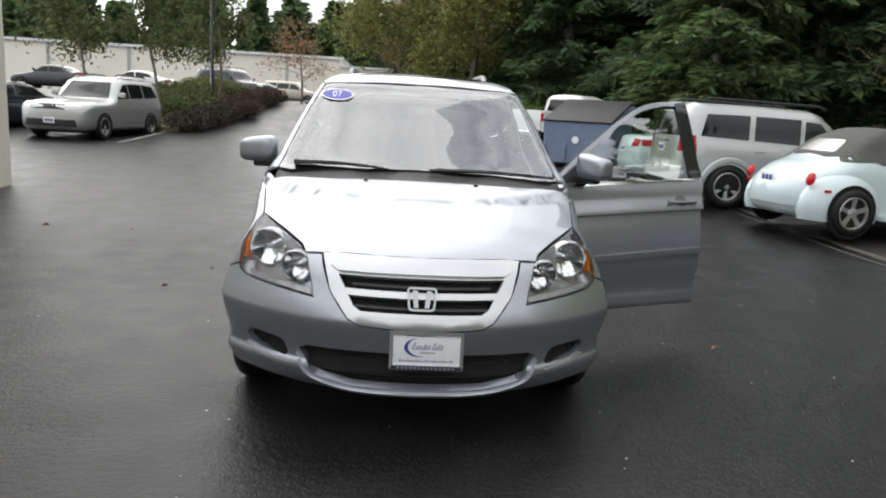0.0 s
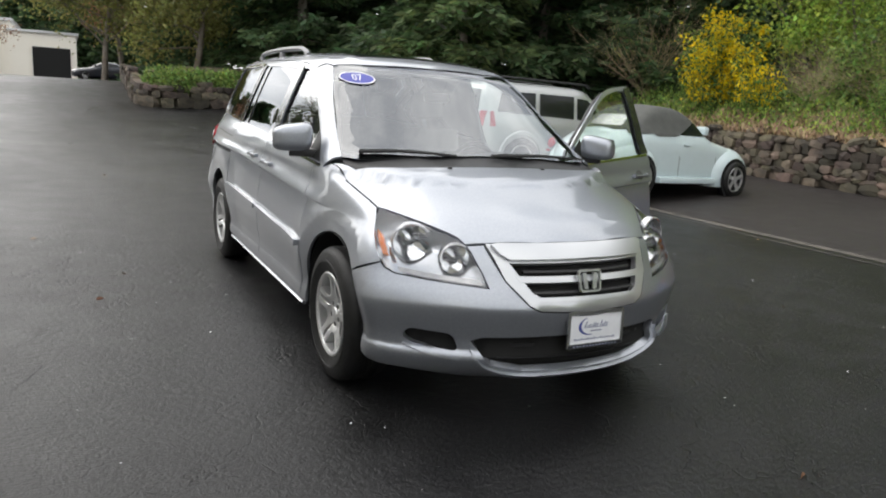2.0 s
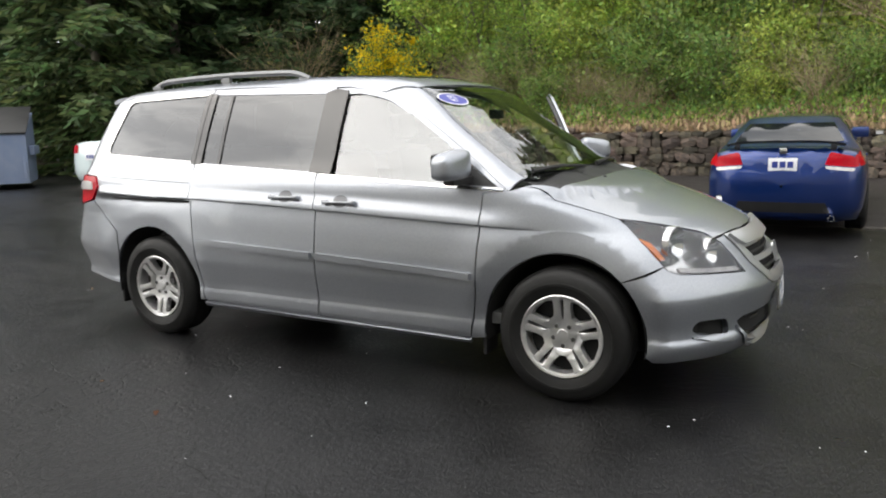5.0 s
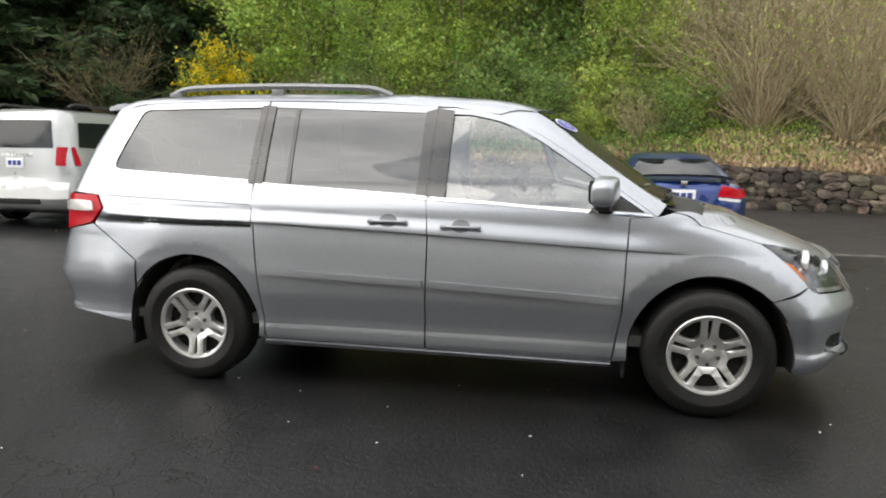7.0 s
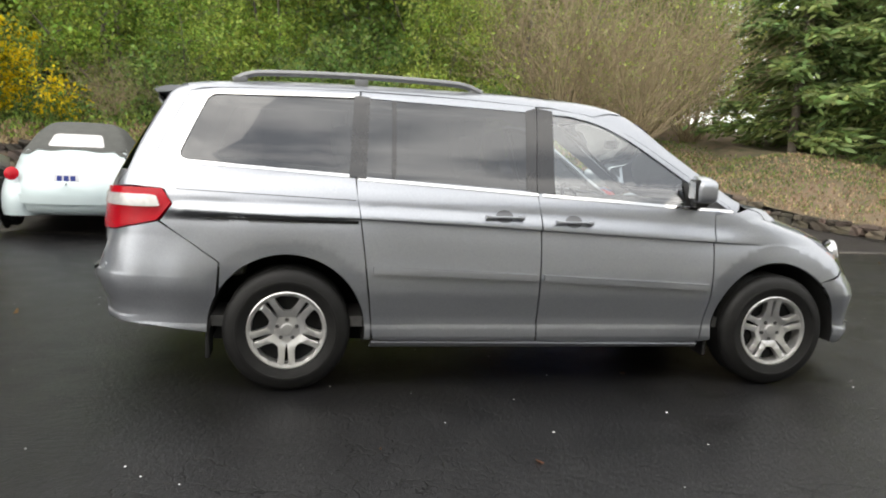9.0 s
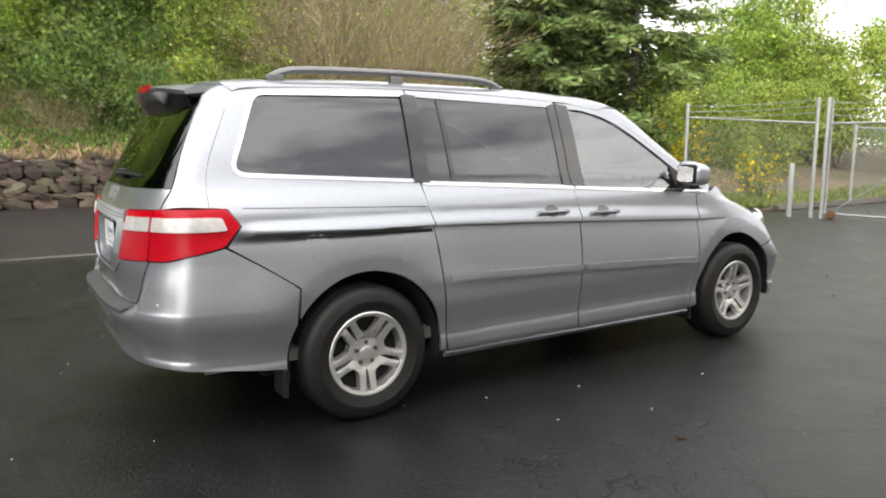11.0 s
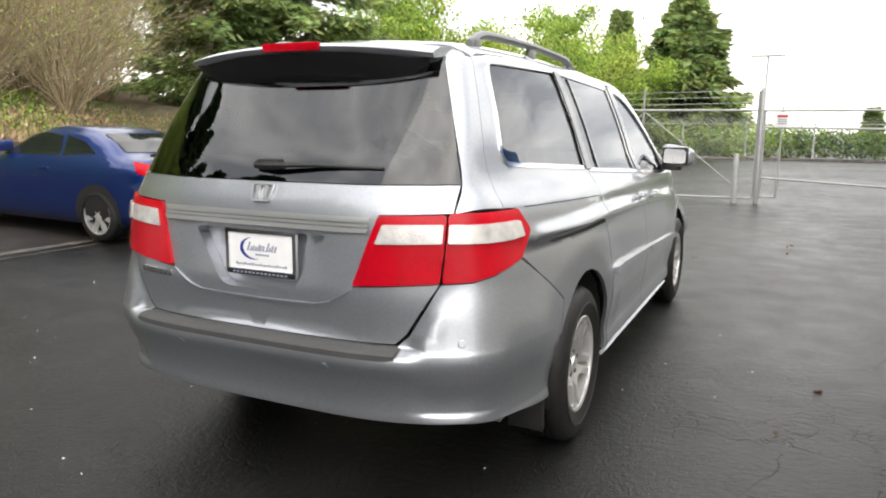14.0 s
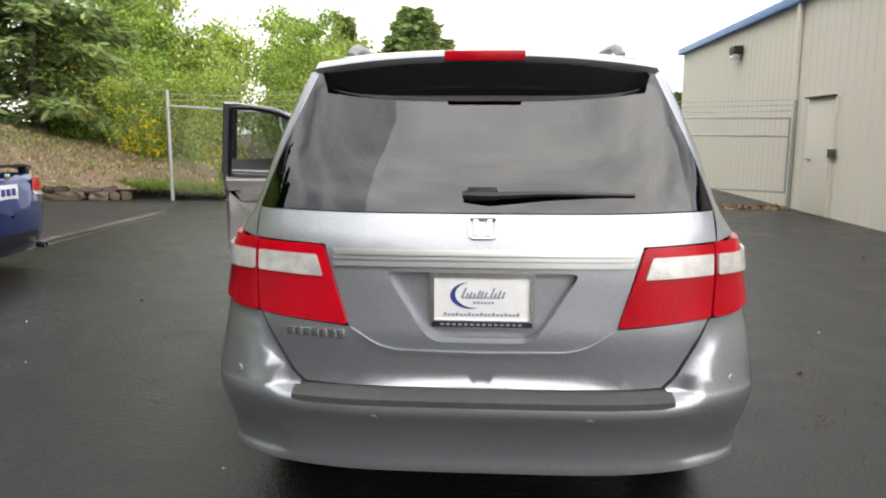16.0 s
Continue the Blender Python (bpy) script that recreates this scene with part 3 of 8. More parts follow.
def inset(loop, g):
    """An outline moved inward by g."""
    n = len(loop)
    area = sum(loop[i][0] * loop[(i + 1) % n][1] - loop[(i + 1) % n][0] * loop[i][1] for i in range(n))
    s = 1 if area > 0 else -1
    out = []
    for i in range(n):
        a, p, b = (np.array(loop[j % n], float)[:2] for j in (i - 1, i, i + 1))
        d1, d2 = p - a, b - p
        n1, n2 = np.array((-d1[1], d1[0])) / (np.linalg.norm(d1) + 1e-9), np.array((-d2[1], d2[0])) / (np.linalg.norm(d2) + 1e-9)
        k = n1 + n2
        k = k / max(0.35, np.dot(k, k) / 2)
        out.append(tuple(p + s * g * k))
    return out


def mirrored(half):
    """A closed outline from its half with x >= 0 (first and last point near x = 0)."""
    return list(half) + [(-a, b) for a, b in reversed(half) if abs(a) > 1e-6]


def arc(cy, cz, r, a0, a1, n=14):
    return [(cy + r * math.cos(radians(a0 + (a1 - a0) * i / n)), cz + r * math.sin(radians(a0 + (a1 - a0) * i / n))) for i in range(n + 1)]


# ---------------------------------------------------------------- the silver minivan
def ease(a, b, v):
    t = np.clip((v - a) / (b - a), 0, 1)
    return t * t * (3 - 2 * t)


def van_relief(y, z, zz):
    """Pressed forms of the van's side: the shoulder crease, the lips of the wheel arches, the bumpers' creases."""
    r = .028 * ease(-1.42, -.95, y) * (1 - ease(2.0, 2.2, y)) * ease(.943, .954, zz) * (1 - ease(.954, 1.05, zz))
    for cy, edge, k in ((-1.5, .535, .21), (1.5, .515, .10)):
        d = np.hypot(y - cy, z - .355)
        r = r + ease(.22, .45, z) * (.014 * (1 - ease(edge, .80, d)) - k * np.clip(edge - d, 0, .12))
    r = r + .020 * ease(1.85, 2.1, y) * ease(.45, .645, z) * (1 - np.clip((z - .65) / .22, 0, 1))
    return r + .014 * (1 - ease(-2.02, -1.85, y)) * ease(.42, .585, z) * (1 - np.clip((z - .59) / .12, 0, 1))


VAN = Shell(
    plan=table((-2.5, .86), (-2.2, .925), (-2.0, .952), (-1.8, .962), (-1.5, .966), (-1.0, .968), (0, .970), (1.0, .970), (1.6, .962), (2.0, .942), (2.3, .90), (2.65, .83)),
    lean=table((.15, -.11), (.25, -.060), (.29, -.032), (.325, -.022), (.36, -.023), (.395, -.030), (.415, -.030), (.50, -.018), (.60, -.005), (.68, -.005), (.78, -.014), (.86, -.025), (.92, -.037), (.95, -.042), (1.0, -.045), (1.06, -.053), (1.13, -.077), (1.21, -.125), (1.40, -.195), (1.6, -.28), (1.68, -.318), (1.73, -.37), (1.8, -.47)),
    top=table((-2.6, .60), (-2.35, .80), (-2.25, .872), (-2.1, .948), (-1.75, 1.072), (-1.46, 1.138), (-1.40, 1.151), (-1.365, 1.168), (-1.34, 1.184), (-.98, 1.43), (-.64, 1.660), (-.5, 1.708), (-.2, 1.755), (.4, 1.782), (1.2, 1.785), (1.9, 1.762), (2.2, 1.73), (2.7, 1.66)),
    top_bow=table((-2.6, .22), (-2.2, .17), (-1.9, .12), (-1.6, .07), (-1.42, .09), (-1.2, .17), (-.6, .20), (-.2, .10), (.2, 0), (3, 0)),
    crown=table((-2.6, .02), (-1.5, .018), (-1.2, .0), (-.5, .02), (0, .07), (2.6, .07)),
    nose=table((.15, -2.26), (.22, -2.34), (.28, -2.395), (.345, -2.430), (.36, -2.426), (.385, -2.408), (.42, -2.411), (.50, -2.430), (.585, -2.449), (.60, -2.445), (.70, -2.39), (.84, -2.30), (.92, -2.16), (1.05, -1.8)),
    nose_bow=table((.2, .36), (.5, .36), (.7, .38), (1.0, .40)), nose_pow=2.2, nose_lean=table((.5, 0), (.62, -.004), (.72, -.025), (.84, -.065), (.95, -.11), (1.1, -.16)),
    tail=table((.25, 2.43), (.33, 2.515), (.385, 2.566), (.41, 2.570), (.43, 2.571), (.47, 2.578), (.55, 2.606), (.615, 2.636), (.632, 2.634), (.654, 2.60), (.668, 2.562), (.74, 2.566), (.83, 2.573), (.9, 2.566), (1.08, 2.545), (1.21, 2.49), (1.62, 2.235), (1.68, 2.20), (1.8, 2.12)),
    tail_bow=table((.2, .20), (.6, .20), (.9, .20), (1.2, .21), (1.6, .16)), tail_pow=4.0,
    tail_corner=table((.25, 2.43), (.36, 2.535), (.395, 2.572), (.41, 2.570), (.43, 2.558), (.47, 2.566), (.55, 2.605), (.63, 2.632), (.648, 2.630), (.665, 2.622), (.78, 2.594), (.89, 2.562), (1.08, 2.545), (1.21, 2.49), (1.62, 2.235), (1.68, 2.20), (1.8, 2.12)), soft=0.026, floor=0.20, relief=van_relief)
VAN.creases = [(c, .042) for c in (.935, .942, .9465, .951, .956, .97, .99, 1.01, 1.035, 1.06)] + [(c, 0) for c in (.31, .325, .36, .385, .40, .42)]
NOSE_CREASES = [(c, 0) for c in (.335, .345, .356, .37, .387, .56, .58, .588, .597, .61)]
STERN_CREASES = [(c, 0) for c in (.385, .397, .41, .42, .432, .61, .625, .635, .645, .655, .668)]
V = VAN
van = thing("minivan", "silver minivan with open driver's door standing on wet asphalt", "minivan")


def turned(view, p):
    """Points on the shell in the coordinates of a view round the nose or the stern."""
    p = np.asarray(p)
    if view == "nose":
        return [(math.atan2(q[0], -(q[1] + 1.2)), q[2]) for q in p]
    return [(math.atan2(q[0], q[1] - 1.6), q[2]) for q in p]


def front_at(x, z):
    return V.cast(np.array([[x, 0.0, z]]), (0, -1, 0))[0]


def rear_at(x, z):
    return V.cast(np.array([[x, 0.0, z]]), (0, 1, 0))[0]


def side_at(y, z, sign=1):
    return V.side([y], [z], sign)[0]


def round_panel(outline, view, holes=(), step=0.05, lift=0.0, fold=0.018, shell=None):
    """As panel(), for outlines of (angle, z) round the nose or the stern."""
    sh = shell or V
    bm = sheet(outline, holes, step, (NOSE_CREASES if view == "nose" else STERN_CREASES) if step < .05 else ())
    vs = list(bm.verts)
    c = np.array([v.co[:2] for v in vs])
    s = -1.0 if view == "nose" else 1.0
    base = np.stack([np.zeros(len(c)), np.full(len(c), -1.2 if view == "nose" else 1.6), c[:, 1]], 1)
    way = np.stack([np.sin(c[:, 0]), s * np.cos(c[:, 0]), np.zeros(len(c))], 1)
    p = sh.cast(base, way)
    nor = sh.normal(p)
    p = p + nor * lift
    for v, q in zip(vs, p):
        v.co = q
    bm.normal_update()
    bm.verts.index_update()
    if sum(f.normal.dot(Vector(nor[f.verts[0].index])) * f.calc_area() for f in bm.faces) < 0:
        bmesh.ops.reverse_faces(bm, faces=bm.faces)
    vs = shade(bm, vs, nor)
    fold_rim(bm, vs, p, nor, fold)
    return bm


def fold_rim(bm, vs, p, nor, fold):
    if not fold:
        return
    idx = {v: i for i, v in enumerate(vs)}
    rim = [e for e in bm.edges if e.is_boundary]
    made = {}
    for e in rim:
        for v in e.verts:
            if v not in made:
                made[v] = bm.verts.new(Vector(p[idx[v]]) - Vector(nor[idx[v]]) * fold)
    for e in rim:
        lo = e.link_faces[0].loops
        l = [k for k in lo if k.edge == e][0]
        a, b = l.vert, l.link_loop_next.vert
        bm.faces.new((b, a, made[a], made[b]))


GAP = 0.002
# outlines on the side, (y, z)
A_LINE = [(-1.20, 1.088), (-.92, 1.285), (-.72, 1.418), (-.53, 1.535), (-.32, 1.632), (-.05, 1.672)]
R_LINE = [(-.05, 1.672), (.5, 1.70), (1.11, 1.712), (1.9, 1.69), (2.06, 1.665)]
FRONT_DOOR = smooth_line([(-.985, .285), (-.45, .285), (.05, .292)], 4) + smooth_line([(.055, .35), (.05, .95), (.07, 1.17), (.04, 1.672)], 12) + smooth_line(A_LINE[::-1], 20) + [(-1.055, 1.075), (-1.045, .9), (-1.03, .56)]
FRONT_HOLE = rounded(smooth_line([(-1.14, 1.108), (-.5, 1.135), (.005, 1.16)], 4) + [(-.02, 1.635)] + smooth_line([(-.15, 1.632), (-.34, 1.59), (-.52, 1.508), (-.71, 1.387), (-.9, 1.262)], 12), 0.012, 2)
SLIDE_DOOR = smooth_line([(.059, .292), (.5, .295), (1.02, .30)], 4) + smooth_line([(1.03, .35), (1.04, .48), (1.10, .97), (1.13, 1.19), (1.105, 1.709)], 14) + smooth_line([(.9, 1.707), (.5, 1.70), (.05, 1.68)], 6) + smooth_line([(.074, 1.17), (.054, .95), (.059, .40)], 8)
SLIDE_HOLE = rounded([(.088, 1.172), (1.122, 1.222), (1.10, 1.672), (.062, 1.64)], 0.01, 2)
R_ARCH = arc(1.5, .355, .43, 187, 32, 20)
QUARTER = ([(1.035, .30)] + R_ARCH + [(1.862, .735)] + [(2.0, .83), (2.18, .945), (2.115, 1.04), (2.165, 1.118)]
           + smooth_line([(2.245, 1.125), (2.225, 1.30), (2.15, 1.48), (2.06, 1.665)], 10) + smooth_line([(1.9, 1.69), (1.5, 1.705), (1.110, 1.711)], 6)
           + smooth_line([(1.134, 1.19), (1.104, .97), (1.044, .48), (1.034, .36)], 10))
QUARTER_HOLE = rounded([(1.15, 1.228), (2.115, 1.278), (1.955, 1.652), (1.125, 1.672)], [0.01, 0.07, 0.05, 0.01], 5)


def crest(y):
    """Height at which the hood's edge lies on the fender."""
    want = .80 + .075 * (y + 1.752) / .472
    z = np.linspace(.90, 1.16, 260)
    x = V.side(np.full(len(z), y), z, 1)[:, 0]
    return float(z[int(np.argmin(np.where(x > want, 9, want - x)))])


CREST = [(float(y), crest(float(y))) for y in np.linspace(-1.28, -1.752, 13)]
FENDER = ([(-1.80, .66)] + arc(-1.5, .355, .43, 134, -8, 18) + [(-.989, .285), (-1.034, .56), (-1.049, .9), (-1.058, 1.076), (-1.215, 1.092)]
          + CREST + [(-1.80, .922), (-1.905, .832), (-1.964, .770), (-1.99, .742)])
HOOD_SIDE = CREST[::-1]

HINGE, OPEN = Vector((.935, -1.05, 0)), -69.0
swing = Matrix.Translation(HINGE) @ Matrix.Rotation(radians(OPEN), 4, "Z") @ Matrix.Translation(-HINGE)


def belt_strip(y0, y1, lift=0.006):
    f = table((-1.25, 1.083), (.03, 1.148), (1.13, 1.205), (2.1, 1.262))
    ys = [y0 + (y1 - y0) * i / 12 for i in range(13)]
    return [(y, float(f(y)) + .012) for y in ys] + [(y, float(f(y)) - .004) for y in reversed(ys)]


def ribbon(y0, y1, z0, z1, dz=0.03, n=12):
    ys = [y0 + (y1 - y0) * i / n for i in range(n + 1)]
    lo = [(y, z0 + (z1 - z0) * i / n) for i, y in enumerate(ys)]
    return lo + [(y, z + dz) for y, z in reversed(lo)]


def door_handle(y, z, sign, parent, xf=None):
    """A pull handle over a flat patch, its grey standing for the shaded cup."""
    p = side_at(y, z, sign)
    bm = bmesh.new()
    add_box(bm, -.012, .012, -.115, .115, -.017, .017, .010)
    for v in bm.verts:
        v.co.x -= 0.9 * v.co.y ** 2
        v.co.z *= 1 - 50 * v.co.y ** 2
    add_box(bm, -.03, 0, -.115, -.08, -.012, .012, .004)
    add_box(bm, -.03, 0, .08, .115, -.012, .012, .004)
    m = Matrix.Translation(Vector(p) + Vector((sign * .030, 0, 0))) @ Matrix.Diagonal((sign, 1, 1, 1))
    if sign < 0:
        bmesh.ops.reverse_faces(bm, faces=bm.faces)
    bmesh.ops.transform(bm, matrix=(xf or Matrix()) @ m, verts=bm.verts)
    h = part("door_handle", bm, M["silver"], parent)
    cup = panel(V, [(y + .052 * math.cos(a), z + .004 + .036 * math.sin(a)) for a in [i * math.pi / 10 for i in range(20)]], "side", sign, step=.05, lift=.0015, fold=0, xf=xf)
    part("handle_cup", cup, M["cup"], parent)
    return h


def side_mirror(sign, parent, xf=None):
    """Mirror housing on a foot by the window's front corner."""
    bm = bmesh.new()
    bmesh.ops.create_cube(bm, size=1)
    bmesh.ops.subdivide_edges(bm, edges=bm.edges, cuts=7, use_grid_fill=True)
    for v in bm.verts:
        x, y, z = (c * 2 for c in v.co)
        k = (abs(x) ** 4 + abs(y) ** 4 + abs(z) ** 4) ** -.25
        x, y, z = x * k, y * k, z * k
        v.co = Vector((x * .112, y * (.085 if y < 0 else .045), z * .076 * (1 - .10 * x) - .010 * x))
    base = Matrix.Translation((sign * .985, -.90, 1.222)) @ Matrix.Diagonal((sign, 1, 1, 1)) @ Matrix.Rotation(radians(15), 4, "Z")
    if sign < 0:
        bmesh.ops.reverse_faces(bm, faces=bm.faces)
    t = (xf or Matrix()) @ base
    low = bm.copy()
    bmesh.ops.transform(bm, matrix=t, verts=bm.verts)
    mir = part("side_mirror", bm, M["silver"], parent, "silver mirror housing")
    foot = box(-.16, .02, -.05, .03, -.104, -.060, .012)
    bmesh.ops.transform(foot, matrix=t, verts=foot.verts)
    part("mirror_foot", foot, M["black"], mir)
    low.free()
    face = bmesh.new()
    vs = [face.verts.new((a, .052, b)) for a, b in rounded([(-.085, -.052), (.082, -.050), (.085, .044), (-.08, .056)], .022)]
    face.faces.new(vs)
    bmesh.ops.transform(face, matrix=t, verts=face.verts)
    part("mirror_glass", face, M["chrome"], mir, smooth=False)
    rim = box(-.098, .096, .02, .050, -.063, .064, .020)
    bmesh.ops.transform(rim, matrix=t, verts=rim.verts)
    part("mirror_rim", rim, M["black"], mir)
    return mir


def flat(loop, g=GAP):
    return inset(loop, g)


for sign in (-1, 1):
    xf = swing if sign > 0 else None
    # front door
    door = part("front_door", panel(V, flat(FRONT_DOOR), "side", sign, [FRONT_HOLE], .05, xf=xf), M["silver"], van,
                "open silver driver's door" if sign > 0 else "silver front passenger door")
    part("door_glass", panel(V, inset(FRONT_HOLE, -.004), "side", sign, step=.08, lift=-.012, fold=0, xf=xf), M["window"], door)
    part("window_trim", panel(V, belt_strip(-1.17, .045), "side", sign, step=.2, lift=.005, fold=.008, xf=xf), M["chrome"], door)
    part("moulding", panel(V, rounded(ribbon(.035, -1.01, .660, .617, .036), .005, 2), "side", sign, step=.12, lift=.027, fold=.030, xf=xf), M["silver"], door)
    part("b_post", panel(V, [(-.034, 1.160), (.0735, 1.164), (.0445, 1.666), (-.052, 1.652)], "side", sign, step=.1, lift=.006, fold=.006, xf=xf), M["pillar"], door)
    part("corner_plate", panel(V, [(-1.15, 1.107), (-.87, 1.116), (-.87, 1.272), (-1.02, 1.176)], "side", sign, step=.1, lift=-.004, fold=.004, xf=xf), M["black"], door)
    door_handle(-.14, 1.003, sign, door, xf)
    side_mirror(sign, door, xf)
    # sliding door
    slide = part("sliding_door", panel(V, flat(SLIDE_DOOR), "side", sign, [SLIDE_HOLE], .05), M["silver"], van)
    part("door_glass", panel(V, inset(SLIDE_HOLE, -.004), "side", sign, step=.08, lift=-.004, fold=0), M["privacy"], slide, "dark privacy glass")
    part("pillar_cover", panel(V, [(.0765, 1.166), (.135, 1.172), (.115, 1.648), (.047, 1.668)], "side", sign, step=.1, lift=.002, fold=.006), M["pillar"], slide)
    part("window_divider", panel(V, [(.905, 1.214), (.93, 1.216), (.925, 1.662), (.90, 1.660)], "side", sign, step=.1, lift=.003, fold=.006), M["pillar"], slide)
    part("rear_post", panel(V, [(1.075, 1.207), (1.1325, 1.209), (1.1095, 1.680), (1.055, 1.674)], "side", sign, step=.1, lift=.006, fold=.006), M["pillar"], slide)
    part("window_trim", panel(V, belt_strip(.07, 1.12), "side", sign, step=.2, lift=.005, fold=.008), M["chrome"], slide)
    part("moulding", panel(V, rounded(ribbon(1.03, .075, .690, .660, .036), .005, 2), "side", sign, step=.12, lift=.027, fold=.030), M["silver"], slide)
    door_handle(.28, 1.022, sign, slide)
    # fender, quarter panel
    part("fender", panel(V, flat(FENDER), "side", sign, step=.03), M["silver"], van)
    quarter = part("quarter_panel", panel(V, flat(QUARTER), "side", sign, [QUARTER_HOLE], .038), M["silver"], van)
    part("quarter_glass", panel(V, inset(QUARTER_HOLE, -.004), "side", sign, step=.08, lift=-.004, fold=0), M["privacy"], quarter, "dark privacy glass")
    part("front_post", panel(V, [(1.130, 1.214), (1.172, 1.215), (1.147, 1.676), (1.107, 1.680)], "side", sign, step=.1, lift=.009, fold=.006), M["pillar"], quarter)
    ring = panel(V, inset(QUARTER_HOLE, -.016), "side", sign, [inset(QUARTER_HOLE, .002)], .2, lift=.004, fold=.006)
    part("window_trim", ring, M["chrome"], quarter)
    part("door_track", panel(V, [(1.115, .958), (1.9, .965), (1.95, .971), (1.90, .977), (1.118, .975)], "side", sign, step=.2, lift=.004, fold=0), M["void"], quarter, "black sliding door track")
    part("panel_line", panel(V, [(1.135, 1.088), (2.10, 1.118), (2.10, 1.121), (1.135, 1.092)], "side", sign, step=.05, lift=.0012, fold=0), M["void"], quarter)
    sill = panel(V, [(-.98, .258), (1.04, .266), (1.03, .292), (-.985, .278)], "side", sign, step=.1, lift=.012, fold=.02)
    part("sill", sill, M["silver"], van)
    # wheel arch liners
    for cy in (-1.5, 1.5):
        bm = bmesh.new()
        pr = [(.425, .93), (.425, .50), (0.0, .50)]
        n = 24
        rings = [[bm.verts.new((sign * x, cy + r * math.cos(a), .355 + r * math.sin(a))) for r, x in pr] for a in [radians(-10 + 200 * i / n) for i in range(n + 1)]]
        for q, s in zip(rings, rings[1:]):
            for j in range(2):
                bm.faces.new((q[j], q[j + 1], s[j + 1], s[j]))
        part("arch_liner", bm, M["void"], van)
    # added grey sheet inside the side panels, coloured as the shade in their gaps
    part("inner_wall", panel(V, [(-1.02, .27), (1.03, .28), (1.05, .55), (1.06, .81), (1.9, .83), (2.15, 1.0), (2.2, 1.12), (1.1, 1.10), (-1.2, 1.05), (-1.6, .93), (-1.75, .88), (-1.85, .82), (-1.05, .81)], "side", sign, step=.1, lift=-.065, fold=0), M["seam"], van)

# A pillars
for sign in (-1, 1):
    outer = [side_at(y, z, sign) for y, z in smooth_line(A_LINE[:5], 16)]
    inner = [front_at(sign * x, z) for x, z in smooth_line([(.815, 1.15), (.77, 1.30), (.715, 1.46), (.635, 1.645)], 12)]
    part("windscreen_pillar", ruled(V, outer, inner), M["silver"], van)
    ends = [side_at(y, z, sign) for y, z in smooth_line([(-.52, 1.50), (-.32, 1.60), (-.10, 1.65)], 8)]
    tops = [V.cast(np.array([[sign * x, y, .9]]), (0, 0, 1))[0] for x, y in ((.60, -.46), (.58, -.36), (.56, -.15))]
    part("roof_corner", ruled(V, ends, tops, lift=-.007, fold=.004), M["silver"], van)

WS = mirrored([(0, 1.176)] + smooth_line([(.4, 1.168), (.812, 1.150), (.767, 1.30), (.712, 1.46), (.632, 1.645), (.4, 1.662)], 20) + [(0, 1.668)])
windscreen = part("windscreen", panel(V, inset(WS, .002), "front", step=.07, lift=-.004, fold=.004), M["window"], van)
part("black_border", panel(V, inset(WS, .004), "front", holes=[inset(WS, .030)], step=.07, lift=-.008, fold=0), M["gloss_black"], windscreen, "black border of the windscreen")
band = mirrored([(0, 1.645)] + [(.636, 1.628), (.632, 1.640), (.4, 1.657)] + [(0, 1.663)])
part("shade_band", panel(V, band, "front", step=.1, lift=-.010, fold=0), M["privacy"], windscreen)
cowl = mirrored([(0, 1.108)] + [(.4, 1.104), (.83, 1.085), (.815, 1.158), (.4, 1.182)] + [(0, 1.19)])
part("cowl", panel(V, cowl, "front", step=.1, lift=-.02, fold=0), M["black"], van)

hood_front = [front_at(x, z) for x, z in [(0, .852), (.2, .852), (.42, .850), (.46, .847), (.536, .840), (.556, .868), (.635, .902), (.718, .930)]]
hood_side = [side_at(y, z, 1) for y, z in HOOD_SIDE]
hood_rear = [front_at(x, z) for x, z in [(.80, 1.100), (.55, 1.117), (.3, 1.124), (0, 1.127)]]
HOOD = mirrored([(p[0], p[1]) for p in hood_front + hood_side + hood_rear])
hood = part("hood", panel(V, inset(HOOD, .003), "top", step=.04), M["silver"], van)

roof_half = ([(0, front_at(0, 1.672)[1])] + [tuple(front_at(x, z)[:2]) for x, z in [(.4, 1.666), (.632, 1.650)]]
             + [tuple(side_at(y, z, 1)[:2]) for y, z in smooth_line([A_LINE[4], A_LINE[5]], 6) + smooth_line(R_LINE, 20)] + [(.45, 2.14), (0, 2.17)])
roof = part("roof", panel(V, inset(mirrored(roof_half), .002), "top", step=.06), M["silver"], van)
part("sunroof", panel(V, rounded([(-.42, -.36), (.42, -.36), (.42, .14), (-.42, .14)], .05), "top", step=.1, lift=.004, fold=.004), M["far_glass"], roof, "dark glass sunroof")
for sign in (-1, 1):
    pts = [(sign * .52, 1.84, 1.742), (sign * .52, 1.76, 1.778), (sign * .52, 1.62, 1.796), (sign * .525, 1.1, 1.806), (sign * .525, .60, 1.798), (sign * .525, .46, 1.784), (sign * .525, .36, 1.748)]
    bm = tube(smooth_line(pts, 36), .019, 8)
    for y in (1.80, 1.1, .40):
        add_box(bm, sign * .525 - .014, sign * .525 + .014, y - .04, y + .04, 1.73, 1.79 if y == 1.1 else 1.765, .006)
    part("roof_rail", bm, M["rail"], van, "grey roof rail")

# nose: bumper, lamps, grille
def nose_loop(half):
    pts = [front_at(*p[1:]) if p[0] == "f" else side_at(*p[1:]) for p in half]
    return turned("nose", pts)


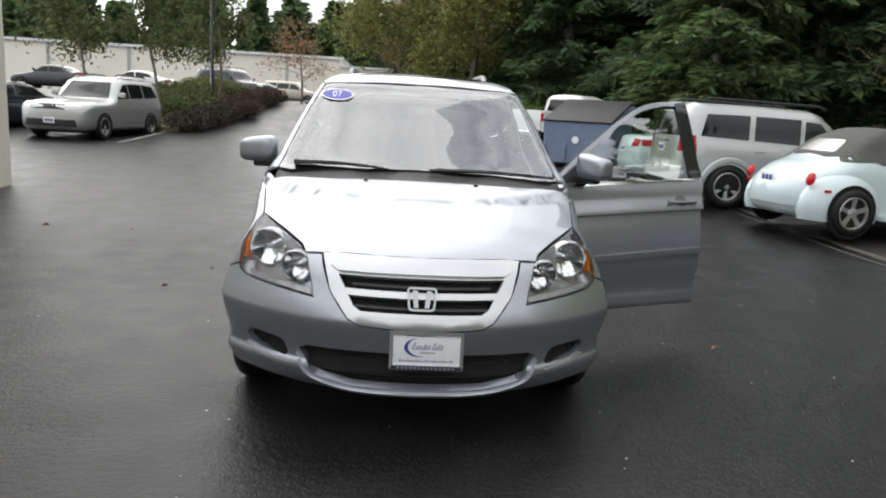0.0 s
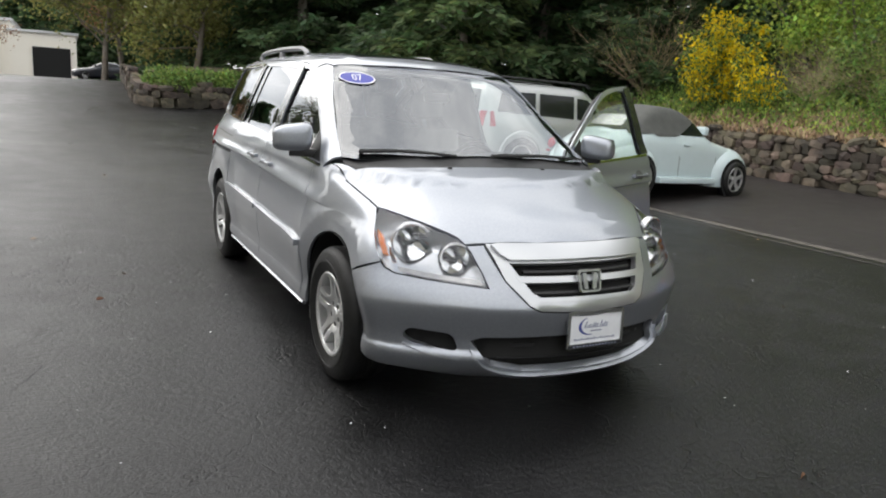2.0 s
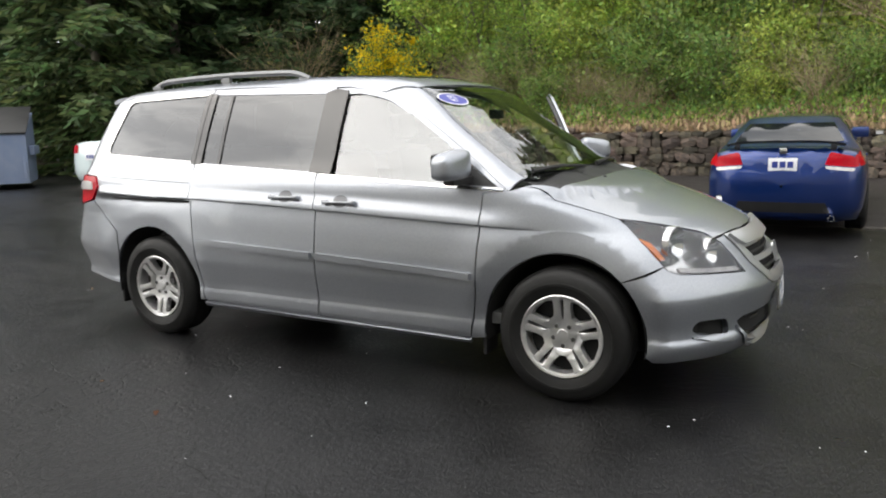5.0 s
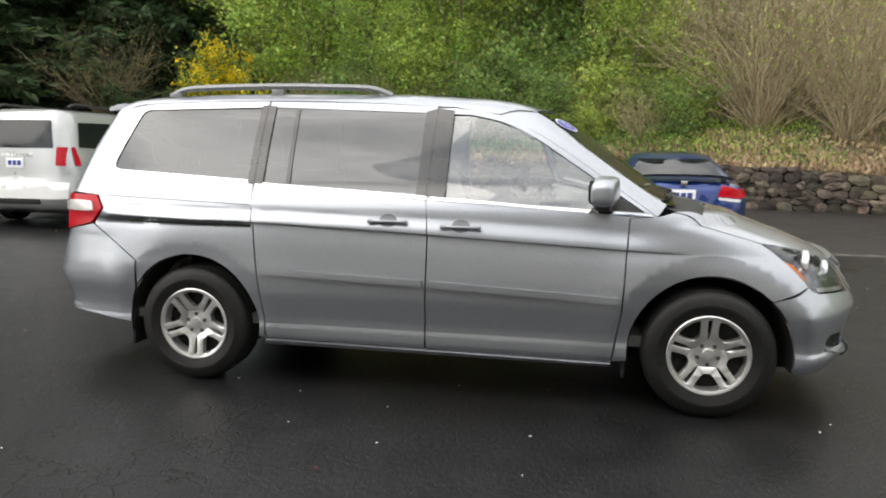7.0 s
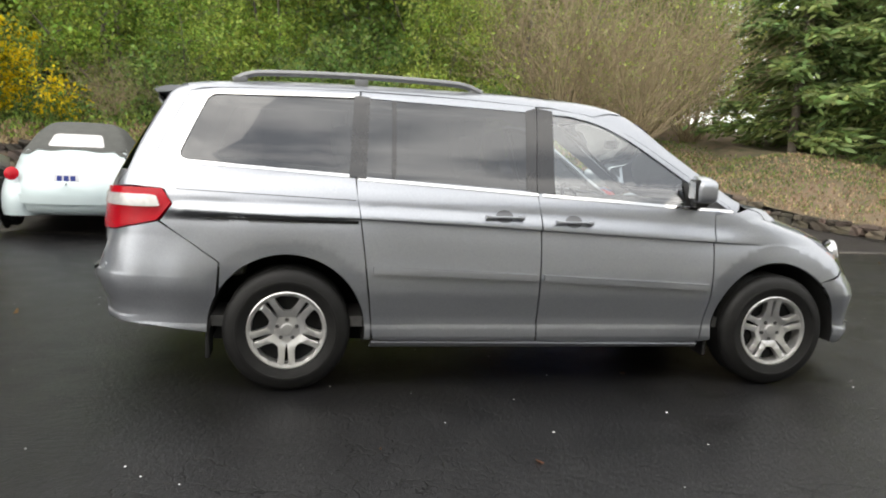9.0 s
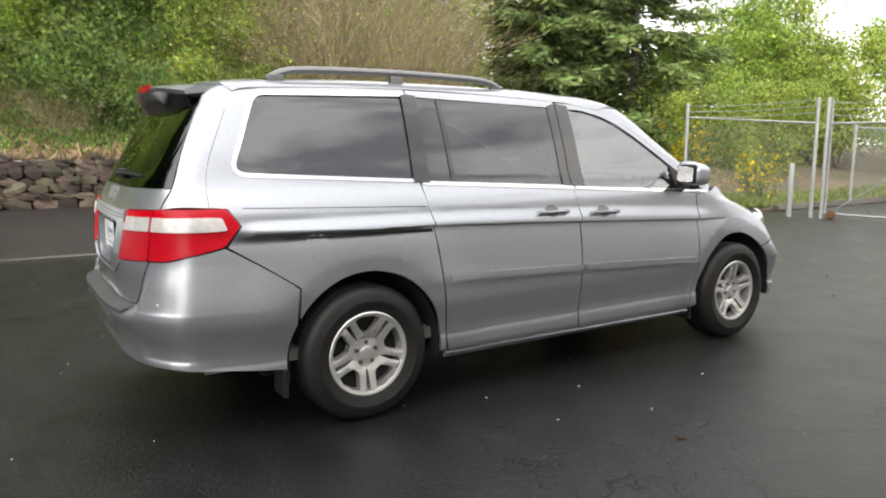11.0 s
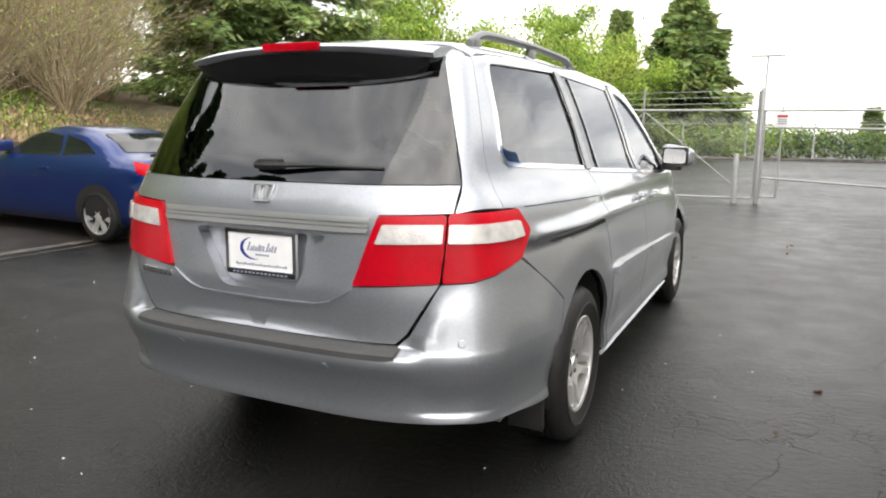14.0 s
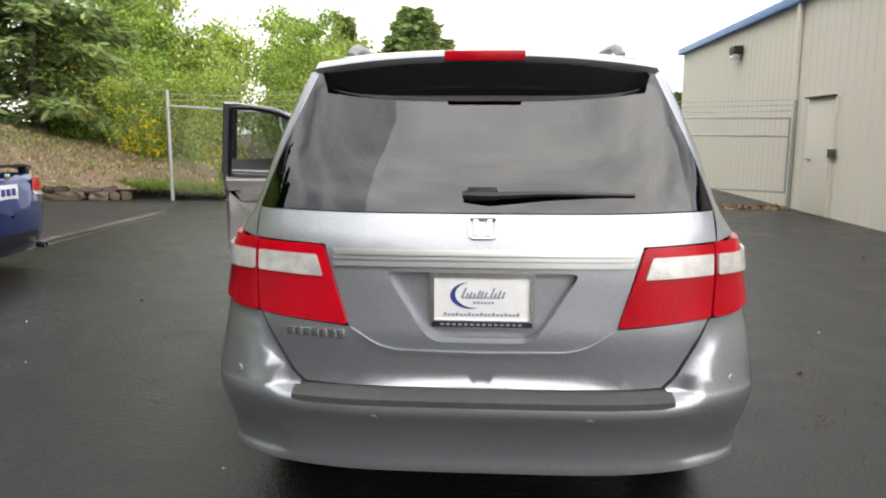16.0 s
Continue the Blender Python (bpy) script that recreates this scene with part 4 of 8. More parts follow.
HL = [("s", -1.760, .953), ("f", .72, .926), ("f", .637, .898), ("f", .56, .866), ("f", .542, .842), ("f", .525, .815), ("f", .497, .728), ("f", .483, .672), ("f", .625, .684),
      ("f", .728, .692), ("s", -2.057, .703), ("s", -2.012, .722), ("s", -1.964, .766), ("s", -1.905, .828), ("s", -1.80, .918)]
half = nose_loop([("s", -1.80, .66), ("s", -1.988, .739), ("s", -2.012, .719), ("s", -2.057, .700), ("f", .728, .689), ("f", .625, .681), ("f", .480, .669), ("f", .494, .728), ("f", .522, .815), ("f", .534, .836), ("f", .457, .843),
                  ("f", .405, .70), ("f", .32, .60), ("f", .27, .575), ("f", 0, .562)])
low = nose_loop([("s", -1.925, .30), ("s", -1.95, .265)] + [("f", .80, .262), ("f", .55, .240), ("f", 0, .228)])
arch_f = turned("nose", [side_at(y, z, 1) for y, z in arc(-1.5, .355, .43, 188, 135, 8)])
right_half = low[::-1] + arch_f + half
BUMP = mirrored(right_half)
intake = nose_loop([("f", 0, .272), ("f", .30, .278), ("f", .46, .315), ("f", .545, .425), ("f", .50, .445), ("f", .2, .452), ("f", 0, .452)])
fog = rounded(nose_loop([("f", .59, .372), ("f", .76, .392), ("f", .81, .42), ("f", .79, .468), ("f", .62, .455)]), .03, 4)
fog_l = [(-a, b) for a, b in fog]
bumper = part("front_bumper", round_panel(inset(BUMP, .002), "nose", [mirrored(intake), fog, fog_l], .045, fold=.035), M["silver"], van)
part("intake", round_panel(inset(mirrored(intake), -.02), "nose", step=.08, lift=-.045, fold=0), M["void"], bumper, "black lower intake")
for z in (.33, .39):
    part("intake_bar", round_panel([(a, z) for a in np.linspace(-.36, .36, 12)] + [(a, z + .012) for a in np.linspace(.36, -.36, 12)], "nose", step=.2, lift=-.03, fold=.012), M["black"], bumper)
def lip(line, width):
    """A narrow ledge laid along a line round the nose."""
    return list(line) + [(a, b - width) for a, b in reversed(line)]


chin = smooth_line(nose_loop([("f", .548, .405), ("f", .52, .345), ("f", .455, .300), ("f", .30, .264), ("f", 0, .257)]), 16)
chin = chin + [(-a, b) for a, b in chin[-2::-1]]
part("intake_lip", round_panel(lip(chin, .016), "nose", step=.05, lift=.016, fold=.022), M["silver"], bumper, "bright lip under the intake")
for sgn in (1, -1):
    under = [(sgn * a, b) for a, b in smooth_line(nose_loop([("f", .59, .352), ("f", .70, .366), ("f", .80, .392)]), 8)]
    part("fog_lip", round_panel(lip(under, .013), "nose", step=.05, lift=.014, fold=.02), M["silver"], bumper)
for f in (fog, fog_l):
    part("fog_recess", round_panel(inset(f, -.02), "nose", step=.08, lift=-.045, fold=0), M["void"], bumper)

for sign in (1, -1):
    loop = [(sign * a, b) for a, b in nose_loop(HL)]
    lamp = part("headlight", round_panel(inset(loop, .002), "nose", step=.05, lift=.001, fold=.006), M["lens"], van, "clear headlight with amber corner")
    part("lamp_bowl", round_panel(inset(loop, .001), "nose", step=.06, lift=-.085, fold=-.08), M["lamp_bowl"], lamp)
    for x, z, r in ((.742, .826, .082), (.590, .772, .066)):
        p = front_at(sign * x, z)
        bm = lathe([(r, .0), (r * .92, -.006), (r * .7, -.028), (r * .35, -.042), (.012, -.046), (.012, -.02), (0, -.018)], 24)
        bmesh.ops.transform(bm, matrix=Matrix.Translation(Vector(p) + Vector((-sign * .012, .03, 0))) @ Matrix.Rotation(radians(-90 + sign * 14), 4, "Z"), verts=bm.verts)
        part("reflector", bm, M["chrome"], lamp, "round chrome reflector")
        bm = lathe([(r * 1.02, -.01), (r * 1.10, .004), (r * 1.16, .0), (r * 1.17, -.03)], 24)
        bmesh.ops.transform(bm, matrix=Matrix.Translation(Vector(p) + Vector((-sign * .012, .03, 0))) @ Matrix.Rotation(radians(-90 + sign * 14), 4, "Z"), verts=bm.verts)
        part("bezel", bm, M["lamp_bowl"], lamp)
    am = [(sign * a, b) for a, b in nose_loop([("s", -1.862, .876), ("f", .838, .856), ("f", .842, .775), ("s", -1.978, .774), ("s", -1.93, .82)])]
    part("turn_signal", round_panel(am, "nose", step=.05, lift=-.012, fold=.02), M["amber"], lamp, "amber turn signal")
    lo = [(sign * a, b) for a, b in nose_loop([("f", .50, .682), ("f", .625, .692), ("f", .74, .702), ("s", -2.062, .712), ("s", -2.05, .732), ("f", .74, .722), ("f", .625, .712), ("f", .51, .704)])]
    part("lamp_trim", round_panel(lo, "nose", step=.05, lift=-.012, fold=.02), M["clear_lens"], lamp)

G_OUT = mirrored([(0, .566), (.27, .579), (.32, .602), (.405, .702), (.452, .848), (0, .850)])
G_TOP = mirrored([(0, .782), (.37, .780), (.405, .80), (.435, .838), (.40, .845), (0, .845)])
grille = part("grille", panel(V, inset(G_OUT, .002), "front", holes=[inset(mirrored([(0, .622), (.255, .628), (.30, .655), (.375, .775), (0, .777)]), .002)], step=.05, lift=.004, fold=.03), M["satin"], van, "silver grille with two dark openings")
part("grille_back", panel(V, mirrored([(0, .60), (.30, .61), (.42, .80), (0, .80)]), "front", step=.1, lift=-.04, fold=0), M["void"], grille)
part("grille_top", panel(V, inset(G_TOP, .002), "front", step=.06, lift=.022, fold=.03), M["satin"], grille)
for z, h, w in ((.695, .026, .345), (.618, .018, .27)):
    part("grille_bar", panel(V, [(-w, z), (w, z), (w + .012, z + h), (-w - .012, z + h)], "front", step=.05, lift=.006, fold=.03), M["satin"], grille)
for z in (.655, .74):
    part("grille_slat", panel(V, [(-.31, z), (.31, z), (.312, z + .01), (-.312, z + .01)], "front", step=.06, lift=-.012, fold=.012), M["black"], grille)


def badge(m, w, h, parent, holder):
    """A plain chrome badge: a rounded frame with two uprights."""
    out = rounded([(-w * .43, -h / 2), (w * .43, -h / 2), (w / 2, h / 2), (-w / 2, h / 2)], h * .2)
    bm = sheet(out, [inset(out, h * .09)], 1)
    for s in (-1, 1):
        q = [(s * w * .10, -h * .36), (s * w * .25, -h * .36), (s * w * .31, h * .36), (s * w * .15, h * .36)]
        vs = [bm.verts.new((a, b, 0)) for a, b in (q if s > 0 else q[::-1])]
        bm.faces.new(vs)
    bmesh.ops.recalc_face_normals(bm, faces=bm.faces)
    r = bmesh.ops.extrude_face_region(bm, geom=list(bm.faces))
    bmesh.ops.translate(bm, vec=(0, 0, .012), verts=[v for v in r["geom"] if isinstance(v, bmesh.types.BMVert)])
    bmesh.ops.recalc_face_normals(bm, faces=bm.faces)
    bmesh.ops.transform(bm, matrix=m, verts=bm.verts)
    return part("badge", bm, M["satin"], parent, "chrome badge")


p = front_at(0, .70)
badge(Matrix.Translation((0, p[1] - .012, .70)) @ Matrix.Rotation(radians(76), 4, "X"), .135, .105, grille, None)


def plate(m, parent, name="number_plate"):
    """A dealer's white plate in a dark frame, its lettering as plain bars and an arc."""
    bm = sheet(rounded([(-.162, -.088), (.162, -.088), (.162, .088), (-.162, .088)], .012), [rounded([(-.147, -.066), (.147, -.066), (.147, .070), (-.147, .070)], .006)], 1)
    r = bmesh.ops.extrude_face_region(bm, geom=list(bm.faces))
    bmesh.ops.translate(bm, vec=(0, 0, .014), verts=[v for v in r["geom"] if isinstance(v, bmesh.types.BMVert)])
    bmesh.ops.recalc_face_normals(bm, faces=bm.faces)
    bmesh.ops.transform(bm, matrix=m, verts=bm.verts)
    fr = part("plate_frame", bm, M["chrome"], parent, "dark chrome plate frame")
    b2 = box(-.153, .153, -.077, .077, .002, .007, .002, m)
    part("number_plate", b2, M["plate"], fr, "white dealer plate")
    b3 = bmesh.new()
    n = 20
    for i in range(n):
        a0, a1 = radians(100 + 190 * i / n), radians(100 + 190 * (i + 1) / n)
        t0, t1 = .010 * math.sin(math.pi * i / n) + .001, .010 * math.sin(math.pi * (i + 1) / n) + .001
        q = [(-.035 + r0 * 1.5 * math.cos(a), .012 + r0 * math.sin(a), .0085) for a, r0 in ((a0, .042), (a1, .042), (a1, .042 - t1), (a0, .042 - t0))]
        b3.faces.new([b3.verts.new(c) for c in q])
    bmesh.ops.recalc_face_normals(b3, faces=b3.faces)
    bmesh.ops.transform(b3, matrix=m, verts=b3.verts)
    part("plate_arc", b3, M["ink_blue"], fr, smooth=False)
    # script-like strokes for the two words, small bars for the lines under them
    for x, h in ((-.062, .034), (-.048, .016), (-.038, .020), (-.026, .016), (-.014, .026), (-.004, .022), (.008, .020), (.026, .034), (.038, .018), (.049, .026), (.062, .022)):
        st = box(-.003, .003, 0, h, .007, .0086)
        bmesh.ops.transform(st, matrix=m @ Matrix.Translation((x, .004, 0)) @ Matrix.Rotation(radians(-22), 4, "Z"), verts=st.verts)
        part("script_stroke", st, M["ink_grey"], fr, smooth=False)
    part("script_stroke", box(-.06, .068, .004, .0065, .007, .0085, 0, m), M["ink_grey"], fr, smooth=False)
    for i in range(6):
        part("plate_bar", box(-.026 + i * .011, -.018 + i * .011, -.014, -.007, .007, .0086, 0, m), M["ink_grey"], fr, smooth=False)
    for i in range(19):
        part("plate_bar", box(-.118 + i * .0125, -.109 + i * .0125, -.052, -.046 + .003 * (i % 3 == 0), .007, .0086, 0, m), M["ink_grey"], fr, smooth=False)
    part("plate_base", box(-.155, .155, -.086, -.070, .0143, .0160, 0, m), M["dark_paint"], fr, smooth=False)
    for i in range(14):
        part("base_bar", box(-.128 + i * .0185, -.117 + i * .0185, -.081, -.075, .0160, .0168, 0, m), M["ink_grey"], fr, smooth=False)
    return fr


p = front_at(0, .48)
plate(Matrix.Translation((.03, p[1] - .012, .482)) @ Matrix.Rotation(radians(88), 4, "X"), bumper)

# stern: gate, glass, lamps, bumper
def stern_loop(half):
    return turned("stern", [rear_at(*p[1:]) if p[0] == "r" else side_at(*p[1:]) for p in half])


for sign in (-1, 1):
    outer = [side_at(y, z, sign) for y, z in smooth_line([(2.245, 1.125), (2.225, 1.30), (2.15, 1.48), (2.06, 1.665)], 10)]
    inner = [rear_at(sign * x, z) for x, z in smooth_line([(.735, 1.118), (.735, 1.215), (.665, 1.42), (.575, 1.645)], 12)]
    part("rear_pillar", ruled(V, outer, inner), M["silver"], van)
    ends = [side_at(y, z, sign) for y, z in smooth_line([(2.10, 1.58), (2.02, 1.64), (1.85, 1.66)], 8)]
    tops = [V.cast(np.array([[sign * .5, 1.9, z]]), (0, 1, 0))[0] for z in (1.60, 1.66)] + [V.cast(np.array([[sign * .5, 1.9, .9]]), (0, 0, 1))[0]]
    part("roof_corner", ruled(V, ends, tops, lift=-.007, fold=.004), M["silver"], van)

GATE = mirrored([(0, .664), (.45, .666), (.56, .668), (.600, .706), (.695, .862), (.706, .885), (.413, .862), (.492, 1.108), (.732, 1.118), (.733, 1.212), (.4, 1.206), (0, 1.205)])
PLATE_HOLE = rounded([(.16, .815), (-.16, .815), (-.30, 1.03), (.30, 1.03)][::-1], [.03, .03, .05, .05], 4)
gate = part("tailgate", panel(V, inset(GATE, .002), "rear", holes=[PLATE_HOLE], step=.05, fold=.05), M["silver"], van)
part("plate_recess", panel(V, inset(PLATE_HOLE, -.012), "rear", step=.06, lift=-.052, fold=0), M["silver"], gate)
part("gate_glass", panel(V, mirrored([(0, 1.207), (.4, 1.208), (.732, 1.214), (.663, 1.42), (.572, 1.66), (0, 1.685)]), "rear", step=.08, lift=.0, fold=.006), M["rear_glass"], gate, "dark rear window")
part("gate_inner", panel(V, mirrored([(0, .66), (.55, .66), (.70, .9), (.74, 1.12), (.735, 1.2), (0, 1.2)]), "rear", step=.15, lift=-.10, fold=0), M["void"], van)
for z0, z1, k in ((1.046, 1.062, "silver"), (1.066, 1.076, "silver"), (1.080, 1.098, "silver")):
    part("gate_strip", panel(V, [(-.455, z0), (.455, z0), (.463, z1), (-.463, z1)], "rear", step=.06, lift=.012, fold=.016), M["satin"], gate)
half_crease = [(0, .786)] + smooth_line([(.26, .790), (.32, .806), (.37, .836), (.405, .858)], 9)
crease_line = [(-a, b) for a, b in half_crease[:0:-1]] + half_crease
part("gate_crease", panel(V, crease_line + [(a, b - .009) for a, b in reversed(crease_line)], "rear", step=.06, lift=.007, fold=.012), M["silver"], gate)
p = rear_at(0, .94)
plate(Matrix.Translation((0, p[1] - .03, .945)) @ Matrix.Rotation(radians(-90), 4, "X") @ Matrix.Rotation(radians(180), 4, "Z"), gate)
p = rear_at(0, 1.162)
badge(Matrix.Translation((0, p[1] + .001, 1.163)) @ Matrix.Rotation(radians(-68), 4, "X") @ Matrix.Rotation(radians(180), 4, "Z"), .095, .072, gate, None)
for i in range(7):
    x = .615 - i * .028
    p = rear_at(x - .01, .835)
    part("badge_bar", box(x - .021, x, p[1] - .002, p[1] + .006, .822, .848, .002), M["chrome"], gate)
bm = tube([(.06, 2.475, 1.262), (-.02, 2.495, 1.262), (-.2, 2.478, 1.268), (-.47, 2.45, 1.262)], .016, 6, .006)
add_box(bm, -.045, .05, 2.44, 2.49, 1.245, 1.285, .01)
part("rear_wiper", bm, M["black"], gate)
# spoiler over the glass
bm = bmesh.new()
n = 28
rows = []
for i in range(n + 1):
    x = -.565 + 1.13 * i / n
    u = (abs(x) / .565)
    zt = 1.722 - .035 * u ** 2
    yb = 2.335 - .07 * u ** 3
    e = 1 - u ** 8 * .75
    rows.append([bm.verts.new(q) for q in ((x, 2.05, zt + .012), (x, 2.2, zt + .004), (x, yb - .02, zt - .012), (x, yb, zt - .024), (x, yb - .01, zt - .04), (x, yb - .06, zt - .052 * e - .02), (x, 2.17, zt - .115 * e))])
for q, s in zip(rows, rows[1:]):
    for j in range(6):
        bm.faces.new((q[j], q[j + 1], s[j + 1], s[j]))
for q in (rows[0], rows[-1]):
    bm.faces.new(q)
bmesh.ops.recalc_face_normals(bm, faces=bm.faces)
spoiler = part("spoiler", bm, M["silver"], gate)
bm = bmesh.new()
rows = []
for i in range(n + 1):
    x = -.54 + 1.08 * i / n
    u = abs(x) / .54
    z0 = 1.655 - .02 * u ** 2
    d = .095 * (1 - u ** 6) + .012
    rows.append([bm.verts.new(q) for q in ((x, 2.322 - .07 * u ** 3, z0 + .022), (x, 2.30 - .06 * u ** 3, z0 - d * .35), (x, 2.262 - .03 * u ** 3, z0 - d * .75), (x, 2.245 - .02 * u ** 3, z0 - d))])
for q, s in zip(rows, rows[1:]):
    for j in range(3):
        bm.faces.new((q[j], q[j + 1], s[j + 1], s[j]))
bmesh.ops.recalc_face_normals(bm, faces=bm.faces)
part("spoiler_underside", bm, M["gloss_black"], gate, "glossy black spoiler underside")
bm = box(-.13, .13, 2.322, 2.341, 1.681, 1.714, .006)
part("brake_light", bm, M["red"], gate, "high red brake light")

for sign in (-1, 1):
    inner = [(sign * x, z) for x, z in ((.413, .866), (.705, .887), (.713, 1.0), (.713, 1.112), (.493, 1.105))]
    lamp = part("tail_light", panel(V, rounded(inner, .012, 3), "rear", step=.05, lift=.012, fold=.03), M["red"], van, "red and clear tail light, inner half")
    clear = [(sign * x, z) for x, z in ((.490, 1.012), (.706, 1.020), (.706, 1.082), (.512, 1.077))]
    part("clear_band", panel(V, rounded(clear, .006, 2), "rear", step=.05, lift=.019, fold=.006), M["clear_lens"], lamp)
    outer = stern_loop([("r", .713, .888), ("r", .80, .892), ("s", 2.195, .948), ("s", 2.118, 1.04), ("s", 2.17, 1.116), ("r", .74, 1.118), ("r", .716, 1.115)])
    outer = [(sign * a, b) for a, b in outer]
    lamp2 = part("tail_light", round_panel(rounded(outer, .012, 3), "stern", step=.05, lift=.012, fold=.03), M["red"], van, "red and clear tail light, outer half")
    clear = stern_loop([("r", .722, 1.02), ("s", 2.24, 1.02), ("s", 2.175, 1.024), ("s", 2.195, 1.076), ("s", 2.24, 1.080), ("r", .722, 1.082)])
    part("clear_band", round_panel(rounded([(sign * a, b) for a, b in clear], .006, 2), "stern", step=.05, lift=.021, fold=.008), M["clear_lens"], lamp2)

top_edge = stern_loop([("r", 0, .640), ("r", .45, .641), ("r", .575, .645), ("r", .606, .70), ("r", .696, .86), ("r", .71, .884), ("r", .80, .888), ("s", 2.19, .944), ("s", 2.0, .828), ("s", 1.865, .733)])
arch_r = turned("stern", [side_at(y, z, 1) for y, z in arc(1.5, .355, .43, 28, -2, 6)])
low_edge = stern_loop([("s", 1.97, .345), ("s", 2.2, .37), ("r", .78, .39), ("r", .4, .385), ("r", 0, .385)])
rear_bumper = part("rear_bumper", round_panel(inset(mirrored(top_edge + arch_r + low_edge), .002), "stern", step=.03, fold=.03), M["silver"], van)
bm = bmesh.new()
pad = []
for i in range(31):
    x = -.59 + 1.18 * i / 30
    yb = float(rear_at(x, .60)[1])
    e = 1 if abs(x) < .57 else .45
    pad.append([bm.verts.new(q) for q in ((x, yb - .085, .652), (x, yb - .078, .664), (x, yb - .012, .659 - .004 * (1 - e)), (x, yb + .004, .648), (x, yb + .004, .628 + .01 * (1 - e)), (x, yb - .03, .62))])
for q, r in zip(pad, pad[1:]):
    for j in range(5):
        bm.faces.new((q[j], q[j + 1], r[j + 1], r[j]))
bmesh.ops.recalc_face_normals(bm, faces=bm.faces)
part("step_pad", bm, M["pad"], rear_bumper, "black ribbed step pad")
for x in (-.33, .33, -.79, .79):
    z = .585 if abs(x) < .5 else .69
    p = rear_at(x, z)
    bm = lathe([(.0, .002), (.012, .002), (.0145, .0), (.0145, -.01)], 14)
    nrm = V.normal(np.array([p]))[0]
    bmesh.ops.transform(bm, matrix=Matrix.Translation(p) @ Vector(nrm).to_track_quat("X", "Z").to_matrix().to_4x4(), verts=bm.verts)
    part("parking_sensor", bm, M["silver"], rear_bumper)


# wheels
def twin_face(rim, arms, turn):
    """A cast wheel face: arms split by a slot, rounded windows between them."""
    def polar(r, a):
        return (r * math.cos(radians(a)), r * math.sin(radians(a)))
    R = rim * .985
    ring = [polar(R, i * 360 / 60) for i in range(60)]
    holes = []
    for k in range(arms):
        a = turn + k * 360 / arms
        u, v = Vector(polar(1, a)), Vector(polar(1, a + 90))
        slot = [u * r + v * h for r, h in ((rim * .40, .003), (rim * .62, .009), (rim * .90, .0115), (rim * .90, -.0115), (rim * .62, -.009), (rim * .40, -.003))]
        holes.append(rounded([(p.x, p.y) for p in slot], .004, 2))
        w = a + 180 / arms
        win = [polar(rim * .50, w - 10), polar(rim * .68, w - 18.5), polar(rim * .90, w - 21.5), polar(rim * .925, w - 10), polar(rim * .925, w + 10), polar(rim * .90, w + 21.5), polar(rim * .68, w + 18.5), polar(rim * .50, w + 10)]
        holes.append(rounded(win, .010, 3))
    bm = sheet(ring, holes, .045)
    top = list(bm.verts)
    edge = {v for e in bm.edges if e.is_boundary for v in e.verts}
    low = {}
    for v in top:
        q = Vector((v.co.x, v.co.y))
        r = q.length / rim
        x = -.026 + .030 * min(1, r) ** 1.5 - .016 * math.exp(-((r - .30) / .12) ** 2)
        v.co = Vector((x - (.004 if v in edge else 0), q.x, q.y))
        low[v] = q
    rims = [e for e in bm.edges if e.is_boundary]
    made = {}
    for v in edge:
        made[v] = bm.verts.new((v.co.x - .045, v.co.y, v.co.z))
    for e in rims:
        l = e.link_loops[0]
        c, d = l.vert, l.link_loop_next.vert
        bm.faces.new((d, c, made[c], made[d]))
    bmesh.ops.recalc_face_normals(bm, faces=bm.faces)
    if sum(f.normal.x * f.calc_area() for f in bm.faces) < 0:
        bmesh.ops.reverse_faces(bm, faces=bm.faces)
    return bm


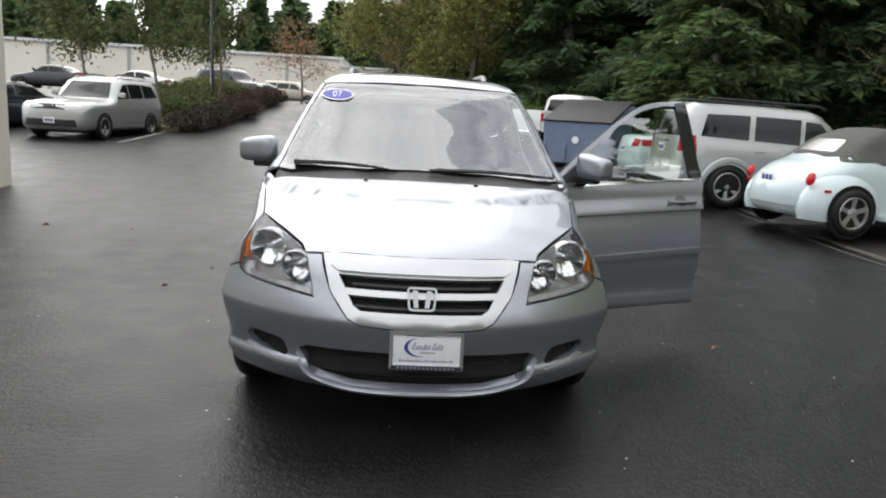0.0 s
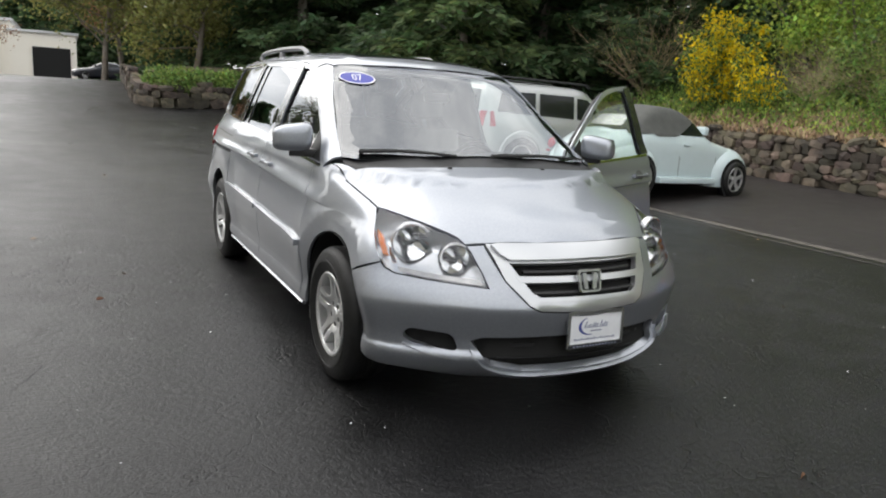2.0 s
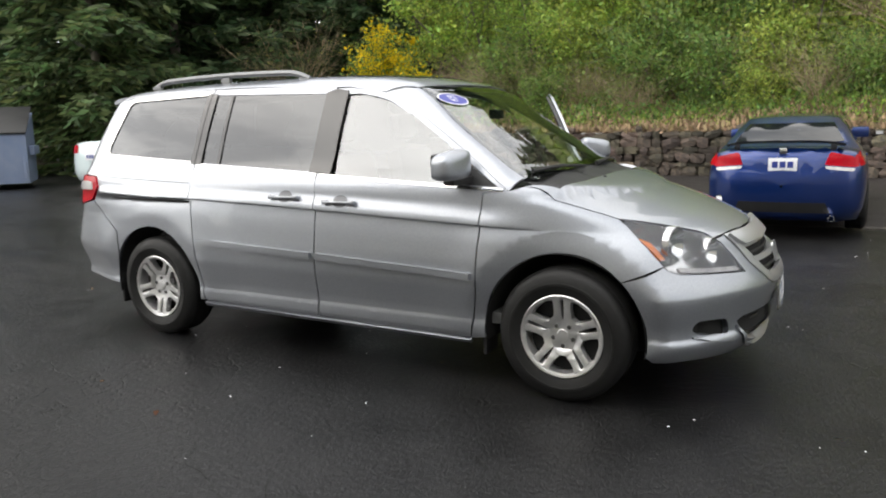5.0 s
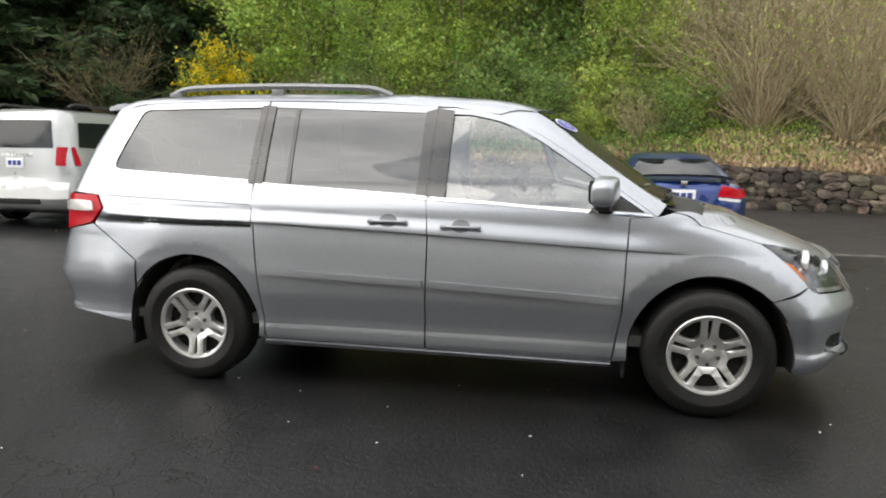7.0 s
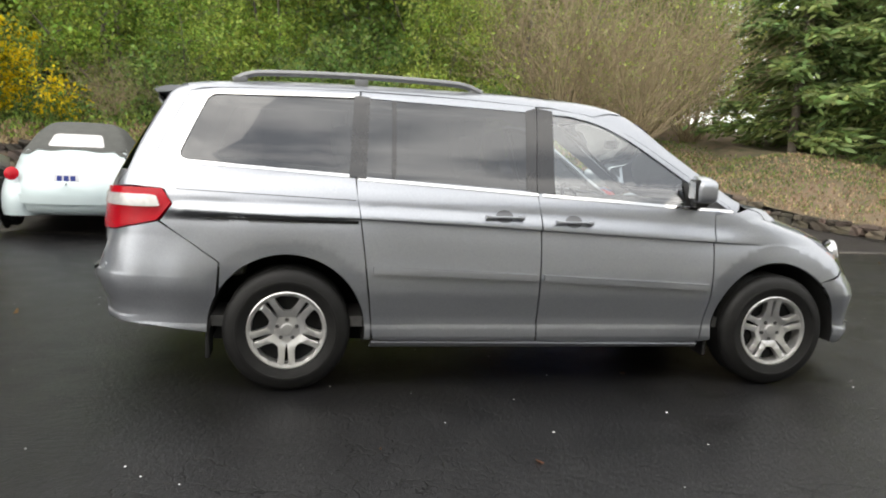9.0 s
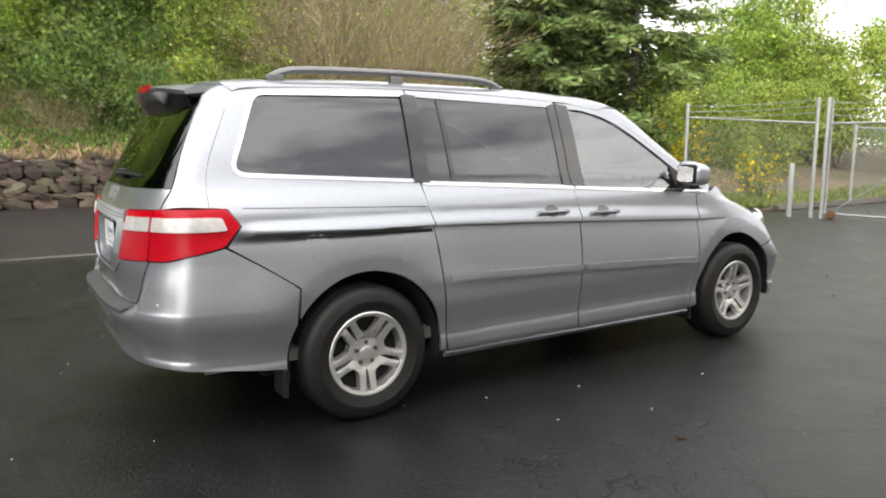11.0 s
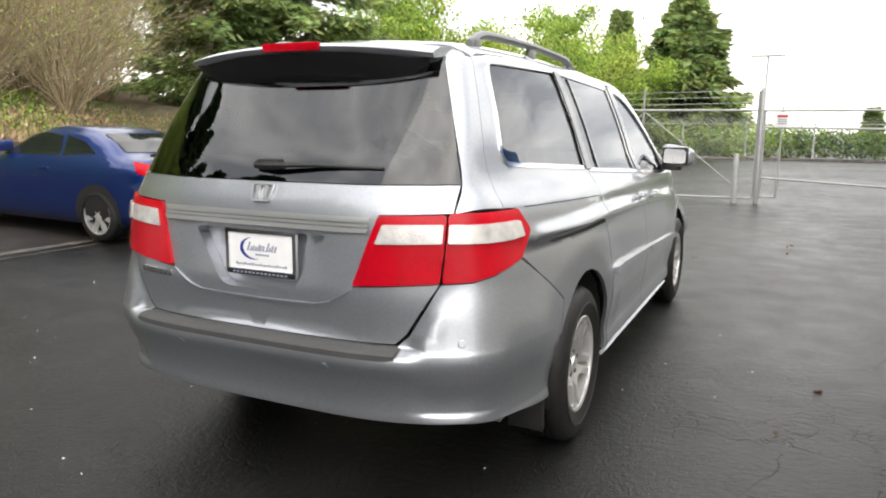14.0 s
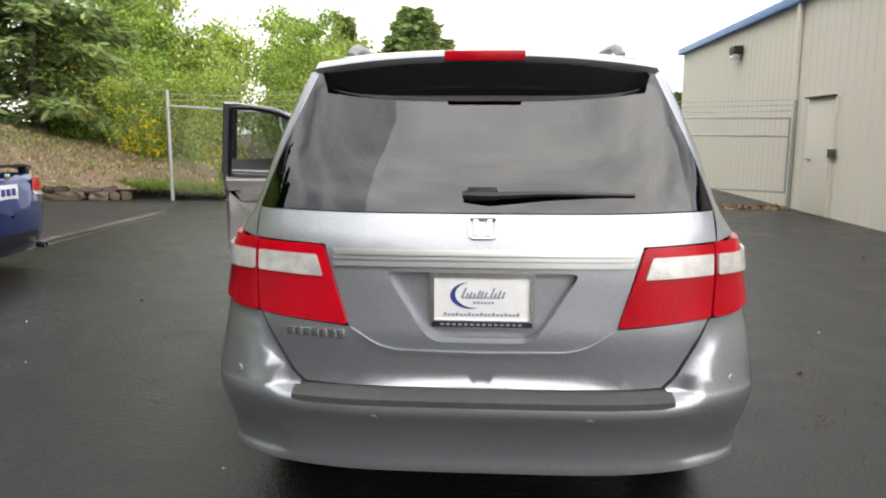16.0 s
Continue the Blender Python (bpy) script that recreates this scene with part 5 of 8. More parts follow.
def wheel(x, y, sign, parent, r=.345, w=.22, rim=.215, spokes=5, name="wheel", twin=True, dark=False, turn=90):
    m = Matrix.Translation((x, y, r)) @ Matrix.Diagonal((sign, 1, 1, 1))
    tyre = [(rim + .004, .0), (rim + .03, .012), (r * .76, .0195), (r * .765, .0225), (r * .80, .0225), (r * .805, .0195), (r * .90, .012), (r * .965, -.004), (r, -.03)]
    for i in range(5):
        o = -.05 - i * (w - .10) / 5
        tyre += [(r, o), (r - .008, o - .004), (r - .008, o - .012), (r, o - .016)]
    tyre += [(r, -w + .03), (r * .95, -w), (rim, -w)]
    bm = lathe(tyre, 44)
    if sign < 0:
        bmesh.ops.reverse_faces(bm, faces=bm.faces)
    bmesh.ops.transform(bm, matrix=m, verts=bm.verts)
    wh = part(name, bm, M["rubber"], parent, "black tyre on alloy rim")
    bm = lathe([(rim + .006, .004), (rim, .008), (rim - .012, .004), (rim - .016, -.03), (rim - .024, -.12)], 44)
    bmesh.ops.transform(bm, matrix=m, verts=bm.verts)
    part("rim", bm, M["alloy"], wh)
    # black disc painted for the shade behind the spokes; no brake is modelled
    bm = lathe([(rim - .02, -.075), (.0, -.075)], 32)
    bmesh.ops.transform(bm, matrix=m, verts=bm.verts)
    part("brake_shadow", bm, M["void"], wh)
    if twin:
        bm = twin_face(rim, spokes, turn)
    else:
        bm = bmesh.new()
        for k in range(spokes):
            for s in (0,):
                a = radians(90 + 360 / spokes * k)
                hw0, hw1 = .032, .036
                o0, o1 = 0, 0
                prof = [(.035, -.022), (rim * .55, -.012), (rim * .93, .0)]
                vs = []
                for i, (rad, off) in enumerate(prof):
                    t = i / 2
                    o = o0 + (o1 - o0) * t
                    hw = hw0 + (hw1 - hw0) * t
                    vs.append([bm.verts.new((off + dx, rad * math.cos(a) - (o + d) * math.sin(a), rad * math.sin(a) + (o + d) * math.cos(a))) for d, dx in ((-hw, -.03), (-hw * .8, 0), (hw * .8, 0), (hw, -.03))])
                for q, t in zip(vs, vs[1:]):
                    for j in range(3):
                        bm.faces.new((q[j], q[j + 1], t[j + 1], t[j]))
        bmesh.ops.recalc_face_normals(bm, faces=bm.faces)
    if sign < 0 and twin:
        bmesh.ops.reverse_faces(bm, faces=bm.faces)
    bmesh.ops.transform(bm, matrix=m, verts=bm.verts)
    part("spokes", bm, M["alloy_dark"] if dark else M["alloy"], wh)
    bm = lathe([(.036, -.060), (.034, -.030), (.030, -.022), (.0, -.019)] if twin else [(.068, -.03), (.066, -.012), (.05, -.006), (.034, -.004), (.032, .004), (.0, .006)], 24)
    if not twin:
        for k in range(5):
            a = radians(54 + 72 * k)
            add_tube(bm, [(-.04, .054 * math.cos(a), .054 * math.sin(a)), (.002, .054 * math.cos(a), .054 * math.sin(a))], .010, 6)
    bmesh.ops.transform(bm, matrix=m, verts=bm.verts)
    part("hub", bm, M["alloy"], wh)
    for k in range(5 if twin else 0):
        a = radians(turn + 36 + 72 * k)
        bm = tube([(-.06, .056 * math.cos(a), .056 * math.sin(a)), (-.026, .056 * math.cos(a), .056 * math.sin(a))], .012, 6)
        bmesh.ops.transform(bm, matrix=m, verts=bm.verts)
        part("lug_nut", bm, M["alloy_dark"], wh)
    return wh


for sx in (-1, 1):
    for cy in (-1.5, 1.5):
        wheel(sx * .938, cy, sx, van, r=.353, turn=90 if cy < 0 else 270)
    for cy in (-1.055, 1.93):
        part("mud_flap", box(.76 if sx > 0 else -.91, .91 if sx > 0 else -.76, cy - .012, cy + .012, .19, .42, .008), M["black"], van)
part("underbody", box(-.62, .62, -2.0, 1.95, .22, .36, .02), M["void"], van)
part("cabin_floor", box(-.86, .86, -1.3, 2.3, .36, .42, 0), M["dash"], van)

# cabin: dash, wheel, seats
bm = box(-.80, .80, -1.30, -.72, .70, 1.10, .07)
part("dashboard", bm, M["dash"], van)


def seat(x, y, parent, w=.50):
    s = part("seat", box(x - w / 2, x + w / 2, y - .28, y + .24, .52, .72, .06), M["seat"], parent, "grey cloth seat")
    part("backrest", box(x - w / 2, x + w / 2, -.07, .07, 0, .62, .06, pose(0, y + .27, .66, -14, 0, 0)), M["seat"], s)
    part("headrest", box(x - .13, x + .13, -.05, .05, 0, .19, .045, pose(0, y + .44, 1.33, -10, 0, 0)), M["seat"], s)


for x, y in ((-.40, -.22), (.40, -.22), (-.42, .75), (.42, .75)):
    seat(x, y, van)
part("rear_bench", box(-.65, .65, 1.75, 1.90, .6, 1.28, .06), M["seat"], van)
bm = bmesh.new()
n = 28
ring = [(.40 + .185 * math.cos(2 * math.pi * i / n), 0, .185 * math.sin(2 * math.pi * i / n)) for i in range(n + 1)]
add_tube(bm, ring, .016, 8)
add_tube(bm, [(.22, 0, 0), (.40, .02, 0), (.58, 0, 0)], .018, 6)
add_tube(bm, [(.40, .02, 0), (.40, 0, -.18)], .018, 6)
bmesh.ops.transform(bm, matrix=pose(0, -.62, 1.02, -24, 0, 0), verts=bm.verts)
part("steering_wheel", bm, M["black"], van)
bm = box(-.09, .09, -.74, -.71, 1.46, 1.52, .015)
part("rear_view_mirror", bm, M["black"], van)

# wipers at the windscreen's foot
for x0, x1, z0, z1 in ((-.72, -.18, 1.175, 1.168), (.05, .78, 1.172, 1.155)):
    pts = [Vector(front_at(x0 + (x1 - x0) * t, z0 + (z1 - z0) * t + .012 * math.sin(math.pi * t))) + Vector((0, -.018, .006)) for t in np.linspace(0, 1, 9)]
    part("wiper", tube(pts, .013, 6, .008), M["black"], van)
for x in (-.30, .30):
    p = V.cast(np.array([[x, -1.53, .55]]), (0, 0, 1))[0]
    bm = lathe([(0, .010), (.010, .008), (.014, 0)], 10)
    bmesh.ops.transform(bm, matrix=Matrix.Translation(p) @ Matrix.Rotation(radians(-90), 4, "Y"), verts=bm.verts)
    part("washer_nozzle", bm, M["black"], hood)

# year sticker in the windscreen's upper corner
def ellipse(cx, cz, a, b, n=28):
    return [(cx + a * math.cos(2 * math.pi * i / n), cz + b * math.sin(2 * math.pi * i / n)) for i in range(n)]


sticker = part("year_sticker", panel(V, ellipse(-.535, 1.578, .105, .036), "front", step=.08, lift=.002, fold=0), M["sticker"], windscreen, "blue oval year sticker")
part("sticker_rim", panel(V, ellipse(-.535, 1.578, .105, .036), "front", holes=[ellipse(-.535, 1.578, .097, .031)], step=.5, lift=.003, fold=0), M["ink_white"], sticker)
txt = bpy.data.curves.new("digits", "FONT")
txt.body, txt.size, txt.align_x, txt.align_y = "07", .062, "CENTER", "CENTER"
tob = bpy.data.objects.new("digits_tmp", txt)
scene.collection.objects.link(tob)
bpy.context.view_layer.update()
tme = bpy.data.meshes.new_from_object(tob.evaluated_get(bpy.context.evaluated_depsgraph_get()))
bpy.data.objects.remove(tob)
bm = bmesh.new()
bm.from_mesh(tme)
q = V.cast(np.array([[-.535 + v.co.x, 0, 1.578 + v.co.y * .85] for v in bm.verts]), (0, -1, 0))
q = q + V.normal(q) * .0045
for v, c in zip(bm.verts, q):
    v.co = c
part("year_digits", bm, M["ink_white"], sticker, smooth=False)

# the open door's inside
inner = panel(V, [(-.96, .33), (.03, .33), (.03, .95), (.045, 1.15), (-1.0, 1.09)], "side", 1, step=.1, lift=-.09, fold=-.08, xf=swing)
left_door = [o for o in van.children if o.name.startswith("front_door") and o.get("label", "").startswith("open")][0]
part("door_lining", inner, M["seat"], left_door, "grey door lining")
fr = panel(V, inset(FRONT_HOLE, -.03), "side", 1, [inset(FRONT_HOLE, -.002)], .1, lift=-.03, fold=.02, xf=swing)
part("window_surround", fr, M["black"], left_door)


# ---------------------------------------------------------------- ground
def rise(y):
    return table((-90, 0), (2.5, 0), (8, .12), (14, .2), (19, .38), (22.5, .70), (30, 1.45), (34, 1.5), (200, 1.5))(y)


def ground_z(x, y):
    x, y = np.asarray(x, float), np.asarray(y, float)
    stall = np.clip((x - 5.85) / 5.5, 0, 1) * .2 * np.clip((14 - y) / 4, 0, 1) * np.clip((y + 11) / 2, 0, 1)
    return rise(y) + stall


def gz(x, y):
    return float(ground_z(x, y))


def grid_sheet(name, xs, ys, f, mat, kind="structure", label=""):
    X, Y = np.meshgrid(xs, ys)
    Z = f(X, Y)
    n = len(xs)
    verts = np.stack([X.ravel(), Y.ravel(), Z.ravel()], 1)
    faces = [(j * n + i, j * n + i + 1, (j + 1) * n + i + 1, (j + 1) * n + i) for j in range(len(ys) - 1) for i in range(n - 1)]
    ob = raw(name, verts, faces, mat, smooth=True)
    return tagged(ob, label, kind=kind)


gx = np.concatenate([[-900, -300, -120, -60], np.arange(-40, 0, 4), np.arange(0, 14, .5), [14, 18, 24, 32, 45, 80, 300, 900]])
gy = np.concatenate([[-900, -300, -150, -90, -60], np.arange(-40, -12, 4), np.arange(-12, 40, .75), [42, 50, 70, 120, 300, 900]])
grid_sheet("ground", gx, gy, ground_z, M["asphalt"], label="damp dark asphalt yard")
# rougher asphalt of the parking stalls and the concrete gutter along them
grid_sheet("stall_pavement", np.arange(6.05, 11.6, .5), np.arange(-9.5, 13.1, .5), lambda X, Y: ground_z(X, Y) + .006, M["asphalt_stall"], label="rougher brown-black stall asphalt")
grid_sheet("gutter", np.array([5.68, 5.76, 5.85, 5.94, 6.05]), np.arange(-8.5, 13, .5), lambda X, Y: ground_z(X, Y) + .008 - .012 * np.exp(-((X - 5.85) / .1) ** 2), M["concrete"], label="worn concrete gutter strip")


def fast_mesh(name, co, quads, mat, parent=None, smooth=False):
    """A mesh of many faces of four corners, from arrays."""
    me = bpy.data.meshes.new(name)
    n = len(quads)
    me.vertices.add(len(co))
    me.vertices.foreach_set("co", np.asarray(co, np.float32).ravel())
    me.loops.add(4 * n)
    me.loops.foreach_set("vertex_index", np.asarray(quads, np.int32).ravel())
    me.polygons.add(n)
    me.polygons.foreach_set("loop_start", np.arange(0, 4 * n, 4, dtype=np.int32))
    me.update(calc_edges=True)
    me.validate()
    ob = new(name, me)
    finish(ob, mat, smooth)
    ob.parent = parent
    return ob


rng = np.random.default_rng(7)


def unit(n, r=None):
    v = (r or rng).normal(size=(n, 3))
    return v / np.linalg.norm(v, axis=1, keepdims=True)


def leaves(name, at, size, mat, parent=None, long=1.6, lean=None, bend=0.25):
    """Small folded leaves at the given points, each of two quads."""
    n = len(at)
    a = unit(n) if lean is None else lean + .55 * unit(n)
    a = a / np.linalg.norm(a, axis=1, keepdims=True)
    b = np.cross(a, unit(n))
    b = b / (np.linalg.norm(b, axis=1, keepdims=True) + 1e-9)
    c = np.cross(a, b)
    s = (size * rng.uniform(.6, 1.35, n))[:, None]
    tip, mid = at + a * s * long, at + a * s * long * .5
    fold = c * s * bend
    co = np.stack([at, mid + b * s * .42 + fold, tip, mid - b * s * .42 + fold], 1).reshape(-1, 3)
    return fast_mesh(name, co, np.arange(4 * n).reshape(-1, 4), mat, parent)


def tubes(name, lines, mat, parent=None, sides=4):
    """Many tapering tubes: each line is (points, radius at the foot, radius at the tip)."""
    co, quads, k = [], [], 0
    for pts, r0, r1 in lines:
        p = np.asarray(pts, float)
        d = np.gradient(p, axis=0)
        d = d / (np.linalg.norm(d, axis=1, keepdims=True) + 1e-9)
        ref = np.array((.31, .17, .93)) if abs(d[0, 2]) < .9 else np.array((1, .1, 0))
        a = np.cross(d, ref)
        a = a / (np.linalg.norm(a, axis=1, keepdims=True) + 1e-9)
        b = np.cross(d, a)
        r = np.linspace(r0, r1, len(p))[:, None]
        for j in range(sides):
            t = 2 * math.pi * j / sides
            co.append(p + r * (math.cos(t) * a + math.sin(t) * b))
        m = len(p)
        for j in range(sides):
            q = (j + 1) % sides
            for i in range(m - 1):
                quads.append((k + j * m + i, k + j * m + i + 1, k + q * m + i + 1, k + q * m + i))
        k += sides * m
    return fast_mesh(name, np.concatenate(co), quads, mat, parent, True)


def limb(p, way, length, bend, n=6, sag=0.0):
    """A wandering line from p."""
    pts, d = [np.array(p, float)], np.array(way, float)
    for i in range(n):
        d = d + rng.normal(0, bend, 3) + np.array((0, 0, -sag))
        d = d / np.linalg.norm(d)
        pts.append(pts[-1] + d * length / n)
    return np.array(pts)


def broadleaf(name, label, at, height, spread, leaf_mat, n_leaf, leaf, trunk=.09, first=.3, group="", stems=1, category="tree", limbs=16):
    """Trunk or several stems, limbs and twigs with leaves in clumps along them."""
    t = thing(name, label, category, Matrix.Translation(at), group)
    lines, tips = [], []
    for s in range(stems):
        way = np.array((0, 0, 1.0)) + (0 if stems == 1 else 1) * np.array((*rng.normal(0, .28, 2), 0))
        tr = limb((rng.normal(0, .12) * (stems > 1), rng.normal(0, .12) * (stems > 1), -.15), way / np.linalg.norm(way), height * (rng.uniform(.72, 1.0) if stems > 1 else .92), .06, 10)
        lines.append((tr, trunk, trunk * .15))
        for i in range(limbs):
            f = first + (1 - first) * (i + rng.random()) / limbs
            k = min(int(f * 10), 9)
            p = tr[k] + (tr[k + 1] - tr[k]) * (f * 10 - k)
            a = rng.uniform(0, 2 * math.pi)
            w = np.array((math.cos(a), math.sin(a), rng.uniform(.25, .9)))
            ln = spread * (1.15 - .75 * abs(f - .45)) * rng.uniform(.55, 1.1)
            li = limb(p, w / np.linalg.norm(w), ln, .16, 6)
            lines.append((li, trunk * .35 * (1.1 - f * .7), .006))
            tips += [(q, ln * .16 + .1) for q in li[2:]]
            for _ in range(2):
                q = li[rng.integers(2, 6)]
                tw = limb(q, unit(1)[0] * .7 + w * .6, ln * .45, .2, 4)
                lines.append((tw, .012, .004))
                tips += [(u, ln * .13 + .08) for u in tw[1:]]
    tubes("trunk", lines, M["bark"], t)
    c = np.array([q for q, _ in tips])
    r = np.array([q for _, q in tips])
    w = rng.gamma(1.2, 1, len(c))
    pick = rng.choice(len(c), n_leaf, p=w / w.sum())
    at_ = c[pick] + rng.normal(0, 1, (n_leaf, 3)) * r[pick][:, None] * np.array((1, 1, .75))
    leaves("crown", at_, leaf, leaf_mat, t)
    return t


def conifer(name, label, at, height, spread, n, size=.22, bare=.06, group="", mat=None):
    """Trunk, whorls of drooping branches and sprays of needles along them."""
    t = thing(name, label, "tree", Matrix.Translation(at), group)
    tr = limb((0, 0, -.2), (0, 0, 1), height, .012, 10)
    lines, base, lean = [(tr, height * .018 + .04, .01)], [], []
    m = max(int(height * 13), 120)
    per = max(6, n // m)
    for i in range(m):
        f = bare + (1 - bare) * (i / m) ** .9
        a = rng.uniform(0, 2 * math.pi)
        ln = spread * (1 - f) ** .75 * rng.uniform(.7, 1.12) + .15
        w = np.array((math.cos(a), math.sin(a), .18 - .25 * (1 - f)))
        li = limb((tr[min(int(f * 10), 10)][0], tr[min(int(f * 10), 10)][1], f * height), w, ln, .07, 5, .05)
        lines.append((li, .012 + .012 * ln, .004))
        u = rng.random(per) ** .7 * 5
        k = np.minimum(u.astype(int), 4)
        p = li[k] + (li[k + 1] - li[k]) * (u - k)[:, None]
        base.append(p + rng.normal(0, .05 + .05 * ln, (per, 3)) * np.array((1, 1, .6)))
        s = np.cross(w, (0, 0, 1)) * rng.choice((-1, 1), per)[:, None] * .8 + w * .8 + np.array((0, 0, -.35))
        lean.append(s)
    tubes("trunk", lines, M["bark"], t)
    leaves("crown", np.concatenate(base), size, mat or M["needle"], t, 3.2, np.concatenate(lean), .15)
    return t


def twig_shrub(name, label, at, height, spread, n, group="", leaf_n=0, mat=None):
    """A fan of thin bare stems from one foot."""
    t = thing(name, label, "shrub", Matrix.Translation(at), group)
    lines, tips = [], []
    for i in range(n):
        a, q = rng.uniform(0, 2 * math.pi), rng.random() ** .7
        w = np.array((math.cos(a) * q * spread / height * 1.3, math.sin(a) * q * spread / height * 1.3, 1.0))
        li = limb((*rng.normal(0, .12, 2), -.05), w / np.linalg.norm(w), height * rng.uniform(.6, 1.15), .10, 9, .028)
        lines.append((li, .016, .004))
        for _ in range(5):
            k = rng.integers(3, 9)
            tw = limb(li[k], w * .6 + unit(1)[0] * .6, height * .28, .16, 4)
            lines.append((tw, .007, .003))
            tips.append(tw[2:])
    tagged(tubes("stem_fan", lines, M["twig"], t, 3), kind="stuff")
    if leaf_n:
        c = np.concatenate(tips)
        bud = leaves("young_leaf", c[rng.integers(0, len(c), leaf_n)] + rng.normal(0, .08, (leaf_n, 3)), .05, mat or M["leaf_lime"], t)
        tagged(bud, kind="stuff")
    return t


# ---------------------------------------------------------------- building beside the yard
def building_main():
    b = thing("workshop_building", "cream ribbed-metal workshop building with blue roof trim", "building")
    a, c = np.array((-6.40, -19.5)), np.array((-5.90, 5.7))
    d = (c - a) / np.linalg.norm(c - a)
    nrm = np.array((d[1], -d[0]))
    length = float(np.linalg.norm(c - a))
    prof = []
    u = 0.0
    while u < length - .31:
        prof += [(u, 0), (u + .20, 0), (u + .225, .012), (u + .275, .012), (u + .30, 0)]
        u += .305
    prof.append((length, 0))
    bm = bmesh.new()
    cols = []
    for u, o in prof:
        p = a + d * u + nrm * o
        cols.append((bm.verts.new((p[0], p[1], -.05)), bm.verts.new((p[0], p[1], 4.05))))
    for q, s in zip(cols, cols[1:]):
        bm.faces.new((q[0], s[0], s[1], q[1]))
    part("wall", bm, M["siding"], b, smooth=False)
    for k, (y0, e) in enumerate(((5.7, 1), (-19.5, -1))):
        bm = bmesh.new()
        p = c if k == 0 else a
        last = None
        for i in range(60):
            for x_, o in ((0, 0), (.2, 0), (.225, .012), (.275, .012)):
                x = p[0] - i * .305 - x_
                v = (bm.verts.new((x, p[1] + e * o, -.05)), bm.verts.new((x, p[1] + e * o, 4.05 + (i * .305 + x_) * .08)))
                if last:
                    bm.faces.new((last[0], v[0], v[1], last[1]))
                last = v
        part("end_wall", bm, M["siding"], b, smooth=False)
    bm = bmesh.new()
    add_box(bm, -.02, .16, -.15, length + .15, 4.02, 4.20, .02, Matrix.Translation((a[0], a[1], 0)) @ Matrix.Rotation(-math.atan2(d[0], d[1]), 4, "Z"))
    part("gutter", bm, M["blue_trim"], b, "blue metal gutter")
    raw("roof", [(a[0], a[1] - .1, 4.12), (c[0], c[1] + .1, 4.12), (-25, 5.8, 5.7), (-25, -19.6, 5.7)], [(0, 1, 2, 3)], M["blue_trim"], b)

    def on_wall(y, off=0.0):
        t = (y - a[1]) / (c[1] - a[1])
        p = a + (c - a) * t
        return p[0] + nrm[0] * off
    x = on_wall(-10.25, .06)
    part("downspout", box(x - .045, x + .045, -10.31, -10.20, .06, 4.05, .015), M["siding"], b, "cream downspout")
    # steel door with frame, handle and hood
    y0, y1, x = -9.42, -8.50, on_wall(-8.95, .03)
    part("door_frame", box(x - .03, x + .035, y0 - .06, y1 + .06, 0, 2.14, .008), M["siding"], b)
    d1 = part("door", box(x + .01, x + .05, y0, y1, .02, 2.08, .006), M["siding"], b, "cream steel side door")
    part("door_handle", box(x + .05, x + .11, y0 + .08, y0 + .20, 1.0, 1.03, .008), M["galv"], d1)
    part("drip_cap", box(x + .02, x + .12, y0 - .08, y1 + .08, 2.14, 2.17, .005), M["black"], b)
    x = on_wall(-8.40, .03)
    part("switch_box", box(x, x + .09, -8.46, -8.34, 1.06, 1.22, .01), M["alloy_dark"], b, "grey electrical box")
    x = on_wall(-13.85, .02)
    lamp = part("wall_lamp", box(x, x + .22, -14.05, -13.65, 3.42, 3.62, .03), M["black"], b, "black wall lamp with glass face")
    part("lamp_glass", box(x + .06, x + .20, -14.0, -13.7, 3.30, 3.43, .03), M["clear_lens"], lamp)
    return b


building_main()


# ---------------------------------------------------------------- fence and gates
def chain_link(name, x0, y0, x1, y1, z0, z1, parent):
    """Woven wire as crossing strands, thin and open."""
    w = math.hypot(x1 - x0, y1 - y0)
    h = z1 - z0
    ux, uy = (x1 - x0) / w, (y1 - y0) / w
    step = .075 if w < 6 else .11
    lines = []
    for s in (1, -1):
        k = int((w + h) / step)
        for i in range(k + 1):
            a = i * step - h
            p0, p1 = (a, 0.0), (a + h, h)
            if p0[0] < 0:
                p0 = (0, -a)
            if p1[0] > w:
                p1 = (w, w - a)
            if p0[0] >= w or p1[0] <= 0:
                continue
            q = [(u if s > 0 else w - u, v) for u, v in (p0, p1)]
            lines.append(([(x0 + ux * u, y0 + uy * u, z0 + v) for u, v in q], .0022, .0022))
    return tubes(name, lines, M["galv"], parent, 3)


def strands(x0, y0, x1, y1, zs, parent):
    for z in zs:
        pts = [(x0 + (x1 - x0) * t, y0 + (y1 - y0) * t, z - .04 * math.sin(math.pi * t)) for t in np.linspace(0, 1, 7)]
        part("barbed_wire", tube(pts, .006, 4), M["galv"], parent)


def post(x, y, h, r, parent, name="post"):
    bm = lathe([(0, h + .02), (r * .8, h + .012), (r, h - .01), (r, 0)], 12)
    bmesh.ops.transform(bm, matrix=Matrix.Translation((x, y, gz(x, y))) @ Matrix.Rotation(radians(-90), 4, "Y"), verts=bm.verts)
    return part(name, bm, M["galv"], parent)


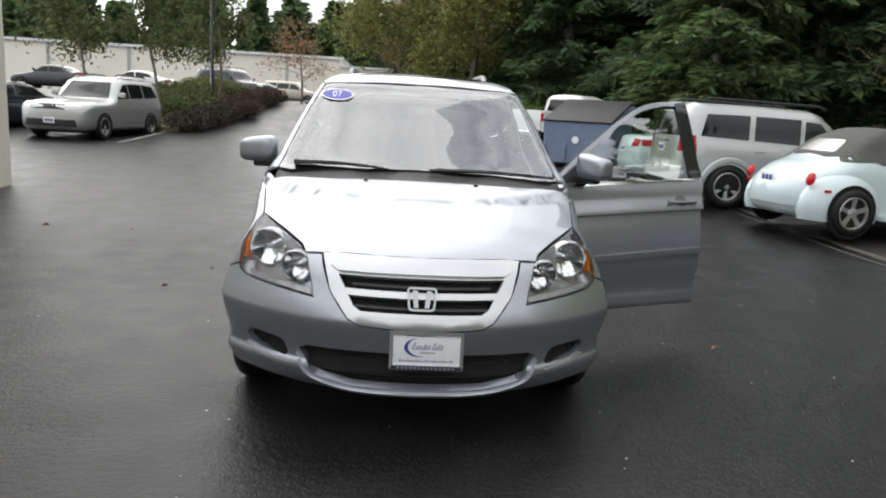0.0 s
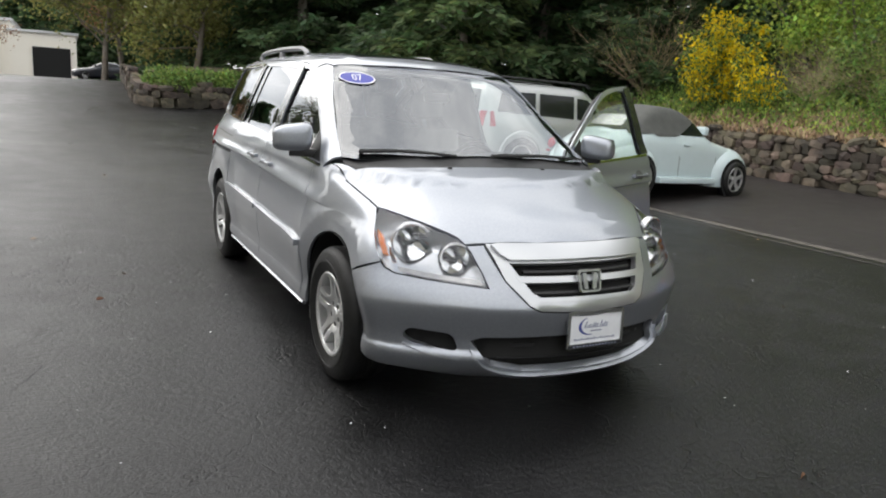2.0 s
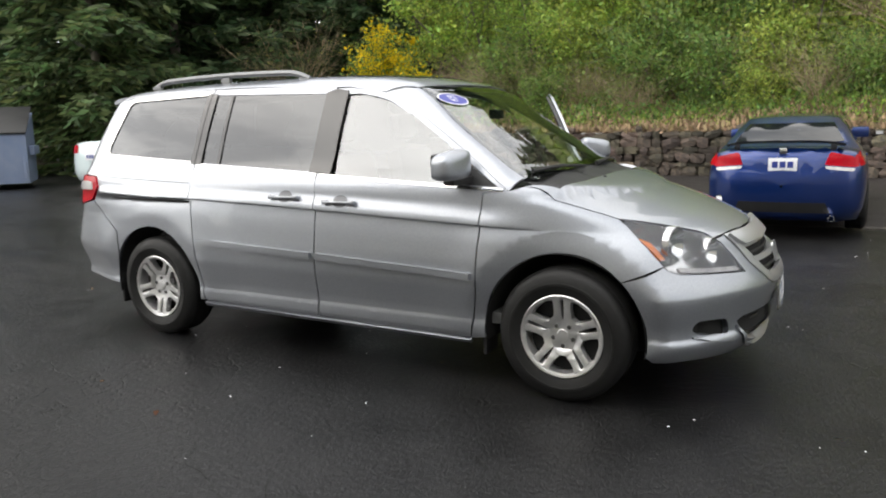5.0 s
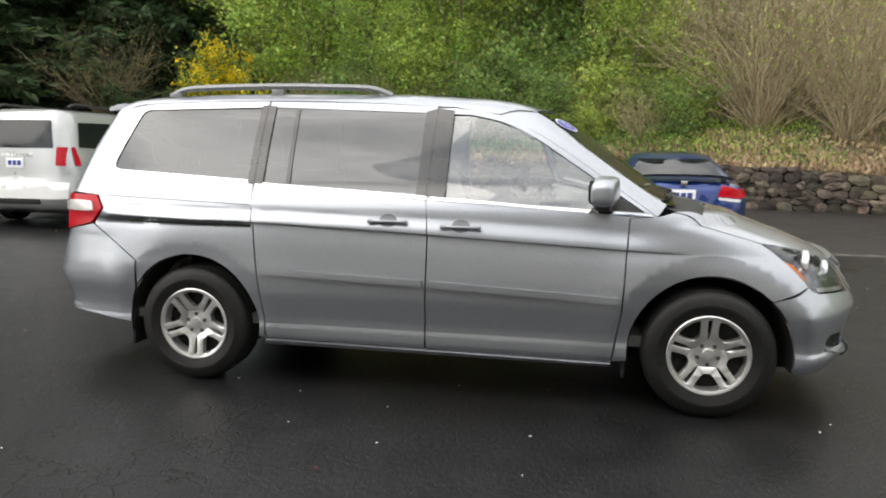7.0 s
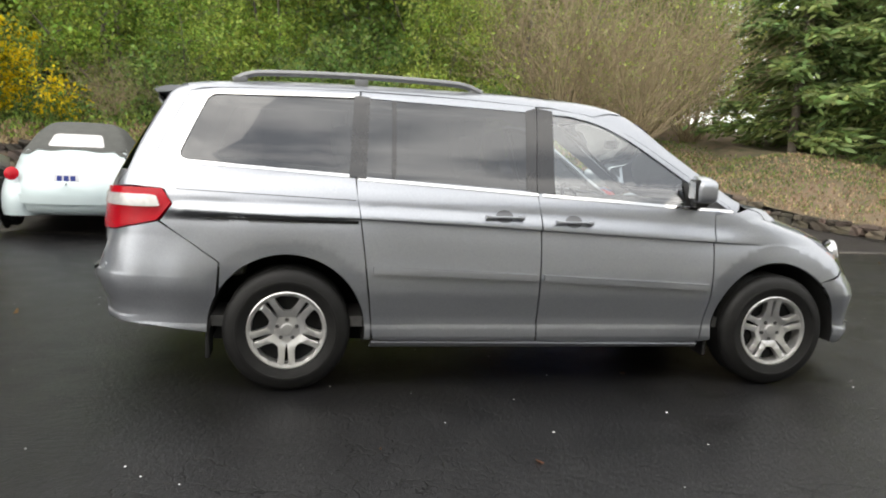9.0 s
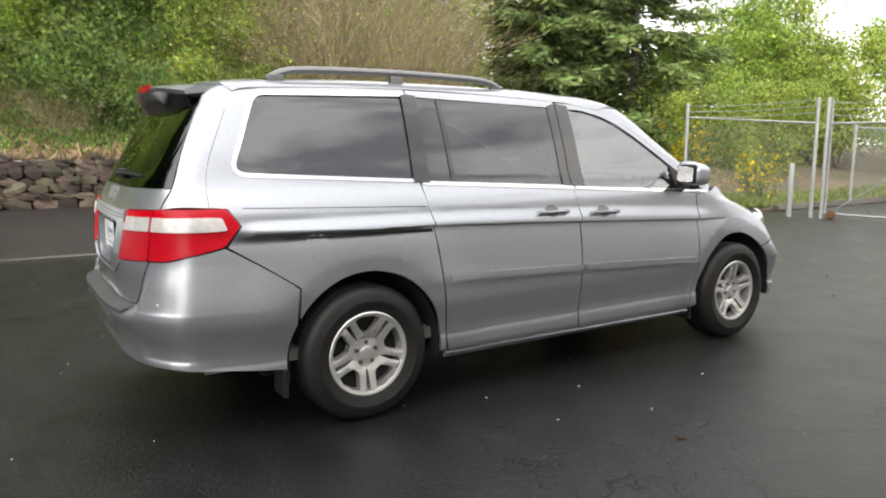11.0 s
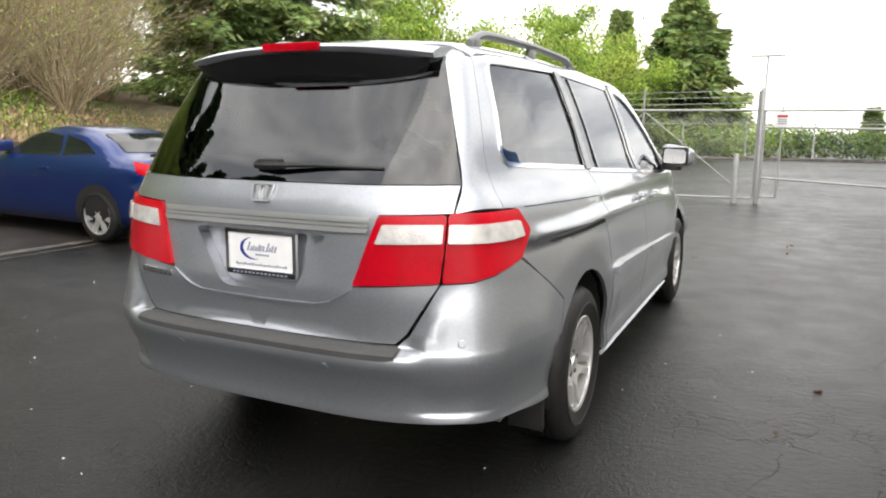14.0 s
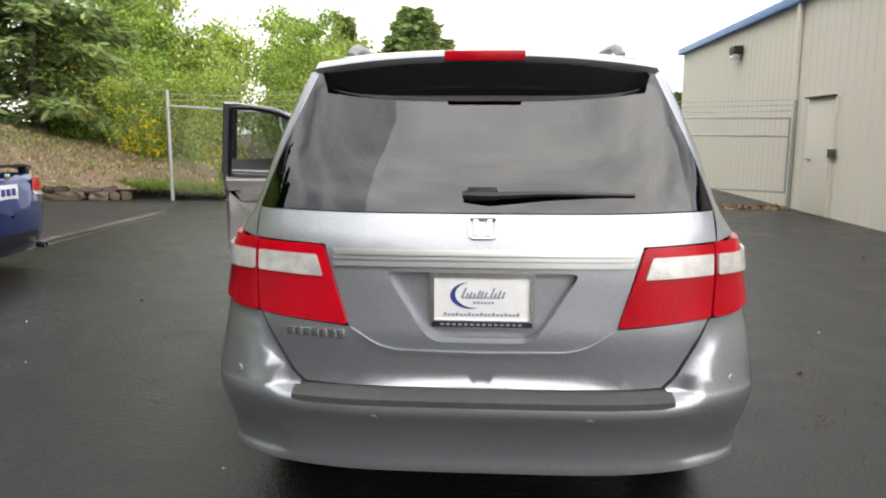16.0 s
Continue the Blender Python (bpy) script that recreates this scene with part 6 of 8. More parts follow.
fence = thing("chain_link_fence", "galvanised chain-link fence with barbed wire on top", "fence")
for x, y, h in ((6.8, -10.6, 2.35), (3.78, -10.65, 2.31), (-6.18, -10.2, 2.14)):
    post(x, y, h, .036, fence)
post(3.60, -10.70, 2.31, .036, fence)
post(-1.16, -10.9, 2.24, .04, fence)
part("rail", tube([(3.78, -10.65, 2.02 - .18), (6.8, -10.6, 2.04)], .021, 8), M["galv"], fence)
chain_link("wire_mesh", 3.80, -10.65, 6.78, -10.6, .12, 1.9, fence)
strands(3.78, -10.65, 6.8, -10.6, (2.05, 2.17, 2.29), fence)
for x, y, h in ((4.11, -10.45, 1.05), (-.77, -10.75, .97)):
    b = thing("bollard", "short galvanised pipe bollard beside the gate post", "bollard", group="gate bollards")
    post(x, y, h, .05, b, "pipe")


def gate(x0, y0, x1, y1, rails, uprights, label, diag=True, mesh=None):
    g = thing("yard_gate", label, "gate", group="yard gates")
    for z0, z1 in rails:
        part("rail", tube([(x0, y0, z0), (x1, y1, z1)], .021, 8), M["galv"], g)
    for t, za, zb in uprights:
        x, y = x0 + (x1 - x0) * t, y0 + (y1 - y0) * t
        part("upright", tube([(x, y, za), (x, y, zb)], .021, 8), M["galv"], g)
    if diag:
        for s in (0, 1):
            ta, tb = (0.02, .54) if s == 0 else (.98, .54)
            part("brace", tube([(x0 + (x1 - x0) * ta, y0 + (y1 - y0) * ta, .12), (x0 + (x1 - x0) * tb, y0 + (y1 - y0) * tb, 1.78)], .012, 6), M["galv"], g)
    if mesh:
        chain_link("wire_mesh", x0, y0, x1, y1, mesh[0], mesh[1], g)
    return g


g1 = gate(3.55, -10.75, -1.10, -10.92, ((1.83, 1.83), (.10, .10)), ((0, .1, 2.3), (.53, .1, 2.26), (1, .1, 2.2)), "wide chain-link rolling gate, closed", True, (.12, 1.82))
strands(3.55, -10.75, -1.10, -10.92, (1.98, 2.1, 2.22), g1)
bm = lathe([(.0, .03), (.05, .03), (.085, .02), (.085, -.02), (0, -.03)], 16)
bmesh.ops.transform(bm, matrix=Matrix.Translation((3.42, -10.72, .085)) @ Matrix.Rotation(radians(90), 4, "Z"), verts=bm.verts)
part("gate_wheel", bm, M["rust_leaf"], g1, "rusty gate wheel")
g2 = gate(-1.22, -10.9, -6.10, -10.22, ((1.82, 1.80), (1.50, 1.44), (.52, .32)), ((0, .1, 1.83), (.06, .15, .52), (.66, .0, .42), (1, .3, 1.82)), "pipe gate of three rails, closed", False, None)
strands(-1.2, -10.9, -6.15, -10.2, (1.95, 2.06, 2.16), g2)
part("low_rail", tube([(-1.22, -10.9, .15), (-1.52, -10.86, .15)], .018, 6), M["galv"], g2)
part("brace", tube([(-1.24, -10.9, .5), (-1.5, -10.86, .17)], .01, 6), M["galv"], g2)
sign = thing("gate_sign", "small white warning sign with red bars", "sign")
part("board", box(-1.66, -1.40, -10.86, -10.85, 1.50, 1.78, .003), M["white_sign"], sign)
part("red_bar", box(-1.62, -1.44, -10.849, -10.846, 1.69, 1.735), M["sign_red"], sign)
for z in (1.64, 1.60, 1.56):
    part("text_bar", box(-1.61, -1.45, -10.849, -10.846, z, z + .018), M["ink_grey"], sign)
part("sign_post", tube([(-1.53, -10.89, .3), (-1.53, -10.89, 1.9)], .02, 6), M["galv"], sign)

# fence behind the yard: one run along the lane, one across its far end
back = thing("back_fence", "long chain-link fence with angled arms behind the yard", "fence")
run = [(5.3, -15.0), (5.9, -22.0), (6.6, -31.0), (6.9, -36.5), (0.5, -37.5), (-6.0, -37.0), (-14.0, -36.0)]
for (xa, ya), (xb, yb) in zip(run, run[1:]):
    n = max(1, round(math.hypot(xb - xa, yb - ya) / 3.0))
    part("rail", tube([(xa, ya, 1.85), (xb, yb, 1.85)], .022, 6), M["galv"], back)
    for z in (1.98, 2.1):
        part("barbed_wire", tube([(xa, ya, z), (xb, yb, z)], .007, 4), M["galv"], back)
    chain_link("wire_mesh", xa, ya, xb, yb, .05, 1.85, back)
    for i in range(n):
        x, y = xa + (xb - xa) * i / n, ya + (yb - ya) * i / n
        p_ = post(x, y, 1.9, .033, back)
        part("arm", tube([(x, y, 1.86), (x + .2, y + .0, 2.15)], .015, 5), M["galv"], p_)
kerb_pts = smooth_line([(5.0, -11.4), (5.0, -15.0), (5.5, -22.0), (6.1, -31.0), (5.8, -35.3), (.5, -36.3), (-6.5, -35.8)], 60)
bm = tube([(x, y, .03) for x, y in kerb_pts], .11, 6)
kerb = part("kerb", bm, M["concrete"], None)
tagged(kerb, "low worn concrete kerb along the lane", kind="structure")


# ---------------------------------------------------------------- stone wall and bank
def wall_line(s):
    """Plan of the wall's face: straight along the stalls, then turning in at its low end."""
    pts = [(11.6, 14.0), (11.4, 9.0), (11.4, 3.0), (11.4, -3.0), (11.3, -6.0), (10.6, -8.2), (9.3, -9.8), (8.3, -10.4), (7.3, -11.2), (6.7, -13.0), (6.4, -16.5)]
    return pts


WALL = [np.array(p) for p in smooth_line(wall_line(0), 70)]
WLEN = np.concatenate([[0], np.cumsum([np.linalg.norm(b - a) for a, b in zip(WALL, WALL[1:])])])


def wall_at(u):
    i = int(np.clip(np.searchsorted(WLEN, u) - 1, 0, len(WALL) - 2))
    t = (u - WLEN[i]) / (WLEN[i + 1] - WLEN[i])
    d = (WALL[i + 1] - WALL[i]) / np.linalg.norm(WALL[i + 1] - WALL[i])
    return WALL[i] + (WALL[i + 1] - WALL[i]) * t, d


def wall_top(y):
    return float(table((-17, -.3), (-11.2, -.2), (-10.5, .28), (-9.5, .45), (-8, .80), (-6.5, 1.02), (-4, 1.1), (2, 1.16), (8, 1.25), (14, 1.3))(y))


def bank_z(X, Y):
    X, Y = np.asarray(X, float), np.asarray(Y, float)
    face = np.interp(Y, [p[1] for p in WALL[::-1]], [p[0] for p in WALL[::-1]])
    d = np.clip(X - face - .1, 0, None)
    h = table((-16, .10), (-12, .16), (-10.5, .24), (-9.5, .40), (-8, .75), (-6.5, .98), (-4, 1.05), (2, 1.1), (8, 1.2), (14, 1.25), (30, 1.6))(Y)
    slope = table((-16, .30), (-11, .36), (-9, .32), (-5, .32), (2, .36), (14, .3))(Y)
    return h + slope * d / (1 + d * .055) + .10 * np.sin(X * 1.3 + Y * .7) * np.clip(d, 0, 1) + .06 * np.sin(X * 3.1 - Y * 2.3) * np.clip(d, 0, 1)


xs = np.concatenate([np.arange(0, 6, .3), np.arange(6, 40, 2)])
ys = np.arange(-16.4, 34, .4)
bverts, bn = [], len(xs)
for y in ys:
    f = float(np.interp(y, [p[1] for p in WALL[::-1]], [p[0] for p in WALL[::-1]]))
    for k in xs:
        bverts.append((f + .12 + k, y, float(bank_z(f + .12 + k, y))))
bfaces = [(j * bn + i, j * bn + i + 1, (j + 1) * bn + i + 1, (j + 1) * bn + i) for j in range(len(ys) - 1) for i in range(bn - 1)]
tagged(raw("bank", bverts, bfaces, M["soil"], smooth=True), "brown soil bank above the stone wall", kind="structure")
# verge of soil and grass beyond the bank, behind the fence
grid_sheet("verge", np.arange(5.2, 60, 1.5), np.arange(-80, -9.8, 1.5), lambda X, Y: np.clip((X - 5.2) * .10, 0, 1.4) + .03 + .05 * np.sin(X * 1.7 + Y), M["soil"], label="rough verge behind the fence")


# ---------------------------------------------------------------- parked cars
def skin(shell, y0, y1, z_mid, name, mat, parent, ny=46, na=40, keep=None):
    """The whole closed outer skin of a car."""
    ang = np.linspace(0, 2 * np.pi, na, endpoint=False)
    base, way = [], []
    caps = 9
    rows = []
    for i in range(caps):
        rows.append((y0, -math.pi / 2 + (i + .15) / caps * math.pi / 2))
    for y in np.linspace(y0, y1, ny):
        rows.append((y, 0.0))
    for i in range(caps):
        rows.append((y1, (i + .85) / caps * math.pi / 2))
    for y, psi in rows:
        for a in ang:
            base.append((0, y, z_mid))
            way.append((math.sin(a) * math.cos(psi), math.sin(psi), math.cos(a) * math.cos(psi)))
    p = shell.cast(np.array(base), np.array(way), 4.0)
    m = len(rows)
    quads = [(j * na + i, j * na + (i + 1) % na, (j + 1) * na + (i + 1) % na, (j + 1) * na + i) for j in range(m - 1) for i in range(na)]
    ob = fast_mesh(name, p, np.array(quads)[:, ::-1], mat, parent, True)
    return ob


def lay(shell, name, outline, view, mat, parent, sign=1, lift=.006, step=.08, r=.02, label="", holes=()):
    ob = part(name, panel(shell, rounded(outline, r, 3) if r else outline, view, sign, holes, step, lift, .004), mat, parent, label)
    return ob


def arch_disc(sh, cy, r, sign, parent):
    """The dark wheel house seen round a wheel."""
    lay(sh, "wheel_arch", [(cy + r * math.cos(t), .32 + r * math.sin(t)) for t in np.linspace(-.35, math.pi + .35, 20)], "side", M["void"], parent, sign, .004, .12, 0)


def bars_plate(parent, x, y, z, sign_y, w=.30, h=.15):
    pl = part("number_plate", box(x - w / 2, x + w / 2, y - .006, y + .006, z, z + h, .003), M["plate"], parent, "white number plate")
    for i in range(3):
        part("plate_bar", box(x - .11 + i * .08, x - .05 + i * .08, y + sign_y * .006 - .002, y + sign_y * .006 + .002, z + .04, z + .11), M["ink_blue"], pl)


def parked(name, label, category, m, sh, paint, y0, y1, zm, wheels, half_track, r, rim, side_glass, rear_glass=None, front_glass=None, spokes=5, twin=False, tail=None, head=None,
           roof=None, plate_rear=None, plate_front=None, seams=(), handles=(), trim=(), rails=None, dark_rim=False, group="parked cars"):
    c = thing(name, label, category, m, group)
    skin(sh, y0, y1, zm, "body", paint, c)
    part("underside", box(-half_track + .22, half_track - .22, y0 - .3, y1 + .3, .18, .4, .02), M["void"], c)
    for s in (-1, 1):
        for o in side_glass:
            lay(sh, "side_window", o, "side", M["far_glass"], c, s)
        for cy in wheels:
            arch_disc(sh, cy, r + .055, s, c)
            wheel(s * (half_track + .02), cy, s, c, r, .2, rim, spokes, twin=twin, dark=dark_rim)
        if tail:
            for view, o, k in tail:
                oo = [(s * a, b) for a, b in o] if view in ("rear", "front") else o
                lay(sh, "tail_light", oo, view, M[k], c, s, .010, .08, .02)
        if head:
            for view, o, k in head:
                oo = [(s * a, b) for a, b in o] if view in ("rear", "front") else o
                lay(sh, "headlight", oo, view, M[k], c, s, .010, .08, .02)
        for o in seams:
            lay(sh, "door_seam", o, "side", M["void"], c, s, .0025, .3, 0)
        for y, z in handles:
            p = sh.side([y], [z], s)[0]
            part("door_handle", box(p[0] - .015, p[0] + .02, y - .09, y + .09, z - .014, z + .014, .008) if s > 0 else box(p[0] - .02, p[0] + .015, y - .09, y + .09, z - .014, z + .014, .008), paint, c)
        if side_glass:
            yy = min(q[0] for q in side_glass[0]) + .12
            zz = min(q[1] for q in side_glass[0]) + .05
            p = sh.side([yy], [zz], s)[0]
            part("side_mirror", box(p[0] - .02 if s > 0 else p[0] - .20, p[0] + .20 if s > 0 else p[0] + .02, yy - .06, yy + .05, zz - .02, zz + .13, .04), paint, c)
        if rails:
            ya, yb, x, z = rails
            part("roof_rail", tube([(s * x, ya, z - .05), (s * x, ya + .12, z), (s * x, yb - .12, z), (s * x, yb, z - .05)], .022, 6), M["black"], c)
    for o in rear_glass or ():
        lay(sh, "rear_window", o, "rear", M["far_glass"], c)
    for o in front_glass or ():
        lay(sh, "windscreen", o, "front", M["far_glass"], c)
    for view, o, k, nm in trim:
        lay(sh, nm, o, view, M[k], c, 1, .008, .1, .01)
    if plate_rear:
        x, z = plate_rear
        p = sh.cast(np.array([[x, 0, z + .07]]), (0, 1, 0))[0]
        bars_plate(c, x, p[1] + .008, z, 1)
    if plate_front:
        x, z = plate_front
        p = sh.cast(np.array([[x, 0, z + .07]]), (0, -1, 0))[0]
        bars_plate(c, x, p[1] - .008, z, -1)
    return c


def thin(y0, z0, y1, z1, w=.008):
    return [(y0 - w / 2, z0), (y0 + w / 2, z0), (y1 + w / 2, z1), (y1 - w / 2, z1)]


LEAN = table((.15, -.07), (.3, -.02), (.5, 0), (.75, 0), (.9, -.02), (1.0, -.06), (1.3, -.17), (1.6, -.27), (1.9, -.4))
# blue coupe
coupe = Shell(
    plan=table((-2.3, .72), (-1.9, .82), (-1.4, .865), (0, .875), (1.4, .87), (1.9, .83), (2.3, .74)), lean=table((.15, -.06), (.3, -.02), (.5, 0), (.7, 0), (.85, -.02), (.93, -.06), (1.05, -.16), (1.2, -.24), (1.4, -.36)),
    top=table((-2.3, .60), (-2.1, .72), (-1.7, .82), (-1.0, .93), (-.9, .95), (-.1, 1.30), (.3, 1.365), (.7, 1.35), (1.2, 1.22), (1.72, 1.03), (2.1, 1.03), (2.3, .98)),
    top_bow=table((-2.3, .2), (-.9, .2), (-.1, .15), (.3, 0), (1.0, -.1), (1.7, -.1), (2.3, 0)), crown=table((-2.3, .03), (2.3, .04)),
    nose=table((.15, -2.1), (.25, -2.2), (.5, -2.23), (.65, -2.2), (.8, -1.9)), nose_bow=table((.2, .36), (1, .36)),
    tail=table((.2, 2.1), (.3, 2.17), (.5, 2.22), (.65, 2.22), (.85, 2.18), (1.0, 2.17), (1.05, 2.12)), tail_bow=table((.2, .22), (1, .2)), tail_pow=3.0, soft=.03, floor=.18)
blue_car = parked("blue_coupe", "blue two-door coupe with rear wing, parked nose to the wall", "car", pose(6.90, -2.12, .06, -1, 0, 90), coupe, M["blue"], -1.6, 1.6, .6, (-1.35, 1.25), .842, .315, .225,
                  [[(-.62, .98), (.50, 1.0), (.42, 1.23), (.1, 1.27), (-.2, 1.22)], [(.55, 1.0), (1.12, 1.03), (.85, 1.17), (.50, 1.24)]],
                  [[(-.60, 1.06), (.60, 1.06), (.48, 1.27), (-.48, 1.27)]], [[(-.66, .97), (.66, .97), (.52, 1.25), (-.52, 1.25)]], spokes=7, dark_rim=False,
                  tail=[("rear", [(.42, .84), (.72, .81), (.70, .93), (.47, .98)], "red"), ("rear", [(.44, .795), (.71, .765), (.72, .80), (.42, .83)], "clear_lens"), ("side", [(1.90, .84), (2.09, .81), (2.05, .94), (1.76, .97)], "red")],
                  head=[("front", [(.45, .62), (.72, .66), (.70, .74), (.48, .70)], "clear_lens")], plate_rear=(0, .77), seams=[thin(-.75, .3, -.72, .95), thin(.52, .3, .55, .99)], handles=[(.33, .84)],
                  trim=[("rear", [(-.5, .30), (.5, .30), (.45, .42), (-.45, .42)], "black", "lower_grille")])
bm = bmesh.new()
rows = []
for i in range(21):
    x = -.62 + 1.24 * i / 20
    u = abs(x) / .62
    rows.append([bm.verts.new(q) for q in ((x, 1.99 - .1 * u ** 2, 1.095 - .045 * u ** 4), (x, 2.17 - .12 * u ** 2, 1.115 - .045 * u ** 4), (x, 2.16 - .12 * u ** 2, 1.09 - .045 * u ** 4), (x, 2.0 - .1 * u ** 2, 1.07 - .045 * u ** 4))])
for q, s in zip(rows, rows[1:]):
    for j in range(4):
        bm.faces.new((q[j], q[(j + 1) % 4], s[(j + 1) % 4], s[j]))
for x in (-.5, .5):
    add_box(bm, x - .03, x + .03, 1.99, 2.08, 1.0, 1.08, .01)
bmesh.ops.recalc_face_normals(bm, faces=bm.faces)
part("rear_wing", bm, M["dark_paint"], blue_car, "dark rear wing")
part("badge", box(-.04, .04, 2.185, 2.20, .965, 1.03, .008), M["chrome"], blue_car, "chrome badge")
bm = lathe([(.035, .0), (.035, .1), (.028, .1), (.028, 0)], 14)
bmesh.ops.transform(bm, matrix=Matrix.Translation((-.52, 2.12, .25)) @ Matrix.Rotation(radians(90), 4, "Z"), verts=bm.verts)
part("exhaust", bm, M["chrome"], blue_car, "chrome exhaust tip")

# pale blue convertible with round fenders
bug = Shell(
    plan=table((-2.1, .62), (-1.7, .70), (-1.0, .76), (0, .79), (1.0, .77), (1.6, .70), (2.1, .60)), lean=table((.15, -.05), (.35, 0), (.8, 0), (.95, -.03), (1.1, -.12), (1.3, -.22), (1.5, -.36)),
    top=table((-2.1, .62), (-1.9, .76), (-1.5, .88), (-.95, .97), (-.85, .99), (-.3, 1.32), (.1, 1.46), (.5, 1.475), (.9, 1.36), (1.3, 1.10), (1.45, 1.00), (1.7, .90), (2.0, .72)),
    top_bow=table((-2.1, .3), (-.8, .2), (0, .12), (.4, 0), (1.0, -.12), (1.5, -.25), (2.1, -.3)), crown=table((-2, .05), (2, .06)),
    nose=table((.15, -1.92), (.3, -2.03), (.5, -2.05), (.65, -1.98), (.85, -1.6)), nose_bow=table((.2, .45), (1, .5)), tail=table((.15, 1.9), (.3, 2.0), (.5, 2.03), (.62, 2.0), (.75, 1.93), (.9, 1.76)), tail_bow=table((.2, .42), (1, .42)), tail_pow=2.4, nose_pow=2.2, soft=.035, floor=.18, half=.80)
beetle = parked("convertible_car", "pale blue round-fendered convertible with dark soft top up", "car", pose(7.12, 4.82, .13, 1.5, 0, 97), bug, M["pale_blue"], -1.4, 1.4, .6, (-1.25, 1.25), .895, .315, .215,
                [[(-.72, 1.02), (.20, 1.02), (.12, 1.33), (-.20, 1.26)], [(.25, 1.02), (.62, 1.04), (.50, 1.28), (.17, 1.34)]], None, [[(-.55, 1.03), (.55, 1.03), (.42, 1.33), (-.42, 1.33)]], plate_rear=(0, .60),
                seams=[thin(-.80, .35, -.78, 1.0), thin(.22, .35, .24, 1.0)], handles=[(.06, .86)])
top_part = lay(bug, "soft_top", [(-.60, -.22), (.60, -.22), (.74, .3), (.74, .8), (.60, 1.22), (.3, 1.36), (-.3, 1.36), (-.60, 1.22), (-.74, .8), (-.74, .3)], "top", M["soft_top"], beetle, 1, .012, .07, .05, "dark grey cloth soft top")
for s in (-1, 1):
    lay(bug, "soft_top_side", [(-.22, 1.30), (.12, 1.38), (.55, 1.30), (.66, 1.02), (1.32, .98), (1.22, 1.12), (.9, 1.32), (.4, 1.42), (-.1, 1.40)], "side", M["soft_top"], beetle, s, .012, .07, .01)
    for cy, L in ((-1.25, .62), (1.25, .62)):
        bm = bmesh.new()
        bmesh.ops.create_uvsphere(bm, u_segments=28, v_segments=16, radius=1)
        for v in bm.verts:
            v.co = Vector((max(-.882, min(.882, v.co.x * .32 + s * .60)), v.co.y * L + cy, v.co.z * .50 + .36))
        cut = [v for v in bm.verts if v.co.z < .16]
        bmesh.ops.delete(bm, geom=cut, context="VERTS")
        part("fender", bm, M["pale_blue"], beetle, "round pale blue fender")
        bm = lathe([(.0, .0), (.365, .0), (.37, -.012)], 26)
        bmesh.ops.transform(bm, matrix=Matrix.Translation((s * .886, cy, .32)) @ Matrix.Diagonal((s, 1, 1, 1)), verts=bm.verts)
        part("wheel_arch", bm, M["void"], beetle)
    bm = lathe([(0, .035), (.05, .03), (.085, .012), (.09, 0)], 20)
    bmesh.ops.transform(bm, matrix=Matrix.Translation((s * .68, 1.80, .72)) @ Matrix.Rotation(radians(90), 4, "Z") @ Matrix.Rotation(radians(-12), 4, "Y"), verts=bm.verts)
    part("tail_light", bm, M["red"], beetle, "round red tail light")
    part("side_marker", box(s * .885 - .008, s * .885 + .008, 1.62, 1.72, .56, .60, .004), M["red"], beetle)
    part("running_board", box(s * .78 - .09, s * .78 + .06, -.75, .75, .22, .32, .03), M["pale_blue"], beetle)
p = bug.cast(np.array([[0, .2, 1.18]]), (0, 1, 0))[0]
lay(bug, "rear_window", [(-.36, 1.09), (.36, 1.09), (.30, 1.27), (-.30, 1.27)], "rear", M["clear_lens"], beetle, 1, .018, .1, .04, "pale rear window of the soft top")
lay(bug, "rear_bumper", [(-.62, .34), (.62, .34), (.62, .46), (-.62, .46)], "rear", M["pale_blue"], beetle, 1, .03, .1, .03)


def boxy(L, W, H, hood_y, ws_y, roof_y, hood_z, tail_lean=.12, belt=1.0):
    """A two-box car's form: nose, windscreen, long roof, upright tail."""
    h = L / 2
    return Shell(
        plan=table((-h - .1, W / 2 - .14), (-h + .3, W / 2 - .05), (-h + .9, W / 2), (0, W / 2), (h - .7, W / 2), (h - .2, W / 2 - .03), (h + .1, W / 2 - .09)),
        lean=table((.2, -.04), (.4, 0), (belt - .12, 0), (belt, -.02), (belt + .1, -.06), (H - .15, -.20), (H - .05, -.26), (H + .05, -.4)),
        top=table((-h - .1, hood_z - .25), (-h + .15, hood_z - .08), (-h + .5, hood_z), (hood_y, hood_z + .09), (hood_y + .06, hood_z + .12), (ws_y, H - .07), (ws_y + .25, H - .01), (roof_y, H), (h - .3, H - .02), (h + .1, H - .06)),
        top_bow=table((-h, .12), (hood_y, .12), (ws_y, .12), (ws_y + .3, 0), (h, 0)), crown=table((-h, .03), (h, .05)),
        nose=table((.2, -h + .10), (.35, -h), (.6, -h), (hood_z - .15, -h + .04), (hood_z, -h + .25)), nose_bow=table((.2, .22), (1, .22)), nose_pow=3,
        tail=table((.2, h - .1), (.4, h), (.62, h), (.68, h - .05), (belt, h - .07), (H - .1, h - .07 - tail_lean), (H, h - .12 - tail_lean)), tail_bow=table((.2, .12), (H, .12)), tail_pow=4, soft=.03, floor=.22, half=W / 2 - .05)


